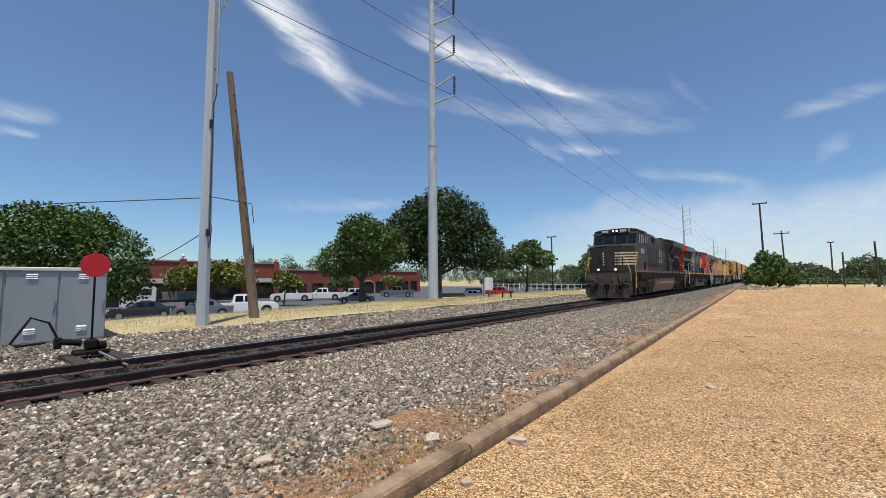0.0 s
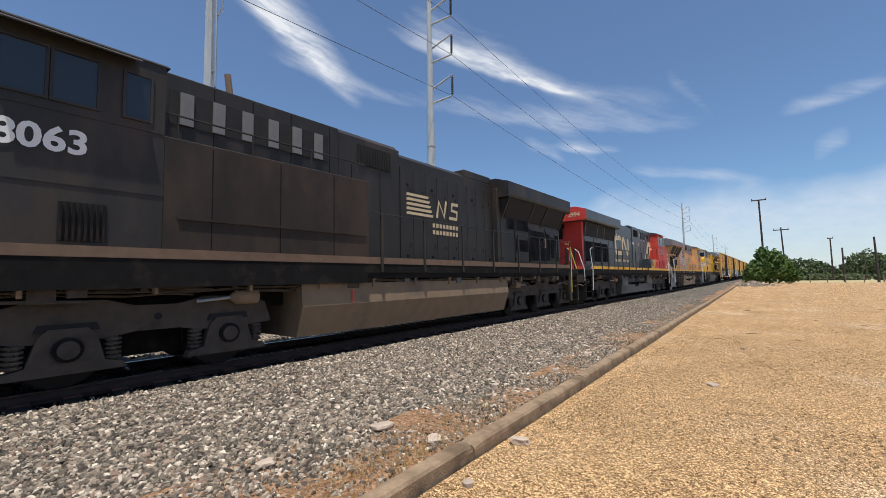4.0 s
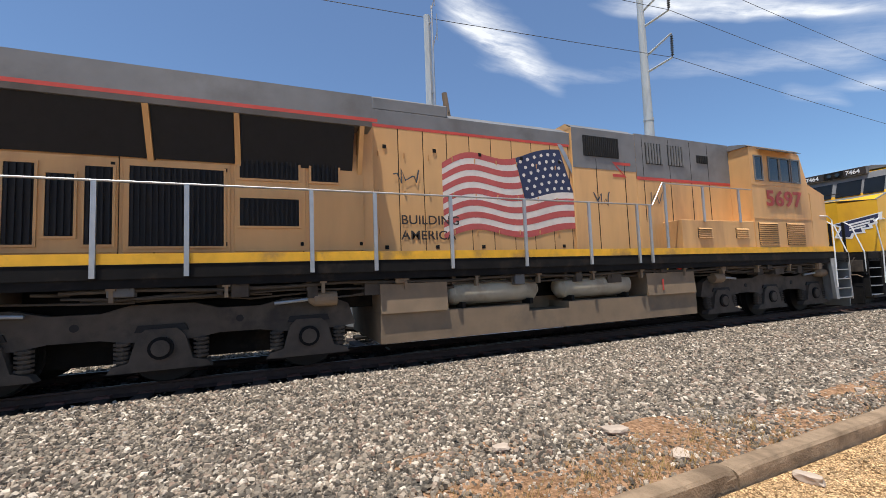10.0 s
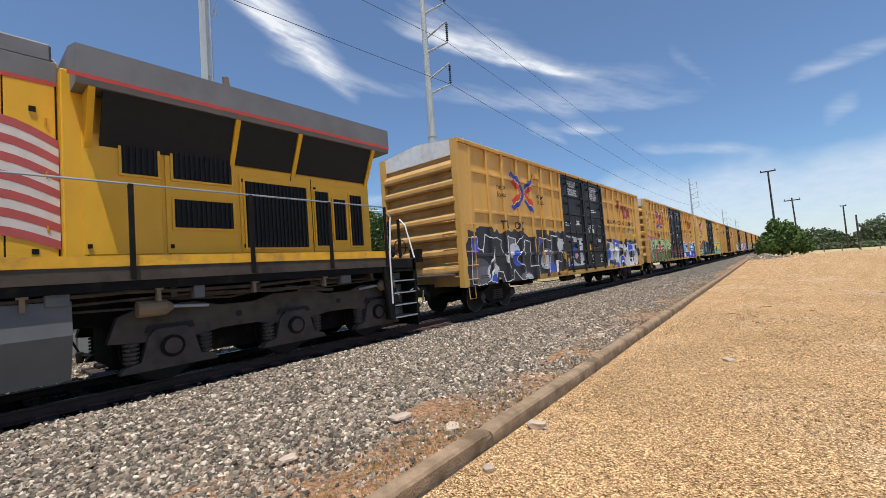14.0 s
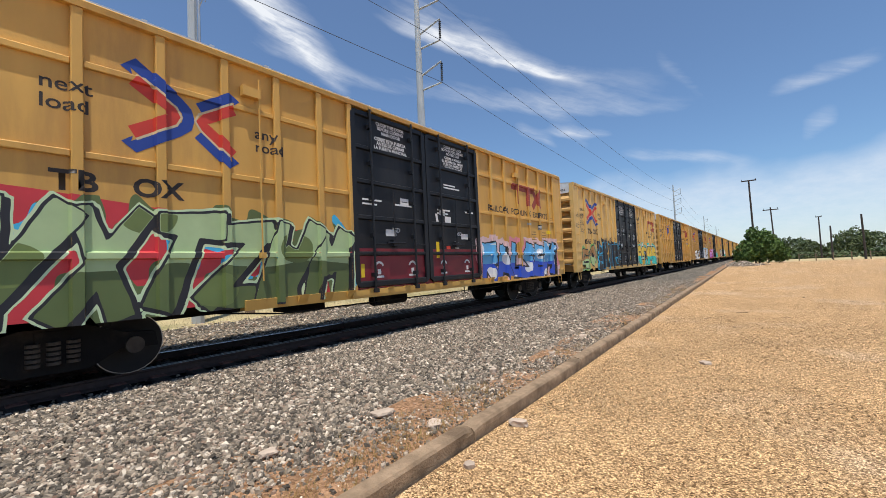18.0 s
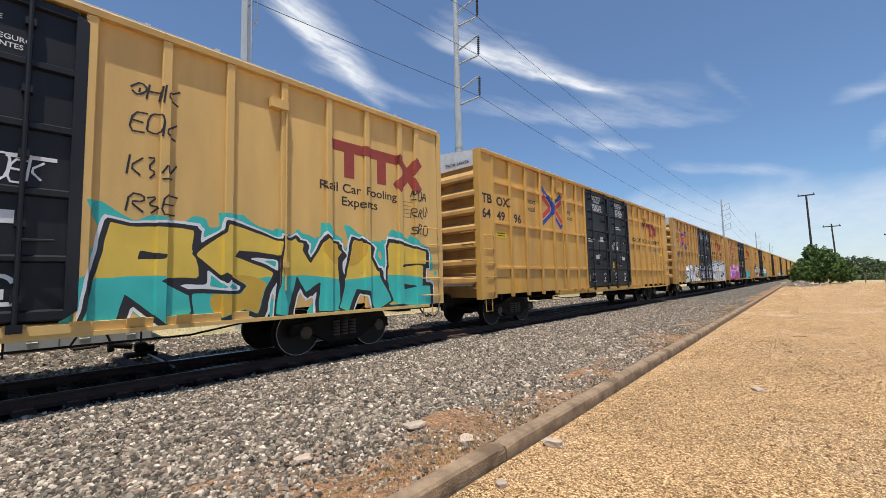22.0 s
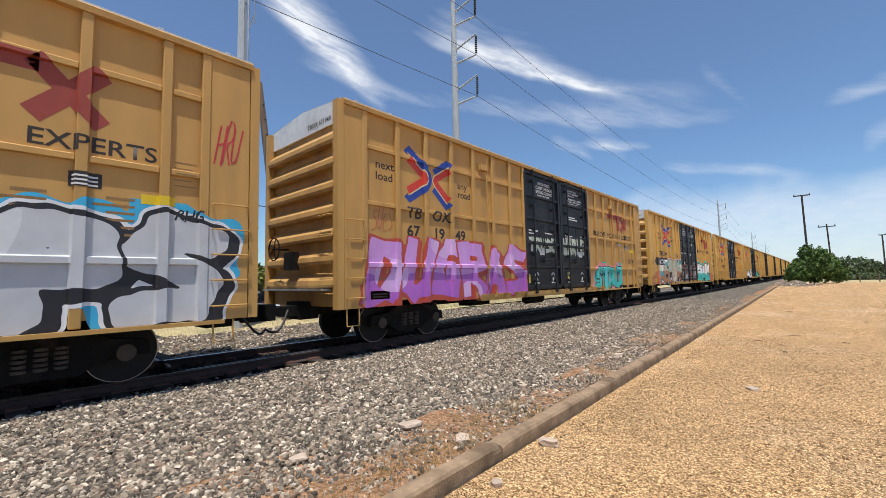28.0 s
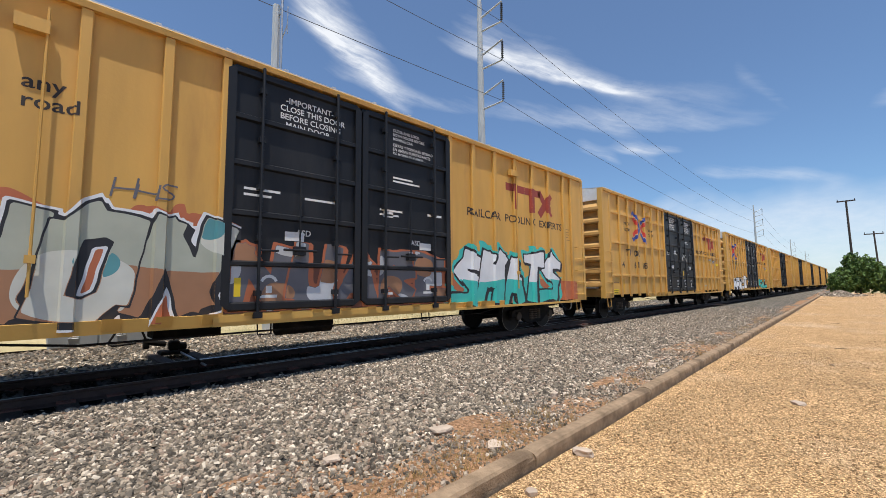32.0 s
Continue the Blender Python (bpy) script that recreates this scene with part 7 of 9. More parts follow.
    if lu in (3.95, 4.46):
        spanish = (("CLOSE THIS DOOR", 8.84), ("BEFORE CLOSING", 8.88), ("MAIN DOOR", 9.04), ("CIERRE ESTA PUERTA", 8.76), ("ANTES DE CERRAR", 8.84), ("LA PUERTA PRINCIPAL", 8.74))
        second = (("CLOSE AND LOCK", 11.45), ("BOTH DOORS BEFORE", 11.35), ("MOVING CAR", 11.55), ("CIERRE Y PONGA", 11.47), ("EL SEGURO EN AMBAS", 11.34), ("PUERTAS ANTES DE", 11.41), ("MOVER EL CARRO", 11.45))
        for i, (l, uu) in enumerate(spanish):
            letters(l, 0.112, M_WHITETXT, t, pose(DOOR + 0.002, 8.72 + (uu - 8.74) * 0.85, 4.83 - i * 0.105 - (0.05 if i > 2 else 0), 90, 0, 90), name="door_notice", weight=MID)
        for i, (l, uu) in enumerate(second):
            letters(l, 0.104, M_WHITETXT, t, pose(DOOR + 0.002, uu - 0.02, 4.82 - i * 0.096 - (0.03 if i > 2 else 0), 90, 0, 90), name="door_notice", weight=MID)
        flat("sticker", [rect(9.54, 9.84, 2.98, 3.16)], M_WHITETXT, t, pose(DOOR + 0.0012, 0, 0, 90, 0, 90))
        flat("sticker_line", [rect(9.58, 9.8, 3.06, 3.08)], M_DARKTEXT, t, pose(DOOR + 0.0022, 0, 0, 90, 0, 90))
        flat("sticker", [rect(11.34, 11.62, 2.63, 2.83)], M_WHITETXT, t, pose(DOOR + 0.0012, 0, 0, 90, 0, 90))
        flat("sticker", [[(10.95, 2.62), (11.06, 2.6), (11.0, 2.88), (10.91, 2.88)]], M_WHITETXT, t, pose(DOOR + 0.0012, 0, 0, 90, 0, 90), "torn white paper sticker")
        flat("sticker", [rect(11.76, 11.96, 1.92, 2.12)], M_WHITETXT, t, pose(DOOR + 0.0012, 0, 0, 90, 0, 90))
        flat("sticker", [rect(11.36, 11.54, 1.9, 2.02)], M_LOGORED, t, pose(DOOR + 0.0012, 0, 0, 90, 0, 90), "small red sticker")
    else:
        for i, l in enumerate(lines1):
            letters(l, 0.15, M_WHITETXT, t, pose(DOOR + 0.002, 8.86 + (0.1 if i in (0, 3) else 0), 4.66 - i * 0.15, 90, 0, 90), name="door_notice")
        for i, l in enumerate(lines2):
            letters(l, 0.09, M_WHITETXT, t, pose(DOOR + 0.002, 11.34, 4.76 - i * 0.095 - (0.04 if i > 2 else 0), 90, 0, 90), name="door_notice")
    for uu in (9.2, 11.85):
        letters("ASD", 0.15, M_WHITETXT, t, pose(DOOR + 0.002, uu, 2.30, 90, 0, 90), name="door_notice")
    if lu == 4.46:
        letters("70K", 0.15, M_WHITETXT, t, pose(DOOR + 0.002, 10.02, 3.0, 90, 0, 90), name="door_notice")
    bars = [rect(11.35, 11.9, 3.72, 3.76), rect(11.35, 12.1, 3.64, 3.68), rect(8.3, 8.9, 3.0, 3.04), rect(8.3, 8.75, 2.9, 2.94), rect(9.35, 9.95, 2.96, 3.0), rect(11.0, 11.6, 2.98, 3.02), rect(11.0, 11.5, 2.88, 2.92), rect(12.35, 12.8, 3.0, 3.05)]
    bars += [rect(9.0, 9.35, 2.2, 2.36), rect(12.1, 12.45, 2.2, 2.36), rect(11.1, 11.35, 2.85, 2.97)]
    for cx in (8.75, 9.9, 11.2, 12.35):
        bars += ribbon(arc(cx, 1.45, 0.13, 20, 160, 6), 0.05) + [rect(cx - 0.05, cx + 0.05, 1.3, 1.42), rect(cx - 0.14, cx + 0.14, 1.22, 1.27)]
    tagged(flat("door_marking", bars, M_WHITETXT, t, pose(DOOR + 0.001, 0, 0, 90, 0, 90)), kind="stuff")
    for r in (rect(8.2, 8.3, 1.25, 1.55), rect(10.9, 11.03, 1.66, 2.1) if lu in (3.95, 4.46) else rect(11.05, 11.15, 1.25, 1.62)):
        flat("door_reflector", [r], M_TAGYEL, t, pose(DOOR + 0.001, 0, 0, 90, 0, 90))


# where the emblem stands, and the road number broken up between the posts: (text, along, up)
NUMBERS = [
    (3.95, (("TB", 3.15, 2.62), ("OX", 4.03, 2.62), ("64", 2.55, 2.1), ("02", 4.03, 2.1), ("71", 4.95, 2.1))),
    (3.95, (("TB", 3.15, 2.62), ("OX", 4.03, 2.62), ("6", 2.6, 2.1), ("75", 3.15, 2.1), ("56", 4.03, 2.1), ("1", 4.95, 2.1))),
    (2.77, (("TB", 2.87, 2.8), ("OX", 3.68, 2.8), ("6", 2.34, 2.26), ("66", 2.85, 2.26), ("02", 3.67, 2.26), ("4", 4.63, 2.26))),
    (4.46, (("TB", 1.0, 3.64), ("OX", 1.8, 3.64), ("64", 1.0, 3.2), ("49", 1.82, 3.2), ("96", 2.74, 3.2))),
    (2.77, (("TB", 1.84, 2.66), ("OX", 2.67, 2.66), ("64", 1.84, 2.22), ("00", 2.67, 2.22), ("44", 3.6, 2.22))),
    (2.77, (("TB", 2.79, 2.9), ("OX", 3.67, 2.9), ("67", 2.8, 2.46), ("19", 3.7, 2.46), ("49", 4.55, 2.46))),
    (3.80, (("TB", 3.01, 2.64), ("OX", 3.8, 2.64))),
    (3.95, (("TB", 3.15, 2.62), ("OX", 4.03, 2.62), ("64", 2.55, 2.1), ("61", 4.03, 2.1), ("18", 4.95, 2.1))),
    (2.77, (("TB", 2.79, 2.9), ("OX", 3.67, 2.9), ("67", 2.8, 2.46), ("30", 3.7, 2.46), ("55", 4.55, 2.46))),
]
LABELS = ["yellow boxcar with blue and white graffiti", "yellow boxcar with green graffiti on red", "yellow smooth-ribbed boxcar with blue and black graffiti",
          "clean yellow boxcar with crossed red and blue emblem", "yellow boxcar with large white graffiti letters", "yellow boxcar with purple graffiti along its side",
          "yellow boxcar with orange and silver graffiti", "clean yellow ribbed boxcar", "yellow boxcar with pale graffiti"]
BASES = {}


def build_boxcar(k):
    grid = k not in (2, 6, 10)
    paint = M_BOXPALE if k == 2 else M_BOXDULL if k in (4, 5) else M_BOX
    key = (grid, paint.name)
    if key not in BASES:
        t = BASES[key] = base_boxcar(grid, paint)
    else:
        src = BASES[key]
        keep = src["plain"]
        t = copy_bare(src, keep)
    if "plain" not in t:
        t["plain"] = len(t.children_recursive)
    tagged(t, LABELS[k] if k < len(LABELS) else "distant yellow steel boxcar of the freight train", "boxcar", "train")
    if k < 9:
        stencils(t, grid, NUMBERS[k])
    W, K = spray("white", (0.75, 0.76, 0.78)), spray("black", (0.02, 0.02, 0.025))
    SI, BL, LB = spray("silver", (0.55, 0.56, 0.58)), spray("blue", (0.03, 0.09, 0.55)), spray("light_blue", (0.12, 0.42, 0.72))
    GR, DG, RD = spray("green", (0.22, 0.33, 0.10)), spray("dark_green", (0.05, 0.10, 0.04)), spray("red", (0.55, 0.04, 0.05))
    PU, TE, YE = spray("purple", (0.42, 0.13, 0.52)), spray("teal", (0.05, 0.50, 0.45)), spray("yellow", (0.75, 0.52, 0.08))
    OR, PK, CY = spray("orange_red", (0.48, 0.14, 0.06)), spray("pink", (0.7, 0.25, 0.3)), spray("cyan", (0.05, 0.42, 0.68))
    PG, OL, GY = spray("pale_green", (0.40, 0.52, 0.27)), spray("olive", (0.11, 0.15, 0.05)), spray("grey", (0.13, 0.13, 0.15))
    PP, PS = spray("pale_purple", (0.66, 0.42, 0.72)), spray("grey_green", (0.42, 0.44, 0.36))
    LP, SG = spray("pale_pink", (0.72, 0.50, 0.50)), spray("sage", (0.25, 0.38, 0.2))
    if k == 0:
        piece(t, grid, 1.3, 7.8, 0.9, 2.3, "WAKLEF", K, W, 11, None, K, None, None, None, 0.30, 0.0, None, "black graffiti letters with white outlines", 1.0, 0.12, ((GY, 2.6, 0.9), (SI, 3.3, 1.15), (BL, 2.9, 1.3)), 1.16, 2.3)
        drape("spray_band", polys2d([[(8.06, 1.02), (9.95, 1.02), (9.9, 2.3), (8.06, 2.42)]]), K, t, grid, 0.0006, "black sprayed ground of the graffiti")
        for shape, coat, lift, what in (
                (ribbon([(8.06, 2.46), (9.0, 2.4), (9.6, 2.33)], 0.07), W, 0.0012, "white sprayed stroke"),
                ([[(9.62, 2.36), (10.0, 2.4), (10.08, 2.2), (9.94, 1.75), (10.06, 1.45), (9.96, 1.06), (9.58, 1.1), (9.64, 1.6)]], W, 0.0012, "white sprayed stroke"),
                (ribbon([(8.06, 1.62), (8.3, 1.7)], 0.12), W, 0.0012, "white sprayed stroke"),
                ([[(8.72, 1.02), (9.57, 1.02), (9.57, 1.22), (9.2, 1.26), (8.76, 1.5)]], SI, 0.0012, "silver sprayed stroke"),
                ([[(8.06, 1.02), (8.3, 1.02), (8.44, 1.5), (8.06, 1.46)]], SI, 0.0012, "silver sprayed stroke"),
                ([[(8.82, 1.86), (9.0, 1.98), (9.22, 2.04), (9.34, 1.9), (9.3, 1.74), (9.06, 1.68), (8.9, 1.72)]], BL, 0.0018, "blue sprayed patch"),
                ([[(8.32, 1.06), (8.68, 1.06), (8.66, 1.3), (8.42, 1.36)]], BL, 0.0018, "blue sprayed patch"),
                ([[(9.05, 1.66), (9.3, 1.72), (9.42, 1.6), (9.2, 1.44), (9.04, 1.5)]], LP, 0.0024, "pale pink sprayed patch")):
            drape("graffiti", polys2d(shape), coat, t, grid, lift, what)
        piece(t, grid, 13.2, 18.7, 0.86, 2.1, "FAKED", SI, W, 12, K, K, BL, None, None, 0.30, 0.0, None, "silver and blue graffiti letters with white outlines", 1.0, 0.12, ((W, 2.6, 0.9), (BL, 3.1, 1.0), (K, 3.7, 1.1)), 1.2, 2.2)
    if k == 1:
        drape("spray_band", polys2d([[(1.04, 0.95), (7.98, 0.95), (7.98, 2.12), (6.0, 2.3), (3.0, 2.6), (1.04, 2.72)]]), RD, t, grid, 0.0008, "broad band of red spray paint")
        drape("spray_band", polys2d([rect(8.04, 13.0, 0.98, 1.9)]), spray("dark_red", (0.20, 0.015, 0.025)), t, grid, 0.0010)
        piece(t, grid, 1.35, 7.85, 0.84, 2.42, "KVXTZWM", PG, K, 21, spray("mint", (0.55, 0.68, 0.42)), OL, CY, OL, None, 0.27, 0.05, None, "angular pale green graffiti letters with dark edges", 1.0, 0.22, ((spray("moss", (0.15, 0.2, 0.06)), 3.1, 1.2),), 1.22, 1.5)
        piece(t, grid, 13.2, 18.9, 0.86, 2.12, "RALSEM", LB, K, 22, None, LP, PK, BL, W, 0.30, 0.05, None, "light blue graffiti letters with black edges", 1.0, 0.15, ((W, 4.4, 1.1),), 1.25, 2.2)
        for i, (z, hh) in enumerate(((4.1, 0.5), (3.62, 0.3), (3.25, 0.3), (2.9, 0.3), (2.4, 0.28), (2.05, 0.25))):
            scribble(t, grid, 1.06, z, 0.45, hh, K if i < 4 else W, 5 + i, 3)
    if k == 2:
        piece(t, grid, 4.3, 8.9, 0.84, 2.3, "EMURK", K, CY, 31, K, K, CY, None, None, 0.28, 0.05, None, "black graffiti capitals with bright blue edges", 1.0, 0.08, (), 1.16, 2.0)
        piece(t, grid, 1.7, 4.1, 0.95, 2.15, "36", spray("brown", (0.36, 0.19, 0.07)), K, 32, None, spray("leaf_green", (0.20, 0.42, 0.12)), SG, PG, None, 0.2, 0.0)
        piece(t, grid, 13.2, 19.4, 0.86, 2.25, "RSMAE", YE, K, 33, W, TE, None, TE, None, 0.26, 0.05, None, "yellow and teal graffiti letters with black edges and white rims", 1.0, 0.12, ((spray("mustard", (0.62, 0.38, 0.05)), 2.3, 1.2),), 1.32, 1.9)
        for i, z in enumerate((4.1, 3.6, 2.95, 2.45)):
            scribble(t, grid, 13.5, z, 0.6, 0.34, K, 240 + i, 3)
        for i, z in enumerate((3.3, 2.9, 2.5)):
            scribble(t, grid, 18.9, z, 0.5, 0.28, K, 250 + i, 3)
        for i, (u, z) in enumerate(((8.3, 2.9), (8.3, 2.3), (9.3, 3.1), (12.0, 2.7))):
            scribble(t, grid, u, z, 0.7, 0.36, W, 260 + i, 4)
        for i, (u, z) in enumerate(((1.08, 3.0), (1.08, 3.5), (1.75, 3.5), (1.75, 3.15), (1.75, 2.8), (5.6, 2.42), (6.5, 2.42), (7.3, 2.42), (2.8, 1.7))):
            scribble(t, grid, u, z, 0.6, 0.3, K, 40 + i, 3)
    if k == 4:
        piece(t, grid, 3.9, 7.95, 0.9, 2.08, "SHARK", W, K, 51, None, None, None, None, None, 0.28, 0.06, None, "white graffiti capitals with black edges", 1.0, 0.05, ((SI, 3.8, 0.9),), 1.25)
        piece(t, grid, 8.15, 12.9, 1.0, 2.15, "OGRUD", spray("slate", (0.22, 0.25, 0.36)), K, 53, LB, None, None, None, None, 0.32, 0.05, None, "slate blue graffiti letters on the doors", 1.0, 0.1, ((SI, 4.0, 0.5), (W, 5.0, 1.1)), 1.25)
        piece(t, grid, 13.15, 19.35, 0.84, 2.3, "KEHPS", SI, K, 52, W, CY, None, None, None, 0.33, 0.10, None, "large silver graffiti letters with black shadows on blue", 0.0, 0.05, ((spray("light_grey", (0.66, 0.67, 0.68)), 1.6, 0.7),), 1.3, 2.0)
        scribble(t, grid, 1.08, 3.3, 0.42, 0.4, W, 7, 3)
        scribble(t, grid, 2.7, 1.05, 0.6, 0.5, DG, 8, 3)
        scribble(t, grid, 18.7, 2.35, 0.4, 0.2, K, 17, 3)
        scribble(t, grid, 19.2, 3.3, 0.35, 0.9, RD, 9, 3)
    if k == 5:
        piece(t, grid, 1.6, 7.95, 0.86, 2.35, "DUGRAS", spray("lilac", (0.58, 0.30, 0.66)), spray("brick_red", (0.46, 0.07, 0.045)), 61, None, None, None, PU, None, 0.29, 0.08, None, "lilac graffiti letters with brick-red shadows", 1.0, 0.12, ((PP, 2.6, 1.0),), 1.35)
        scribble(t, grid, 1.75, 2.5, 0.6, 0.5, OR, 19, 4)
        piece(t, grid, 10.75, 12.7, 2.22, 2.95, "WARLE", spray("pale_mint", (0.62, 0.68, 0.55)), K, 63, fat=0.3, shadow=0.03, block=1.0, label="pale green graffiti letters on the black door")
        piece(t, grid, 8.3, 10.2, 2.3, 2.8, "TRUSE", spray("pale_mint", (0.62, 0.68, 0.55)), K, 64, fat=0.24, shadow=0.03, block=1.0, label="pale green graffiti letters on the black door")
        piece(t, grid, 13.75, 16.8, 0.86, 1.85, "STRO", TE, K, 62, None, PK, TE, None, None, 0.27, 0.04, None, "teal graffiti letters with black edges on pink", 0.0, 0.05, ((spray("bright_teal", (0.10, 0.58, 0.60)), 2.4, 0.8),), 1.3, 2.3)
        scribble(t, grid, 17.8, 2.0, 0.8, 0.35, K, 65, 4)
    if k == 6:
        drape("spray_band", polys2d([[(1.04, 0.9), (7.95, 0.9), (7.95, 1.75), (5.0, 1.9), (2.6, 1.75), (1.04, 1.3)]]), OR, t, grid, 0.0008, "rust-red sprayed lower band")
        drape("spray_band", polys2d([rect(8.04, 13.0, 0.98, 1.75)]), spray("dull_red", (0.16, 0.05, 0.03)), t, grid, 0.0008)
        drape("spray_band", polys2d([[(13.1, 0.9), (19.3, 0.9), (19.3, 1.5), (13.1, 1.7)]]), OR, t, grid, 0.0008)
        piece(t, grid, 2.9, 7.98, 0.9, 2.5, "KENON", PS, K, 71, W, OR, None, spray("rust", (0.38, 0.19, 0.10)), None, 0.27, 0.07, None, "grey graffiti letters fading to rust with white outlines", 1.0, 0.16, ((spray("pale_grey", (0.62, 0.62, 0.55)), 2.4, 0.8), (spray("dusk_teal", (0.10, 0.30, 0.33)), 3.6, 1.5)), 1.18, 1.4)
        piece(t, grid, 8.15, 12.9, 1.05, 2.1, "NUARE", GY, OR, 73, None, None, None, None, None, 0.30, 0.05, None, "grey and rust graffiti letters on the doors", 1.0, 0.12, ((SI, 4.2, 0.9), (spray("rust", (0.38, 0.19, 0.10)), 5.0, 0.8)), 1.3)
        piece(t, grid, 13.25, 18.2, 0.86, 2.25, "SMATS", W, K, 72, None, TE, None, TE, None, 0.30, 0.05, None, "white and teal graffiti letters", 1.0, 0.14, (), 1.3, 1.8)
        drape("number_patch", polys2d([[(2.0, 2.25), (2.3, 2.05), (4.6, 2.05), (4.6, 2.5), (2.3, 2.5)]]), K, t, grid, 0.0036)
        drape("road_number", text2d("667", 0.34, 2.95, 2.14, 1.1, MID), W, t, grid, 0.0055)
        drape("road_number", text2d("407", 0.34, 3.8, 2.14, 1.1, MID), W, t, grid, 0.0055)
        scribble(t, grid, 6.6, 2.6, 0.8, 0.4, GY, 77, 3)
    if k == 8:
        piece(t, grid, 3.0, 7.9, 0.9, 1.9, "KRUSE", W, K, 91, block=1.0)
        piece(t, grid, 13.2, 18.0, 0.9, 1.8, "AZEL", TE, K, 92, block=1.0)
    if 0 < k < 7:
        txt = ("", "TBOX 675561", "TBOX 666024", "TBOX 644996", "TBOX 640044", "TBOX 671949", "TBOX 667407")[k]
        letters(txt, 0.15, M_DARKTEXT, t, pose(0.25, 0.977, 4.84, 90, 0, 0), wide=1.05, name="end_number")
    for u in (13.35, 18.62, 2.62):
        if k in (3, 7) or (k == 5 and u > 18):
            drape("yellow_patch", polys2d([rect(u, u + 0.28, 1.05, 1.6)]), M_PATCH, t, grid, 0.002)
    return t


def copy_bare(src, n):
    """A fresh car on the meshes of an earlier one, without what was painted on it later."""
    made = {src: thing("boxcar", "yellow steel boxcar", "boxcar", "train")}
    for o in src.children_recursive:
        if o["bare"] if "bare" in o else False:
            c = o.copy()
            scene.collection.objects.link(c)
            c.parent = made[o.parent]
            made[o] = c
    return made[src]


_base = base_boxcar


def base_boxcar(grid, paint):
    t = _base(grid, paint)
    for o in t.children_recursive:
        o["bare"] = True
    t["plain"] = 1
    return t

# ---- beyond the track: poles, lines, cabinet, trees, buildings, vehicles ----
M_POLE = surface("pale_steel_pole", (0.42, 0.46, 0.49), 0.75, 0.0, vary=0.12, scale=2, bump=0.05, stain=(0.26, 0.28, 0.29), stain_amount=0.5, streaky=4)
M_WOODPOLE = surface("weathered_wood_pole", (0.20, 0.145, 0.10), 0.95, vary=0.3, scale=7, bump=0.5, bump_scale=30, streaky=8)
M_DARKPOLE = surface("creosoted_pole", (0.05, 0.04, 0.035), 0.95, vary=0.3, bump=0.3)
M_WIRE = surface("dark_wire", (0.05, 0.05, 0.055), 0.6, bump=0)
M_INSUL = surface("dark_insulator", (0.05, 0.055, 0.065), 0.4, bump=0)
M_CABINET = surface("grey_metal_cabinet", (0.36, 0.38, 0.39), 0.5, 0.2, vary=0.1, scale=2, bump=0.05, stain=(0.25, 0.24, 0.22), stain_amount=0.4, streaky=4)
M_CABTOP = surface("white_cabinet_roof", (0.75, 0.75, 0.73), 0.5, vary=0.08, bump=0.03)
M_TARGET = surface("red_signal_target", (0.62, 0.015, 0.02), 0.45, vary=0.1, bump=0.03)
M_BARK = surface("bark", (0.085, 0.065, 0.05), 0.95, vary=0.35, scale=8, bump=0.7, bump_scale=25, streaky=4)
M_BRICK = surface("red_brick_wall", (0.27, 0.072, 0.05), 0.9, vary=0.25, scale=5, bump=0.35, bump_scale=30, stain=(0.19, 0.06, 0.045), stain_amount=0.5)
M_PARAPET = surface("parapet_stone", (0.42, 0.30, 0.24), 0.85, vary=0.15, bump=0.1)
M_DARKGLASS = glassy("dark_window_glass", (0.015, 0.018, 0.02), 0.1)
M_RUBBER = surface("tyre_rubber", (0.02, 0.02, 0.02), 0.85, bump=0.1)
M_RIM = surface("alloy_rim", (0.45, 0.45, 0.46), 0.35, 0.9, bump=0.03)
M_PLASTIC = surface("black_plastic", (0.015, 0.015, 0.016), 0.35, bump=0.05)
M_MIRROR = bpy.data.materials.new("mirror_glass")
M_MIRROR.use_nodes = True
M_MIRROR.node_tree.nodes["Principled BSDF"].inputs["Metallic"].default_value = 1.0
M_MIRROR.node_tree.nodes["Principled BSDF"].inputs["Roughness"].default_value = 0.03


def leafy(name, low, high):
    m = surface(name, (1, 1, 1), 0.6, vary=0.15, scale=1.2, bump=0, spec=0.3)
    island_mix(m, low, high)
    return m


M_OAK = leafy("oak_leaves", (0.03, 0.055, 0.013), (0.13, 0.20, 0.045))
M_DARKOAK = leafy("dark_oak_leaves", (0.012, 0.026, 0.010), (0.065, 0.11, 0.028))
M_OLIVE = leafy("olive_leaves", (0.07, 0.085, 0.015), (0.22, 0.23, 0.045))
# paler and bluer than the near leaves: distance haze mixed into the colour
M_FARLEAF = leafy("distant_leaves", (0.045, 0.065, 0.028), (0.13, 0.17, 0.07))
M_BUSH = leafy("bush_leaves", (0.035, 0.07, 0.018), (0.14, 0.23, 0.05))


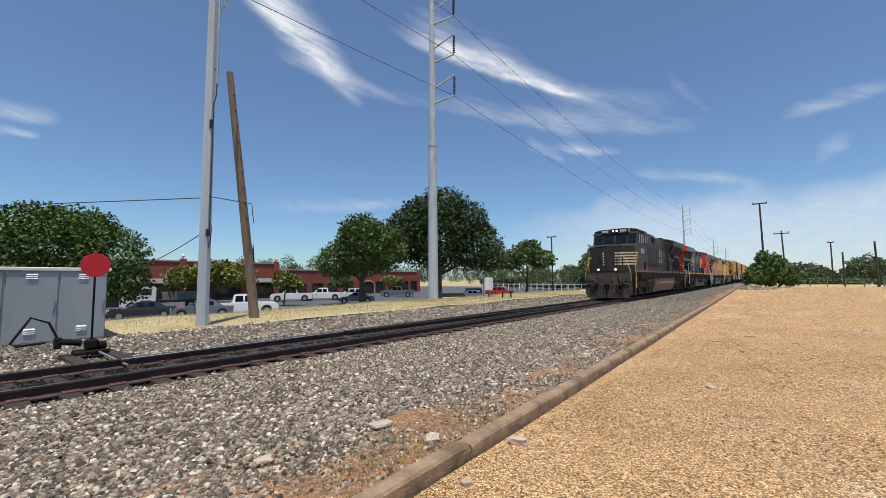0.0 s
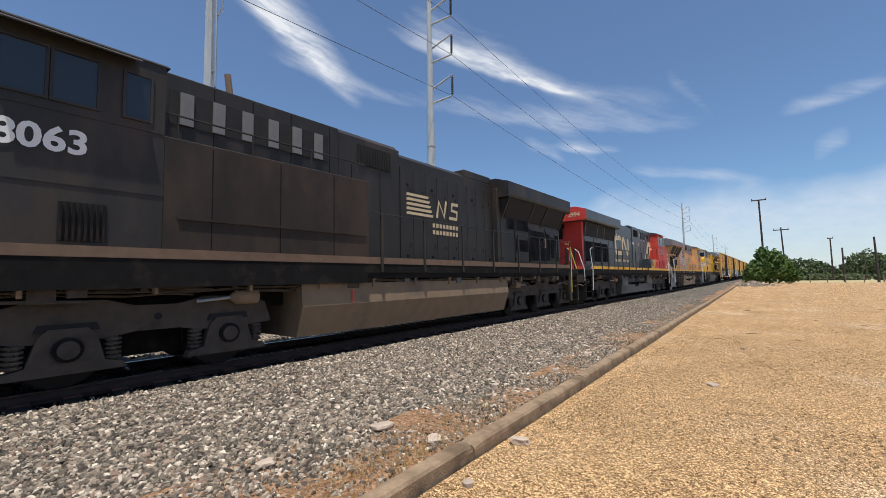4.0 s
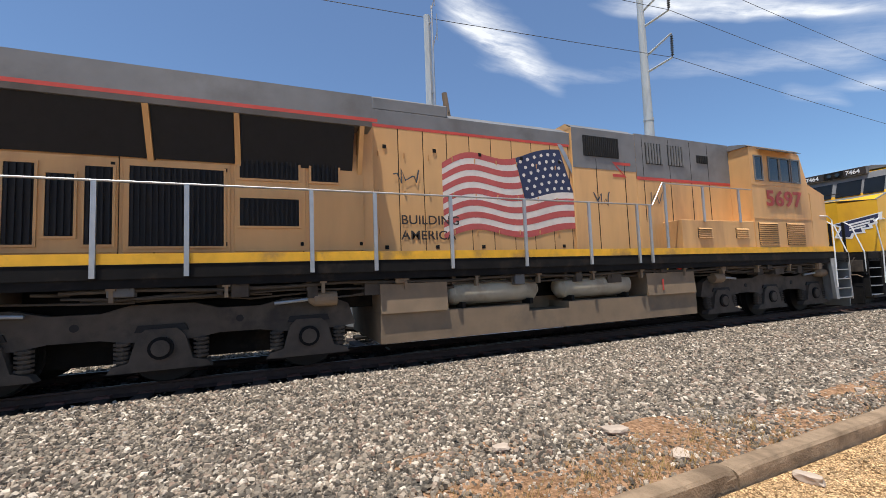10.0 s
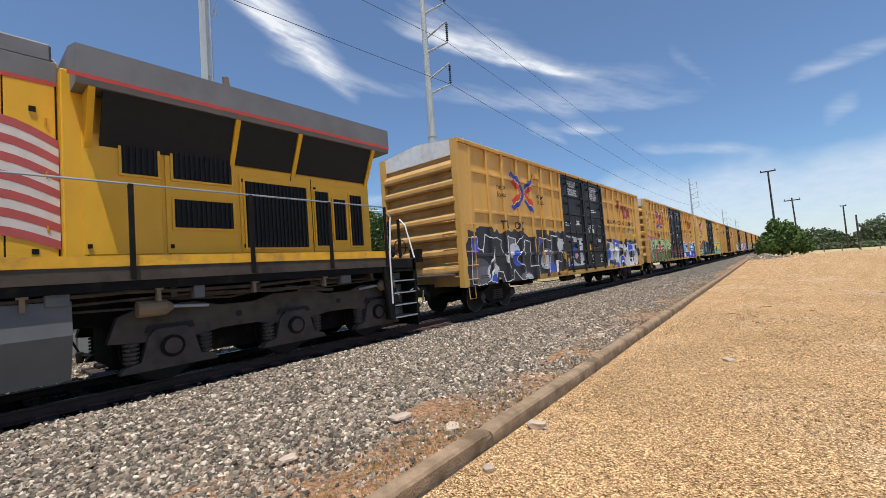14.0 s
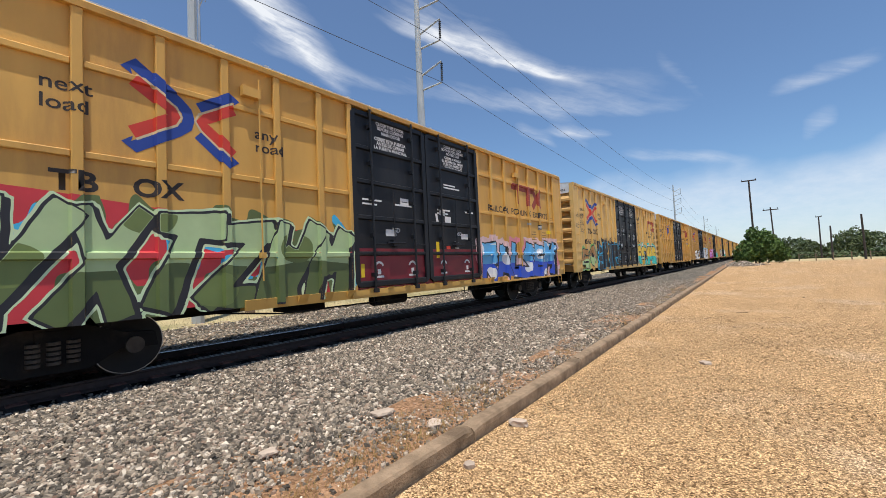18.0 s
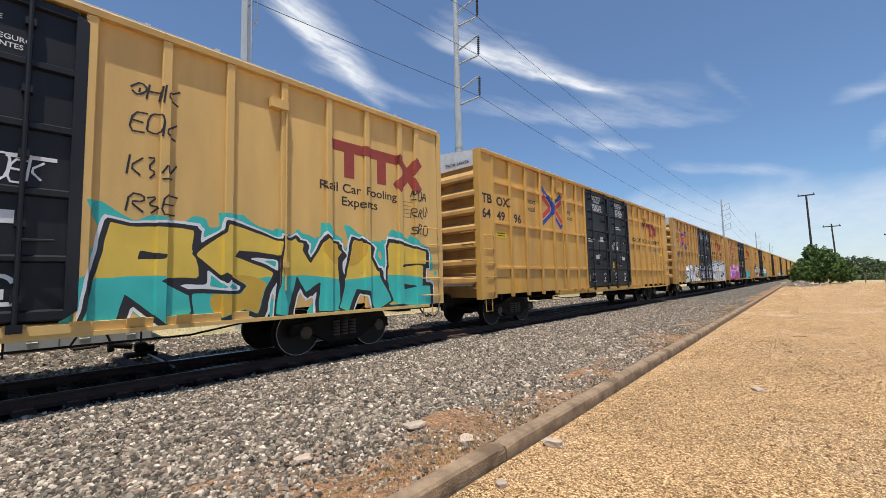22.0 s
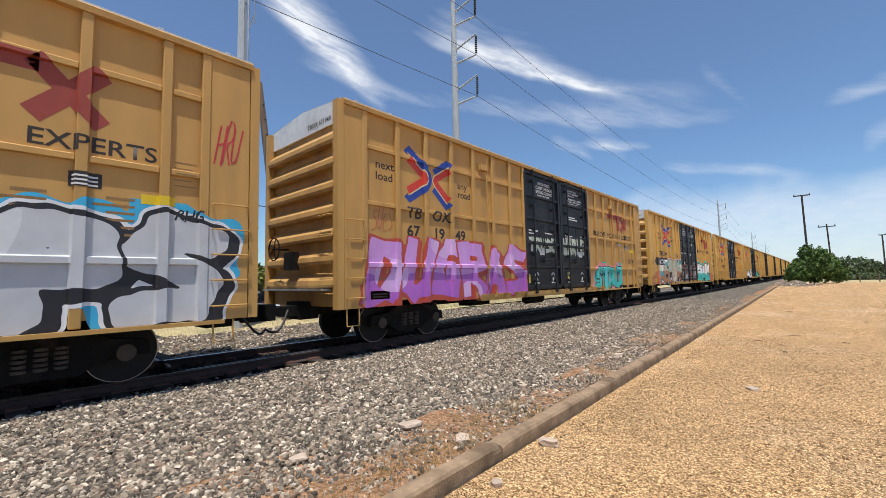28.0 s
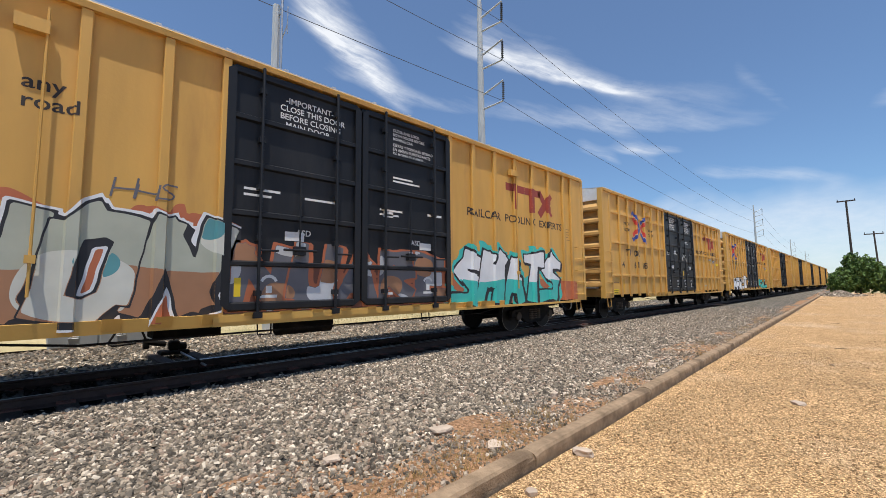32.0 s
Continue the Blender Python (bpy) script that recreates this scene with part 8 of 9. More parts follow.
def leaf_cloud(lobes, n, size, seed):
    """Leaves strewn through round lobes (centre, radii), thicker towards their skins: vertices and quads."""
    rs = np.random.RandomState(seed)
    vol = np.array([l[3] * l[4] * l[5] for l in lobes]) ** 0.75
    pick = rs.choice(len(lobes), n, p=vol / vol.sum())
    L = np.array(lobes)[pick]
    d = rs.normal(size=(n, 3))
    d /= np.linalg.norm(d, axis=1)[:, None]
    r = rs.uniform(0.35, 1.05, n) ** 0.45
    # ragged skin
    r *= 1 + 0.16 * np.sin(d[:, 0] * 9 + pick) * np.cos(d[:, 2] * 8 + pick * 2)
    C = L[:, :3] + d * r[:, None] * L[:, 3:]
    a, b = rs.normal(size=(n, 3)), rs.normal(size=(n, 3))
    a /= np.linalg.norm(a, axis=1)[:, None]
    b -= a * (a * b).sum(1)[:, None]
    b /= np.linalg.norm(b, axis=1)[:, None]
    s = size * rs.uniform(0.6, 1.4, n)
    V = np.stack([C - a * s[:, None], C + b * s[:, None] * 0.5, C + a * s[:, None], C - b * s[:, None] * 0.55 + a * s[:, None] * 0.1], 1)
    return V.reshape(-1, 3), np.arange(n * 4).reshape(-1, 4)


def tree(x, y, z, h, lobes, leaf, n, size, seed, label, trunk=0.25, group="", name="tree"):
    """Tapered trunk, limbs to every lobe of the crown, and the leaves. Lobes are given from the tree's foot."""
    t = thing(name, label, "tree" if name == "tree" else "bush", group, m=pose(x, y, z))
    bm = B()
    top = h * 0.42
    lean = ((seed * 37) % 7 - 3) * 0.05
    rod(bm, (0, 0, -0.2 if x > -20 else -0.75), (lean, lean * 0.5, top * 0.5), trunk, 9, trunk * 0.78)
    rod(bm, (lean, lean * 0.5, top * 0.5), (lean * 1.5, 0, top), trunk * 0.78, 9, trunk * 0.55)
    for l in lobes:
        a = Vector((lean, lean * 0.5, top * 0.45 + 0.1 * l[2] * 0.5))
        b = Vector(l[:3])
        mid = a.lerp(b, 0.5) + Vector((0, 0, 0.25 * (b - a).length * 0.3))
        rod(bm, a, mid, trunk * 0.42, 6, trunk * 0.26)
        rod(bm, mid, b, trunk * 0.26, 6, trunk * 0.09)
    part("trunk", bm, M_BARK, t)
    V, Fc = leaf_cloud(lobes, n, size, seed)
    c = cloud_mesh("crown", V, Fc, leaf)
    c.parent = t
    return t


def steel_pole_line():
    """The tall transmission pole with its arms, and the next ones down the line."""
    def pole(x, y, zb, h, k, arms, r0, seed):
        t = thing("transmission_pole", "tall pale steel transmission pole with insulator arms", "power pole", "transmission line", m=pose(x, y, zb))
        bm = B()
        rod(bm, (0, 0, -1.3), (0, 0, h * 0.46), r0, 16, r0 * 0.78)
        part("lower_shaft", bm, M_POLE, t)
        bm = B()
        rod(bm, (0, 0, h * 0.45), (0, 0, h), r0 * 0.76, 16, r0 * 0.4)
        part("upper_shaft", bm, M_POLE, t)
        bm = B()
        rod(bm, (0, 0, h * 0.455), (0, 0, h * 0.455 + 0.25), r0 * 0.86, 12)
        part("flange", bm, M_POLE, t)
        bm = B()
        rod(bm, (0, 0, -1.3), (0, 0, -0.45), r0 * 1.3, 12)
        part("base_collar", bm, M_POLE, t)
        tips = []
        for za in arms:
            tip = Vector((2.1, 0.85, za))
            up = tip + Vector((0.05, 0, 2.1))
            bm = B()
            rod(bm, (0, 0, za - 0.55), tip, 0.11, 8, 0.08)
            part("lower_arm", bm, M_POLE, t)
            bm = B()
            rod(bm, (0, 0, za + 0.85), up, 0.11, 8, 0.08)
            part("upper_arm", bm, M_POLE, t)
            ins = thing_insulator(t, tip, up)
            tips.append(Vector((x, y, zb)) + tip)
        return t, tips
    def thing_insulator(t, a, b):
        bm = B()
        rod(bm, a, b, 0.035, 6)
        for i in range(9):
            p = a.lerp(b, 0.12 + 0.095 * i)
            rod(bm, p - Vector((0, 0, 0.045)), p + Vector((0, 0, 0.045)), 0.14, 10, 0.07)
        return part("insulator", bm, M_INSUL, t)
    spots = [(-27.0, -110.0, 0, 33, (19.6, 23.7, 27.8), 0.5), (-25.6, 30.6, -0.35, 33, (19.9, 24.1, 28.1), 0.5), (-24.5, 172.0, 0, 28, (17.5, 21.0, 24.5), 0.45),
             (-32.0, 352.0, 0, 30, (18, 22, 26), 0.5), (-36.0, 505.0, 0, 31, (18, 22, 26), 0.5)]
    tips = [pole(x, y, z, h, i, arms, r0, i)[1] for i, (x, y, z, h, arms, r0) in enumerate(spots)]
    w = thing("power_lines", "thin sagging overhead conductors between the steel poles", "power line")
    for a, b in zip(tips, tips[1:]):
        for p, q in zip(a, b):
            n = 14
            pts = [p.lerp(q, i / n) - Vector((0, 0, 2.2 * 4 * (i / n) * (1 - i / n))) for i in range(n + 1)]
            bm = B()
            pipe(bm, pts, 0.022, 5)
            part("conductor", bm, M_WIRE, w)
    return tips


steel_pole_line()


def build_left_poles():
    t = thing("communication_pole", "grey octagonal steel pole with slim antennas and cables", "pole", m=pose(-15.45, 6.05, 0))
    bm = B()
    rod(bm, (0, 0, -0.1), (0, 0, 12.6), 0.21, 8, 0.15)
    part("shaft", bm, M_POLE, t)
    bm = B()
    rod(bm, (0, 0, -0.05), (0, 0, 0.06), 0.3, 12)
    part("footing", bm, M_PARAPET, t)
    for i in range(16):
        bm = B()
        rod(bm, (-0.12, 0, 2.2 + i * 0.6), (-0.34, 0, 2.2 + i * 0.6), 0.014, 5)
        part("climbing_peg", bm, M_POLE, t)
    bm = B()
    pipe(bm, [(0.30, 0.1, 8.6), (0.30, 0.1, 12.9)], 0.045, 8)
    pipe(bm, [(0.05, 0.05, 9.2), (0.30, 0.1, 9.2)], 0.03)
    pipe(bm, [(0.05, 0.05, 12.2), (0.30, 0.1, 12.2)], 0.03)
    part("conduit", bm, M_STEEL, t)
    bm = B()
    pipe(bm, [(0.30, 0.1, 11.1), (0.62, 0.15, 11.5), (0.70, 0.15, 11.7)], 0.02)
    rod(bm, (0.70, 0.15, 11.2), (0.70, 0.15, 12.3), 0.022, 6)
    pipe(bm, [(0.30, 0.1, 12.7), (0.62, 0.12, 13.1)], 0.018)
    rod(bm, (0.62, 0.12, 12.7), (0.62, 0.12, 13.4), 0.022, 6)
    part("antenna", bm, M_STEEL, t)
    bm = B()
    pipe(bm, [(0.3, 0.1, 8.6), (0.28, 0.1, 8.2), (0.2, 0.06, 7.9), (0.2, 0.05, 6.9), (0.19, 0.05, 3.4)], 0.022)
    pipe(bm, [(0.21, 0.05, 3.7), (0.30, 0.08, 3.45), (0.28, 0.06, 3.0), (0.2, 0.04, 2.75)], 0.018)
    part("cable", bm, M_WIRE, t)
    bm = B()
    box(bm, 0.14, 0.24, -0.06, 0.06, 3.15, 3.4)
    box(bm, 0.14, 0.22, -0.05, 0.05, 7.0, 7.3)
    part("junction_box", bm, M_PLASTIC, t)
    w = thing("service_cable", "black service cable strung from the pole to beyond", "cable")
    for z0, q in ((3.3, Vector((-46, 9.0, 2.6))), (4.55, Vector((-60, -20.0, 5.2)))):
        p = Vector((-15.65, 6.05, z0))
        bm = B()
        pipe(bm, [p.lerp(q, i / 16) - Vector((0, 0, (2.2 if z0 < 4 else 0.5) * 4 * i / 16 * (1 - i / 16) * 0.35)) for i in range(17)], 0.018, 5)
        part("strand", bm, M_WIRE, w)
    bm = B()
    pipe(bm, [(-15.25, 6.05, 4.55), (-15.9, 7.9, 4.62), (-15.92, 7.95, 4.2), (-16.1, 8.1, 3.9)], 0.016, 5)
    part("strand", bm, M_WIRE, w)
    t2 = thing("wooden_pole", "leaning weathered wooden pole without wires", "pole", m=pose(-16.22, 8.32, 0))
    bm = B()
    rod(bm, (0, 0, -0.2), (0.0, -1.28, 9.75), 0.19, 12, 0.12)
    part("shaft", bm, M_WOODPOLE, t2)
    for i in range(14):
        bm = B()
        z = 1.0 + i * 0.6
        y = -1.28 * z / 9.75
        box(bm, 0.1, 0.2 - z * 0.005, y - 0.02, y + 0.02, z, z + 0.04)
        part("spike", bm, M_UNDER, t2)


build_left_poles()


def build_cabinet():
    t = thing("relay_cabinet", "grey metal railway relay cabinet with louvres and white roof", "cabinet", m=pose(-14.6, 0.21, 0.03) @ Matrix.Diagonal((1.0, 1.05, 1.0, 1.0)))
    bm = B()
    box(bm, -1.8, 0, 0, 2.85, 0.02, 1.86, 0.015)
    part("body", bm, M_CABINET, t)
    bm = B()
    box(bm, -1.86, 0.06, -0.06, 2.92, 1.862, 1.95, 0.012)
    part("roof", bm, M_CABTOP, t, "white-painted cabinet roof")
    bm = B()
    box(bm, -1.85, 0.05, -0.05, 2.9, -0.08, 0.018)
    part("plinth", bm, M_PARAPET, t)
    for y0 in (0.03, 0.98, 1.93):
        bm = B()
        box(bm, 0.002, 0.03, y0, y0 + 0.90, 0.06, 1.82, 0.008)
        d = part("door", bm, M_CABINET, t)
        bm = B()
        rod(bm, (0.05, y0 + 0.82, 0.85), (0.05, y0 + 0.86, 1.08), 0.015, 6)
        part("handle", bm, M_STEEL, d)
        for z in (0.28, 1.66):
            for k in range(3):
                bm = B()
                prism(bm, [(0.03, z + k * 0.05), (0.055, z + k * 0.05 - 0.005), (0.03, z + k * 0.05 + 0.03)], "y", y0 + 0.33, y0 + 0.53)
                part("louvre", bm, M_CABTOP, d)
    return t


build_cabinet()


def build_switch_stand():
    t = thing("switch_stand", "railway switch stand with round red target and bent lever", "switch stand", m=pose(-11.1, 2.23, 0.0))
    bm = B()
    box(bm, -0.35, 1.75, -0.45, -0.22, 0.0, 0.12, 0.01)
    box(bm, -0.35, 1.75, 0.22, 0.45, 0.0, 0.12, 0.01)
    part("head_block", bm, M_TIE, t)
    bm = B()
    box(bm, -0.2, 0.2, -0.28, 0.28, 0.12, 0.2, 0.02)
    box(bm, -0.1, 0.1, -0.11, 0.11, 0.2, 0.42, 0.04)
    rod(bm, (0, 0.11, 0.28), (0, 0.24, 0.28), 0.08, 10)
    rod(bm, (0, -0.16, 0.35), (0, -0.5, 0.42), 0.06, 8)
    box(bm, -0.05, 0.05, -0.58, -0.46, 0.28, 0.5, 0.02)
    part("gear_case", bm, M_UNDER, t)
    bm = B()
    rod(bm, (0, 0.0, 0.4), (0, 0.0, 2.02), 0.02, 8)
    part("mast", bm, M_UNDER, t)
    bm = B()
    rod(bm, (0.012, 0.0, 1.95), (0.024, 0.0, 1.95), 0.25, 28)
    part("target", bm, M_TARGET, t, "round red target disc")
    bm = B()
    pipe(bm, [(0, -0.5, 0.42), (0.0, -0.66, 0.80), (0.0, -0.92, 0.92), (0.0, -1.18, 0.45), (0.02, -1.1, 0.40), (0.0, -0.7, 0.42)], 0.022, 7)
    part("lever", bm, M_UNDER, t)
    bm = B()
    pipe(bm, [(0.1, 0.1, 0.16), (2.1, 0.1, 0.12)], 0.022, 7)
    part("connecting_rod", bm, M_STEEL, t)


build_switch_stand()


def spire_house():
    """The brick building along the far side of the parking lot."""
    h = thing("brick_building", "long single-storey red brick building with pilasters and dark windows", "building", m=pose(-70, 0, -1.5))
    for y0, y1, top in ((2, 39.6, 6.05), (39.6, 78.0, 4.95)):
        bm = B()
        box(bm, -14, 0, y0, y1, 0, top)
        part("wall", bm, M_BRICK, h)
        bm = B()
        box(bm, -14.1, 0.12, y0, y1 + 0.02, top + 0.003, top + 0.2)
        part("parapet", bm, M_PARAPET, h)
    for y in (8.5, 24.3, 33.5, 39.4, 58.6, 77.6):
        top = 6.5 if y < 39.5 else 5.4
        bm = B()
        box(bm, 0.003, 0.35, y - 0.45, y + 0.45, 0, top)
        p = part("pilaster", bm, M_BRICK, h)
        bm = B()
        rod(bm, (0.1, y, top), (0.1, y, top + 0.25), 0.12, 8)
        bmesh.ops.create_icosphere(bm, subdivisions=2, radius=0.28, matrix=Matrix.Translation((0.1, y, top + 0.42)))
        part("globe_lamp", bm, M_CABTOP, p)
    for y, w, hh in ((43, 2.6, 1.7), (47, 2.4, 1.7), (50.6, 2.2, 1.7), (54.5, 2.4, 1.7), (63.5, 2.6, 1.9), (67.5, 2.6, 1.9), (71.5, 2.4, 1.9), (75, 2.0, 1.9)):
        bm = B()
        for a, b, c, d in ((y - 0.1, y, 0.55, 0.7 + hh), (y + w, y + w + 0.1, 0.55, 0.7 + hh), (y, y + w, 0.55, 0.7), (y, y + w, 0.7 + hh, 0.8 + hh), (y + w / 2 - 0.05, y + w / 2 + 0.05, 0.7, 0.7 + hh)):
            box(bm, 0.003, 0.08, a, b, c, d)
        wdw = part("window", bm, M_BLACK, h)
        bm = B()
        box(bm, 0.004, 0.02, y, y + w, 0.7, 0.7 + hh)
        part("pane", bm, M_DARKGLASS, wdw)
    # storefront of the taller half: dark glass band under an awning
    for y in np.arange(4, 38, 4.2):
        bm = B()
        box(bm, 0.004, 0.03, y, y + 3.9, 0.3, 2.6)
        part("shop_window", bm, M_DARKGLASS, h)
    bm = B()
    prism(bm, [(0.003, 3.5), (2.2, 2.9), (2.2, 2.75), (0.003, 3.3)], "y", 3, 38.5)
    part("awning", bm, M_UPGREY, h)
    bm = B()
    prism(bm, [(59.6, 0.0), (59.6, 1.9), (60.2, 2.5), (61.2, 2.7), (62.2, 2.5), (62.8, 1.9), (62.8, 0.0)], "x", 0.004, 0.03)
    part("doorway", bm, M_DARKGLASS, h)
    bm = B()
    pts = [(0.06, 59.4, 0), (0.06, 59.4, 1.95), (0.06, 60.1, 2.65), (0.06, 61.2, 2.9), (0.06, 62.3, 2.65), (0.06, 63.0, 1.95), (0.06, 63.0, 0)]
    pipe(bm, pts, 0.14, 6)
    part("door_arch", bm, M_PARAPET, h)
    bm = B()
    box(bm, 0.004, 0.1, 60.2, 62.4, 4.25, 5.1)
    s = part("name_panel", bm, M_CABTOP, h)
    flat("sign_bar", [rect(-0.8, 0.8, 0.15, 0.25), rect(-0.6, 0.6, 0.42, 0.56)], M_DARKTEXT, s, pose(0.102, 61.3, 4.25, 90, 0, 90))
    bm = B()
    for k in range(3):
        rod(bm, (-6 - k, 14 + k * 9, 6.2), (-6 - k, 14 + k * 9, 6.9), 0.5, 10)
    part("roof_vent", bm, M_CABTOP, h)
    # church spire and tower beyond
    c = thing("church_tower", "distant brick church tower with a green pointed roof", "tower", m=pose(-126, 6.3, -1.1))
    bm = B()
    box(bm, -2.6, 2.6, -2.6, 2.6, 0, 15)
    part("tower", bm, M_BRICK, c)
    bm = B()
    rod(bm, (0, 0, 15), (0, 0, 21), 3.9, 4, 0.1)
    part("roof", bm, surface("green_copper", (0.12, 0.22, 0.17), 0.7), c)
    bm = B()
    rod(bm, (0, 0, 20.8), (0, 0, 23), 0.12, 6)
    part("finial", bm, M_UNDER, c)
    for y in (-2.6, 2.6):
        bm = B()
        rod(bm, (2.4, y, 0), (2.4, y, 17), 0.7, 8)
        part("turret", bm, M_BRICK, c)
    s = thing("spire", "slim distant church spire", "tower", m=pose(-196, 98.3, -1.1))
    bm = B()
    rod(bm, (0, 0, 0), (0, 0, 21), 2.0, 8, 0.05)
    part("spire_roof", bm, M_UNDER, s)
    f = thing("flagpole", "tall flagpole with a red and white striped flag", "flagpole", m=pose(-42.0, -7.5, -1.5))
    bm = B()
    rod(bm, (0, 0, 0), (0, 0, 13.2), 0.08, 8, 0.04)
    bmesh.ops.create_icosphere(bm, subdivisions=1, radius=0.12, matrix=Matrix.Translation((0, 0, 13.25)))
    part("mast", bm, M_STEEL, f)
    for k in range(9):
        bm = B()
        z = 12.3 - k * 0.24
        pts = [(0.03 * math.sin(i * 1.3), 0.08 + i * 0.32, -i * i * 0.035 + 0.08 * math.sin(i * 1.9)) for i in range(7)]
        for (xa, ya, za), (xb, yb, zb) in zip(pts, pts[1:]):
            vs = [bm.verts.new(v) for v in ((xa, ya, z + za), (xb, yb, z + zb), (xb, yb, z + zb + 0.24), (xa, ya, z + za + 0.24))]
            bm.faces.new(vs)
        bmesh.ops.solidify(bm, geom=bm.faces[:], thickness=0.01)
        part("flag_stripe", bm, M_FLAGRED if k % 2 == 0 else M_CABTOP, f)


spire_house()

# trees
tree(-39, 33.2, -0.9, 10.5, [(0, 0, 6.2, 3.6, 3.6, 3.2), (-2.6, -1.6, 4.8, 2.6, 2.6, 2.2), (2.2, 1.6, 6.5, 2.8, 2.8, 2.8), (0.6, -0.8, 8.2, 2.6, 2.6, 2.2), (-1.5, 1.2, 7.0, 2.6, 2.6, 2.3)], M_OAK, 17000, 0.19, 1, "broad leafy green oak at the edge of the parking lot", 0.4)
tree(-34.5, 42.2, -0.9, 14.5, [(0, 0, 8.5, 5.2, 5.2, 4.6), (-3.4, -2.2, 8.2, 3.6, 3.6, 3.6), (3.6, 3.2, 7.0, 3.8, 3.8, 3.4), (0.5, 0.2, 11.8, 3.6, 3.6, 2.8), (-2.6, -0.6, 11.0, 2.9, 2.9, 2.6), (3.0, 2.0, 9.8, 3.2, 3.2, 3.0), (5.4, 4.4, 5.4, 2.3, 2.3, 2.0)], M_DARKOAK, 26000, 0.21, 2, "large dark green oak behind the steel pole", 0.55)
tree(-33.6, 65.4, -0.8, 9.5, [(0, 0, 6.6, 3.0, 3.0, 1.8), (-2.2, -1.6, 5.4, 2.2, 2.2, 1.5), (2.0, 2.0, 5.8, 2.4, 2.4, 1.7), (0.4, 0.6, 8.0, 2.0, 2.0, 1.2)], M_OAK, 4200, 0.28, 3, "spreading green tree with open grey limbs", 0.3)
tree(-48, 7.0, -1.0, 9.8, [(0, 0, 5.6, 3.8, 3.8, 3.2), (-4.2, -3.4, 5.4, 3.6, 3.6, 3.0), (3.4, 2.8, 4.6, 3.0, 3.0, 2.8), (-1.5, -1.2, 7.6, 3.0, 3.0, 1.9), (2.0, 1.4, 7.0, 2.6, 2.6, 1.9), (-8, -6.5, 4.6, 3.4, 3.4, 3.0), (4.6, 3.6, 2.6, 2.0, 2.0, 1.8)], M_OAK, 26000, 0.17, 4, "leafy green tree behind the relay cabinet", 0.4)
tree(-34, -17.6, -1.5, 12.6, [(0, 0, 7.6, 3.2, 3.2, 3.0), (-1.0, -3.4, 7.2, 2.8, 2.8, 2.8), (0.8, 2.4, 6.8, 2.4, 2.4, 2.4), (0.2, -1.2, 10.4, 2.5, 2.5, 2.0), (0.5, 1.0, 5.0, 2.8, 2.8, 2.2), (0, -3.0, 4.6, 2.6, 2.6, 2.2)], M_OAK, 15000, 0.21, 14, "leafy green tree beyond the flagpole", 0.35)
tree(-47.9, 19.6, -0.95, 5.0, [(0, 0, 3.4, 2.6, 2.4, 1.3), (-2.6, -2.0, 3.0, 1.8, 1.8, 1.2), (2.4, 1.8, 3.1, 1.9, 1.9, 1.2), (0.5, 0.4, 4.1, 1.6, 1.6, 0.8)], M_OLIVE, 4200, 0.2, 5, "low olive-leaved ornamental tree", 0.14)
tree(-46.0, 27.0, -0.95, 3.8, [(0, 0, 2.6, 1.4, 1.4, 1.1), (0.6, 0.9, 2.2, 1.1, 1.1, 1.0)], M_OLIVE, 1500, 0.18, 6, "small olive-leaved ornamental tree", 0.1)
tree(-58.0, 44.0, -1.0, 3.4, [(0, 0, 2.3, 1.6, 1.6, 1.0), (0.8, 1.2, 2.0, 1.2, 1.2, 0.9)], M_OAK, 1200, 0.2, 7, "small green tree before the brick wall", 0.1)
tree(-58.0, 56.5, -1.0, 3.6, [(0, 0, 2.4, 1.8, 1.8, 1.1), (0.8, 1.2, 2.1, 1.2, 1.2, 0.9)], M_OLIVE, 1200, 0.2, 8, "small olive tree before the brick wall", 0.1)
tree(-0.4, 78.5, 0, 5.6, [(0.1, 0, 2.4, 2.0, 2.0, 2.2), (-1.6, -1.2, 1.7, 1.4, 1.5, 1.6), (1.7, 1.0, 2.0, 1.6, 1.6, 1.8), (-0.6, 0, 4.2, 1.0, 1.2, 1.4), (0.7, 0.4, 3.7, 1.4, 1.5, 1.4), (2.6, 1.6, 1.3, 1.2, 1.2, 1.1), (-2.3, -1.5, 1.0, 0.9, 1.0, 0.9)], M_BUSH, 12000, 0.16, 9, "dense green bush at the end of the gravel lot", 0.12, name="bush")


def far_wood(name, pts, label, n, hmin, hmax, seed, leaf=M_FARLEAF):
    """A distant belt of trees along a line, as one mass of leaf clumps on short trunks; haze is in the leaf colour."""
    rnd = random.Random(seed)
    lobes = []
    for (xa, ya), (xb, yb) in zip(pts, pts[1:]):
        m = max(2, int(math.hypot(xb - xa, yb - ya) / 4.5))
        for i in range(m):
            f = (i + rnd.random()) / m
            h = rnd.uniform(hmin, hmax)
            w = rnd.uniform(2.6, 4.6)
            lobes.append((xa + (xb - xa) * f, ya + (yb - ya) * f + rnd.uniform(-4, 4), -1 + h * 0.55, w, w, h * 0.48))
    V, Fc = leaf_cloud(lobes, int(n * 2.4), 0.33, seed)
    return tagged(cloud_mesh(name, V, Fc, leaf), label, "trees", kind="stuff")


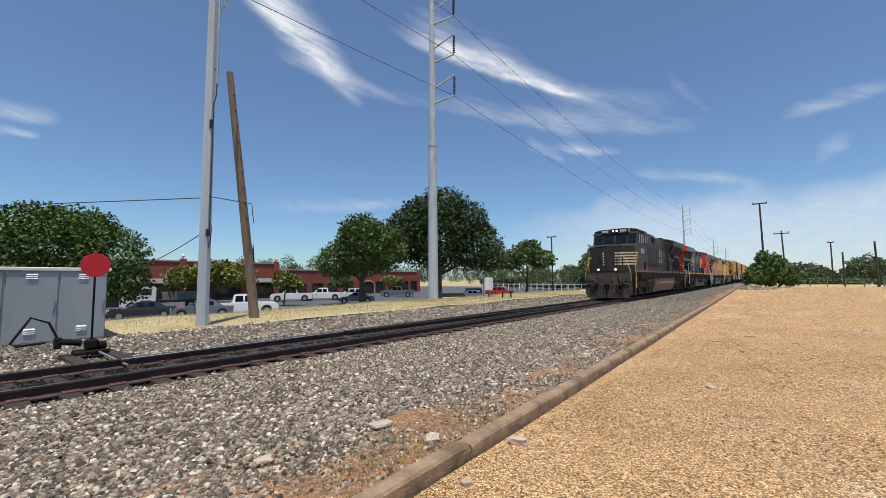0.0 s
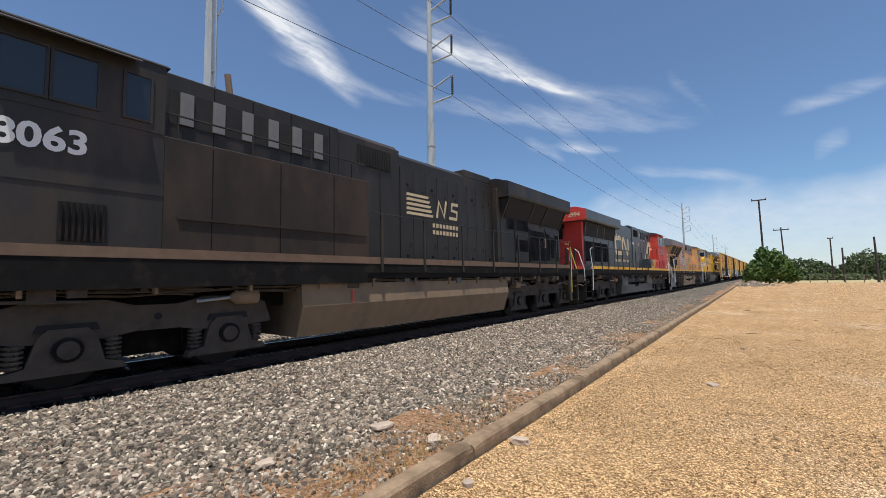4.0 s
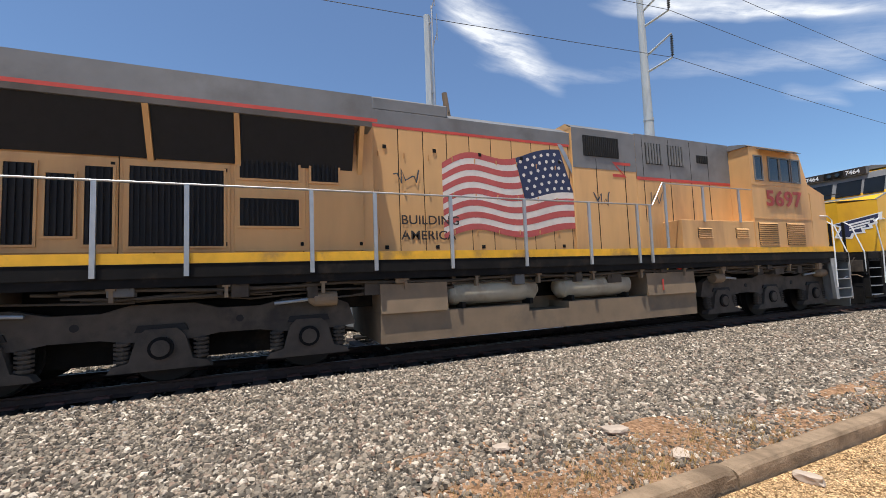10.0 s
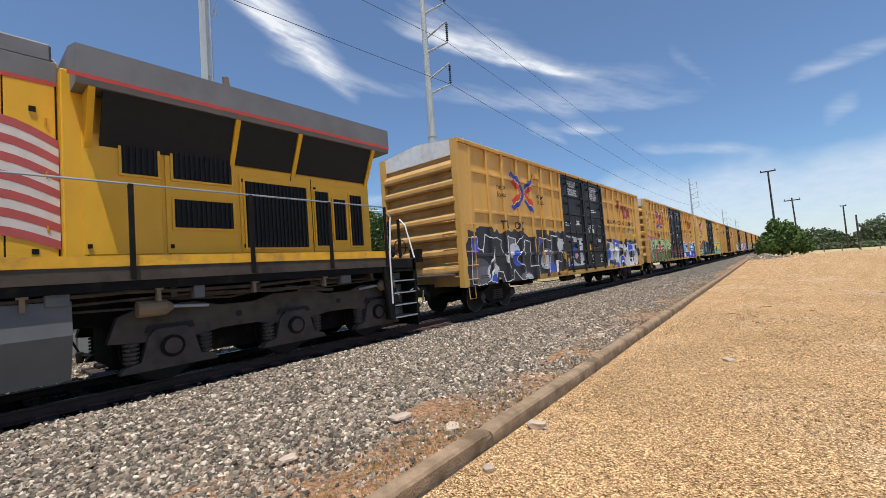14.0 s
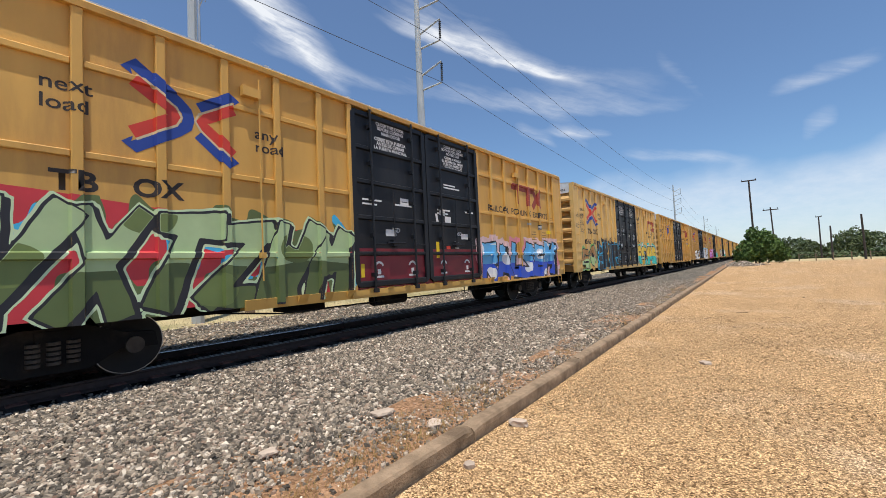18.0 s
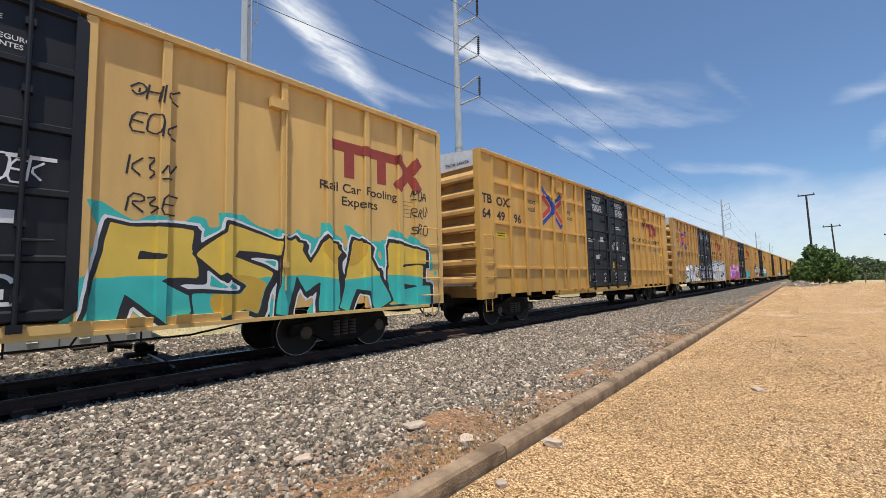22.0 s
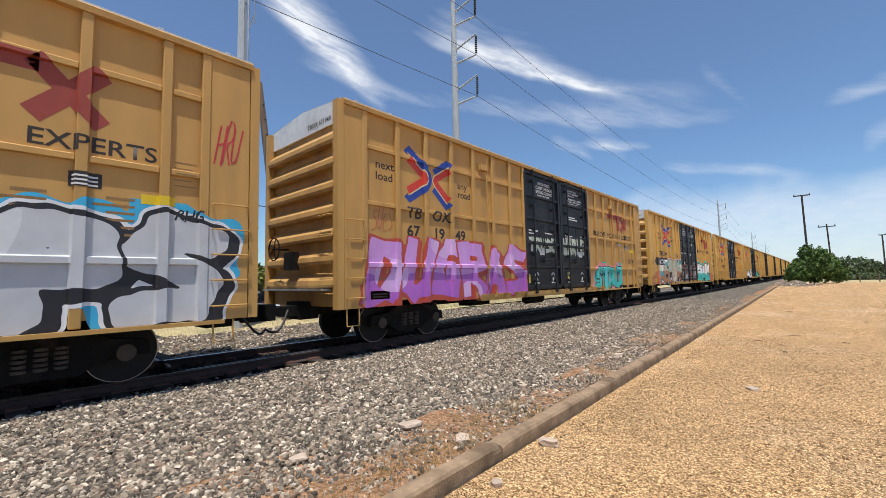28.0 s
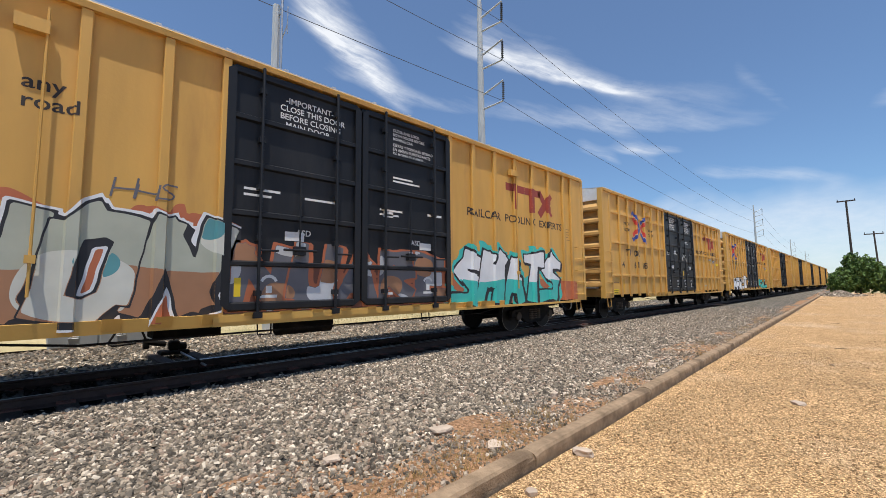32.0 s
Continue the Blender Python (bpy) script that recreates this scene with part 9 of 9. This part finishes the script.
far_wood("far_woods", [(2, 165), (14, 158), (40, 150), (70, 140), (110, 120), (160, 100)], "belt of green trees beyond the lot", 26000, 5.2, 8.0, 1)
far_wood("far_woods", [(5, 128), (16, 124), (30, 118), (48, 112)], "low scrub beyond the fence", 5000, 1.4, 2.8, 11)
far_wood("far_woods", [(-28, 90), (-40, 120), (-50, 150), (-75, 175), (-120, 190)], "green trees beyond the parking lot", 15000, 6, 10, 2)
far_wood("far_woods", [(-150, 70), (-160, 110), (-150, 160), (-120, 210)], "tree tops beyond the brick building", 12000, 9, 13, 3)
far_wood("far_woods", [(-92, -45), (-86, -20), (-84, 0), (-95, 14)], "green trees beside the far buildings", 9000, 7, 10, 4)
far_wood("far_woods", [(-66, 106), (-50, 108), (-40, 104), (-30, 100)], "low green hedge beyond the verge", 5000, 1.8, 3.4, 21)
far_wood("far_woods", [(-18, 300), (-10, 330), (4, 330)], "distant trees beside the line", 4000, 6, 9, 5)


def right_poles():
    for x, y, h, tx, arm in ((-0.9, 84, 13.7, -0.15, 1.0), (2.2, 110, 11.2, -0.3, 1.3), (10.3, 123, 9.2, 0, 0.5), (10.2, 104, 6.2, 0, 0), (12.4, 89, 7.0, -0.1, 0), (-33.4, 76, 11.2, 0, 0.9)):
        t = thing("utility_pole", "dark wooden utility pole in the distance", "pole", "utility poles", m=pose(x, y, -0.2 if x > -5 else -1.5))
        bm = B()
        rod(bm, (0, 0, 0), (tx, 0, h), 0.17, 9, 0.12)
        part("shaft", bm, M_DARKPOLE, t)
        if arm:
            bm = B()
            box(bm, tx - arm, tx + arm, -0.07, 0.07, h - 0.6 if arm > 1.2 else h - 0.12, h - 0.42 if arm > 1.2 else h + 0.06)
            part("crossarm", bm, M_DARKPOLE, t)
            for k in (-0.9, 0.9):
                bm = B()
                rod(bm, (tx + arm * k, 0, h - 0.42 if arm > 1.2 else h + 0.06), (tx + arm * k, 0, h - 0.15 if arm > 1.2 else h + 0.25), 0.06, 6)
                part("insulator", bm, M_INSUL, t)
    f = thing("wooden_fence", "low weathered post-and-rail fence along the far edge of the lot", "fence")
    for i in range(26):
        bm = B()
        x = 5 + i * 2.2
        box(bm, x - 0.07, x + 0.07, 94.9, 95.1, -0.3, 1.15)
        part("post", bm, M_WOODPOLE, f)
    for z in (0.5, 0.95):
        bm = B()
        box(bm, 4.9, 62, 94.98, 95.02, z, z + 0.03)
        part("fence_rail", bm, M_WOODPOLE, f)
    f = thing("white_fence", "low white rail fence far beyond the verge", "fence")
    for i in range(24):
        bm = B()
        box(bm, -62 + i * 1.6, -61.85 + i * 1.6, 94.9, 95.1, -1.6, 0.35)
        part("post", bm, M_CABTOP, f)
    bm = B()
    box(bm, -62, -24, 94.96, 95.04, 0.1, 0.25)
    part("fence_rail", bm, M_CABTOP, f)


right_poles()


def vehicle(kind, paint, x, y, z, heading, label, category="car", mirrors=(-1, 1)):
    """A parked vehicle, its front towards +y before it is turned: body, cabin with glass, wheels, lights, bumpers."""
    far = 1.196 if x < -25 else 1.0
    t = thing(kind, label, category, "parked vehicles", m=pose(x * far, y * far, z, 0, 0, heading))
    if kind == "pickup":
        Lh, W, r = 2.9, 0.98, 0.40
        body = [(-2.9, 0.55), (-2.88, 1.15), (-0.62, 1.18), (1.05, 1.16), (2.55, 1.10), (2.85, 0.98), (2.9, 0.5)]
        cabin = [(-0.85, 1.15), (-0.72, 1.80), (-0.5, 1.86), (0.55, 1.86), (1.35, 1.17)]
        win = [(-0.62, 0.05), (0.12, 0.85)]
    elif kind == "suv":
        Lh, W, r = 2.35, 0.93, 0.36
        body = [(-2.35, 0.5), (-2.32, 1.05), (0.9, 1.02), (2.1, 0.92), (2.33, 0.75), (2.35, 0.42)]
        cabin = [(-2.25, 1.02), (-1.95, 1.60), (-1.6, 1.68), (0.1, 1.66), (1.0, 1.02)]
        win = [(-1.75, -0.95), (-0.85, 0.0), (0.08, 0.5)]
    else:
        Lh, W, r = 2.3, 0.9, 0.33
        body = [(-2.3, 0.45), (-2.28, 0.92), (-1.2, 0.96), (0.9, 0.92), (2.05, 0.80), (2.3, 0.62), (2.3, 0.35)]
        cabin = [(-1.55, 0.94), (-0.85, 1.40), (-0.5, 1.45), (0.2, 1.44), (1.1, 0.92)]
        win = [(-0.8, -0.25), (-0.17, 0.45)]
    z0 = 0.28
    bm = B()
    prism(bm, [(-Lh, z0)] + body + [(Lh, z0)], "x", -W, W)
    bmesh.ops.bevel(bm, geom=bm.edges[:], offset=0.05, segments=2, affect="EDGES")
    b = part("body", bm, paint, t)
    if kind == "pickup":
        bm = B()
        box(bm, -W + 0.12, W - 0.12, -2.78, -0.95, 1.17, 1.21)
        part("truck_bed", bm, M_PLASTIC, t)
    bm = B()
    va = [bm.verts.new((-W + 0.06, p[0], p[1])) if i in (0, len(cabin) - 1) else bm.verts.new((-W + 0.2, p[0], p[1])) for i, p in enumerate(cabin)]
    vb = [bm.verts.new((W - 0.06, p[0], p[1])) if i in (0, len(cabin) - 1) else bm.verts.new((W - 0.2, p[0], p[1])) for i, p in enumerate(cabin)]
    n = len(cabin)
    fs = [bm.faces.new(va), bm.faces.new(vb[::-1])] + [bm.faces.new((va[i], vb[i], vb[(i + 1) % n], va[(i + 1) % n])) for i in range(n)]
    bmesh.ops.recalc_face_normals(bm, faces=fs)
    part("cabin", bm, paint, t)
    zb, zt = cabin[0][1] + 0.07, max(p[1] for p in cabin) - 0.12
    for s in (-1, 1):
        for a, c in win:
            bm = B()
            xb, xt = W - 0.06 - 0.012, W - 0.2 + 0.02
            vs = [bm.verts.new((s * (xb + 0.012), a, zb)), bm.verts.new((s * (xb + 0.012), c, zb)), bm.verts.new((s * (xt + 0.012), c - 0.05, zt)), bm.verts.new((s * (xt + 0.012), a + 0.05, zt))]
            bm.faces.new(vs)
            bmesh.ops.solidify(bm, geom=bm.faces[:], thickness=0.015)
            part("side_window", bm, M_DARKGLASS, t)
        if s not in mirrors:
            continue
        bm = B()
        yc = cabin[-1][0] - 0.45
        box(bm, s * (W - 0.02), s * (W + 0.2), yc - 0.06, yc + 0.08, zb + 0.0, zb + 0.17, 0.03)
        mi = part("wing_mirror", bm, M_PLASTIC, t)
    for a, c in ((cabin[-1], cabin[-2]), (cabin[0], cabin[1])):
        d = 0.012 if a is cabin[-1] else -0.012
        bm = B()
        q = lambda f: (a[0] + (c[0] - a[0]) * f + d, a[1] + (c[1] - a[1]) * f + 0.008)
        (y1, z1), (y2, z2) = q(0.1), q(0.88)
        vs = [bm.verts.new(v) for v in ((-W + 0.14, y1, z1), (W - 0.14, y1, z1), (W - 0.24, y2, z2), (-W + 0.24, y2, z2))]
        bm.faces.new(vs)
        bmesh.ops.solidify(bm, geom=bm.faces[:], thickness=0.012)
        part("windscreen", bm, M_DARKGLASS, t)
    for yy in (-Lh * 0.62, Lh * 0.66):
        for s in (-1, 1):
            bm = B()
            rod(bm, (s * (W - 0.24), yy, r), (s * (W + 0.02), yy, r), r, 18)
            w = part("wheel", bm, M_RUBBER, t)
            bm = B()
            rod(bm, (s * (W + 0.02), yy, r), (s * (W + 0.035), yy, r), r * 0.62, 14)
            part("rim", bm, M_RIM, w)
            bm = B()
            rod(bm, (s * (W - 0.26), yy, r + 0.03), (s * (W + 0.008), yy, r + 0.03), r * 1.2, 18)
            part("wheel_arch", bm, M_PLASTIC, t)
    for s in (-1, 1):
        bm = B()
        box(bm, s * (W - 0.32), s * (W - 0.06), Lh - 0.04, Lh + 0.015, 0.68, 0.84, 0.02)
        part("headlight", bm, M_CABTOP, t)
        bm = B()
        box(bm, s * (W - 0.18), s * (W - 0.04), -Lh - 0.012, -Lh + 0.04, 0.72, 1.0, 0.01)
        part("tail_light", bm, M_TARGET, t)
    for d in (-1, 1):
        bm = B()
        box(bm, -W + 0.05, W - 0.05, d * (Lh - 0.05), d * (Lh + 0.08), 0.36, 0.58, 0.03)
        part("bumper", bm, M_STEEL if kind == "pickup" else M_PLASTIC, t)
    return t


P_WHITE = surface("white_car_paint", (0.78, 0.78, 0.77), 0.3, vary=0.03, bump=0, coat=0.5)
P_DARK = surface("dark_blue_car_paint", (0.02, 0.024, 0.035), 0.25, vary=0.05, bump=0, coat=0.6)
P_GREY = surface("grey_car_paint", (0.16, 0.18, 0.21), 0.3, 0.3, vary=0.05, bump=0, coat=0.5)
P_RED = surface("red_car_paint", (0.5, 0.02, 0.03), 0.3, vary=0.05, bump=0, coat=0.5)
P_BLACK = surface("black_car_paint", (0.012, 0.012, 0.013), 0.3, vary=0.05, bump=0, coat=0.5)
ZP = -1.45
vehicle("sedan", P_DARK, -34.1, 9.5, ZP, 164, "dark blue hatchback parked on the asphalt")
vehicle("sedan", P_GREY, -31.9, 12.5, ZP, 158, "grey hatchback parked beside a white pickup")
vehicle("pickup", P_WHITE, -31.0, 14.9, ZP, -26, "white pickup truck parked near the verge", "pickup truck")
vehicle("pickup", P_BLACK, -47.0, 11.6, ZP, 162, "black pickup truck parked beyond", "pickup truck")
vehicle("pickup", P_WHITE, -46.5, 28.3, ZP, 149, "white pickup truck before the brick building", "pickup truck")
vehicle("pickup", P_WHITE, -45.6, 32.2, ZP, 145, "white pickup truck beside the wall", "pickup truck")
vehicle("suv", P_WHITE, -44.5, 35.6, ZP, 141, "white van-bodied wagon parked in the row")
vehicle("sedan", P_GREY, -36.0, 29.8, ZP, 140, "blue-grey sedan under the oak")
vehicle("pickup", P_GREY, -43.5, 43.7, ZP, 135, "silver pickup truck behind the oak", "pickup truck")
vehicle("suv", P_RED, -31.1, 52.3, ZP, -38, "red car parked on the far lot")
vehicle("sedan", P_WHITE, -28.5, 41.5, ZP, -45, "white sedan behind the verge")


def work_truck():
    t = thing("flatbed_truck", "white flatbed work truck with a dark bed", "truck", "parked vehicles", m=pose(-51.0, 16.5, ZP, 0, 0, 162))
    bm = B()
    prism(bm, [(1.1, 0.5), (1.1, 2.35), (1.35, 2.5), (2.2, 2.5), (2.7, 1.75), (3.9, 1.55), (4.1, 1.2), (4.1, 0.5)], "x", -1.1, 1.1)
    part("cab", bm, P_WHITE, t)
    for s in (-1, 1):
        bm = B()
        prism(bm, [(1.5, 1.65), (1.5, 2.3), (2.15, 2.3), (2.5, 1.65)], "x", s * 1.103, s * 1.115)
        part("side_window", bm, M_DARKGLASS, t)
        for yy in (-2.0, 3.1):
            bm = B()
            rod(bm, (s * 0.85, yy, 0.48), (s * 1.13, yy, 0.48), 0.48, 18)
            w = part("wheel", bm, M_RUBBER, t)
            bm = B()
            rod(bm, (s * 1.13, yy, 0.48), (s * 1.15, yy, 0.48), 0.28, 14)
            part("rim", bm, M_RIM, w)
    bm = B()
    box(bm, -1.2, 1.2, -4.2, 1.0, 0.85, 1.1)
    box(bm, -1.2, 1.2, 0.9, 1.0, 1.1, 2.3)
    part("flatbed", bm, M_PLASTIC, t)
    bm = B()
    box(bm, -1.1, 1.1, -3.6, 0.6, 1.1, 1.9)
    part("load", bm, M_UPGREY, t)


work_truck()


def small_trackside():
    t = thing("control_box", "white control box on a post beside the track", "control box", m=pose(-17.8, 28.2, -0.25))
    bm = B()
    rod(bm, (0, 0, 0), (0, 0, 1.2), 0.06, 8)
    rod(bm, (-0.3, -0.35, 0), (-0.3, -0.35, 1.9), 0.03, 8)
    part("post", bm, M_WOODPOLE, t)
    bm = B()
    box(bm, -0.2, 0.2, -0.32, 0.32, 0.95, 1.95, 0.02)
    part("box", bm, M_CABTOP, t)
    for k, (x, y) in enumerate(((-15.9, 27.0), (-15.6, 27.9))):
        s = thing("marker_stake", "short dark stake in the dry grass", "stake", "stakes", m=pose(x, y, -0.1, 0, 8 - 12 * k, 0))
        bm = B()
        rod(bm, (0, 0, 0), (0, 0, 0.75), 0.05, 6)
        part("stake", bm, M_UNDER, s)
    t = thing("dark_sign", "low dark sign board on the verge", "sign", m=pose(-25.2, 32.8, -1.02, 0, 0, 40))
    bm = B()
    box(bm, -1.3, 1.3, -0.12, 0.12, 0.0, 1.25, 0.02)
    part("board", bm, M_PLASTIC, t)
    flat("sign_bar", [rect(-1.0, 1.0, 0.55, 0.62), rect(-0.8, 0.8, 0.75, 0.85)], M_WHITETXT if False else M_WHITE, t, pose(0, -0.125, 0, 90, 0, 0))
    t = thing("blue_sign", "blue sign board on two posts across the road", "sign", m=pose(-34.1, 49.9, -1.45, 0, 0, 38))
    bm = B()
    box(bm, -1.2, 1.2, -0.05, 0.05, 0.75, 1.7)
    part("board", bm, M_NAVY, t)
    flat("sign_bar", [rect(-0.9, 0.9, 1.2, 1.4), rect(-0.7, 0.7, 0.95, 1.05)], M_WHITE, t, pose(0, -0.055, 0, 90, 0, 0))
    bm = B()
    for s in (-1.1, 1.1):
        rod(bm, (s, 0, 0), (s, 0, 1.75), 0.05, 6)
    part("posts", bm, M_UNDER, t)


small_trackside()

# ---- near ground: rocks, pebbles, weeds, and the pickup that the view is taken from ----
M_ROCK = surface("pale_rock", (0.47, 0.37, 0.285), 0.9, vary=0.2, scale=12, bump=0.5, bump_scale=40, by_object=0.2)
M_PEBBLE = surface("tan_pebbles", (0.58, 0.43, 0.26), 0.9, vary=0.15, scale=30, bump=0, spec=0.2)
rp = island_mix(M_PEBBLE, (0.26, 0.21, 0.16), (1.15, 1.1, 1.02))
M_WEED = leafy("dry_weed", (0.22, 0.13, 0.05), (0.48, 0.33, 0.12))


def rock(x, y, z, sx, sy, sz, seed, label="flat pale stone lying on the dirt"):
    bm = B()
    bmesh.ops.create_icosphere(bm, subdivisions=2, radius=1)
    rs = random.Random(seed)
    off = Vector((rs.uniform(0, 50), rs.uniform(0, 50), 0))
    for v in bm.verts:
        k = 1 + 0.35 * noise.noise(v.co * 1.1 + off) + 0.12 * noise.noise(v.co * 3 + off)
        v.co = Vector((max(-0.8, min(0.8, v.co.x)) * sx * k, max(-0.8, min(0.8, v.co.y)) * sy * k, max(-0.55, min(0.55, v.co.z)) * sz * k))
    o = part("rock", bm, M_ROCK)
    o.matrix_basis = pose(x, y, z + sz * 0.3, 0, 0, rs.uniform(0, 180))
    tagged(o, label, "rock", "loose rocks")


for i, (x, y, z, a, b, c) in enumerate(((-3.30, 3.08, 0.06, 0.15, 0.10, 0.05), (-2.66, 3.17, 0.045, 0.12, 0.08, 0.038), (-2.00, 3.68, 0.02, 0.12, 0.07, 0.05), (-1.93, 2.71, 0.0, 0.055, 0.05, 0.05),
                                        (-3.47, 1.90, 0.05, 0.10, 0.07, 0.04), (-0.76, 7.15, 0.0, 0.09, 0.07, 0.04), (-2.9, 0.9, 0.05, 0.09, 0.06, 0.05), (-3.2, 5.2, 0.05, 0.08, 0.06, 0.05),
                                        (-3.0, 8.4, 0.05, 0.1, 0.06, 0.05), (-2.9, 6.6, 0.05, 0.06, 0.05, 0.05), (-4.1, 74.5, 0.05, 0.5, 0.4, 0.35), (-3.0, 72, 0.0, 0.35, 0.3, 0.2))):
    rock(x, y, z, a, b, c, i)


def lot_area(rs, n):
    y = -2 + 26 * rs.beta(1.1, 3.2, n)
    x = -2.05 + 9 * rs.beta(1.0, 1.6, n) * (0.4 + y / 14)
    keep = np.array([x[i] > kerb_x(y[i]) + 0.03 for i in range(n)])
    return np.stack([x, y], 1)[keep]


def dirt_area(rs, n):
    y = -4 + 34 * rs.beta(1.1, 2.6, n)
    x = np.array([rs.uniform(dirt_x(v) - 0.3, kerb_x(v) - 0.2) for v in y])
    return np.stack([x, y], 1)


scatter_stones("lot_pebbles", 80000, lot_area, 0.0068, M_PEBBLE, "fine tan pebbles of the gravel lot", 12, lambda x, y: 0.0)
scatter_stones("dirt_pebbles", 9000, dirt_area, 0.013, M_STONE, "small stones and grit on the dirt strip", 13, lambda x, y: 0.04)


def weeds():
    rs = np.random.RandomState(3)
    V, Fc = [], []
    for k in range(240):
        y = rs.uniform(0.2, 24) if k > 140 else rs.uniform(0.4, 4.5)
        x = kerb_x(y) - 0.25 - abs(rs.normal(0, 0.35))
        for b in range(12):
            a, h = rs.uniform(0, 6.28), rs.uniform(0.03, 0.11)
            bx, by = x + rs.normal(0, 0.05), y + rs.normal(0, 0.05)
            dx, dy = 0.6 * h * math.cos(a), 0.6 * h * math.sin(a)
            i = len(V)
            V += [(bx - 0.003, by, 0.03), (bx + 0.003, by, 0.03), (bx + dx, by + dy, 0.04 + h)]
            Fc.append((i, i + 1, i + 2))
    o = cloud_mesh("dry_weeds", V, Fc, M_WEED)
    tagged(o, "sparse dry weeds along the kerb", "weeds", kind="stuff")


weeds()


def grass_tufts():
    """Blades over the dry verge, thickest near its front edge."""
    rs = np.random.RandomState(8)
    n = 26000
    y = -6 + 60 * rs.beta(1.1, 1.8, n)
    x = -14.9 - 7.5 * rs.beta(1.0, 1.6, n)
    a, h = rs.uniform(0, 6.28, n), rs.uniform(0.04, 0.13, n)
    z = np.array([0.02 + lump(x[i], y[i], 0.25, 0.09) + 0.18 * math.exp(-((x[i] + 18) / 2.5) ** 2) - 1.43 * max(0, (-20.5 - x[i]) / 6.5) for i in range(n)])
    w = 0.012
    V = np.stack([np.stack([x - w, y, z - 0.02], 1), np.stack([x + w, y, z - 0.02], 1), np.stack([x + h * 0.6 * np.cos(a), y + h * 0.6 * np.sin(a), z + h], 1)], 1).reshape(-1, 3)
    o = cloud_mesh("dry_grass", V, np.arange(3 * n).reshape(-1, 3), M_STRAW)
    tagged(o, "short straw-coloured dry grass on the verge", "grass", kind="stuff")


M_STRAW = leafy("straw_blades", (0.30, 0.25, 0.12), (0.55, 0.46, 0.26))
grass_tufts()
truck = vehicle("pickup", P_BLACK, 1.16, -0.07, 0.0, 152, "black pickup truck parked on the gravel beside the kerb", "pickup truck", mirrors=(-1,))
# its big wing mirror reaches out beside the camera
bm = B()
box(bm, -0.105, 0.105, -0.05, 0.035, -0.064, 0.064)
bmesh.ops.bevel(bm, geom=bm.edges[:], offset=0.036, segments=4, affect="EDGES")
arm = part("wing_mirror", bm, M_PLASTIC, truck, "black wing mirror on a long arm")
arm.matrix_basis = pose(1.16, -0.07, 0.0, 0, 0, 152).inverted() @ pose(-0.905, -0.835, 1.525, 0, 4, -74)
bm = B()
box(bm, -0.068, 0.068, 0.036, 0.039, -0.03, 0.03)
part("mirror_glass", bm, M_DARKGLASS, arm)
bm = B()
pipe(bm, [(0.09, -0.02, -0.04), (0.2, 0.02, -0.2), (0.26, 0.36, -0.42)], 0.018, 8)
part("mirror_arm", bm, M_PLASTIC, arm)


def mound(rs, n):
    x = -2.2 + rs.normal(0, 0.9, n)
    y = 70 + rs.normal(0, 2.6, n)
    return np.stack([x, y], 1)


scatter_stones("gravel_mound", 5000, mound, 0.07, M_STONE, "low heap of grey gravel at the kerb's end", 31, lambda x, y: 0.55 * math.exp(-((x + 2.2) / 1.0) ** 2 - ((y - 70) / 2.8) ** 2) - 0.05)


def twigs():
    rnd = random.Random(12)
    for i in range(9):
        x, y = rnd.uniform(-1.2, 3.5), rnd.uniform(4, 26)
        t = thing("twig", "dry brown twig lying on the gravel", "twig", "twigs", m=pose(x, y, 0.012, 0, 0, rnd.uniform(0, 180)))
        bm = B()
        n = rnd.uniform(0.06, 0.16)
        pipe(bm, [(-n, 0, 0), (-n * 0.3, 0.03, 0.01), (n * 0.3, -0.02, 0.012), (n, 0.03, 0.0)], 0.008, 5)
        part("stem", bm, M_WOODPOLE, t)


twigs()

# ---- the train and its run ----
CARS = []
for kind, front, flip in (("ns", 27.88, False), ("cn", 50.18, True), ("up1", 72.50, True), ("up2", 94.80, False)):
    CARS.append((build_loco(kind), front + (22.3 if flip else 0), 180 if flip else 0))
for k in range(14):
    CARS.append((build_boxcar(k), 117.56 + 20.62 * k, 0))


def run(t):
    """How far the train has rolled at t seconds."""
    u = t / 32
    return u * (-241.638 + u * (-38.635 + u * (61.160 + u * (-32.719 + u * 4.511))))


def motions():
    for ob, y, turn in CARS:
        walk(ob, [(t, pose(XT, y + run(t), ZR, 0, 0, turn)) for t in (0, 2, 4, 6, 8, 10, 12, 14, 16, 18, 20, 22, 24, 26, 28, 30, 32)])


motions()
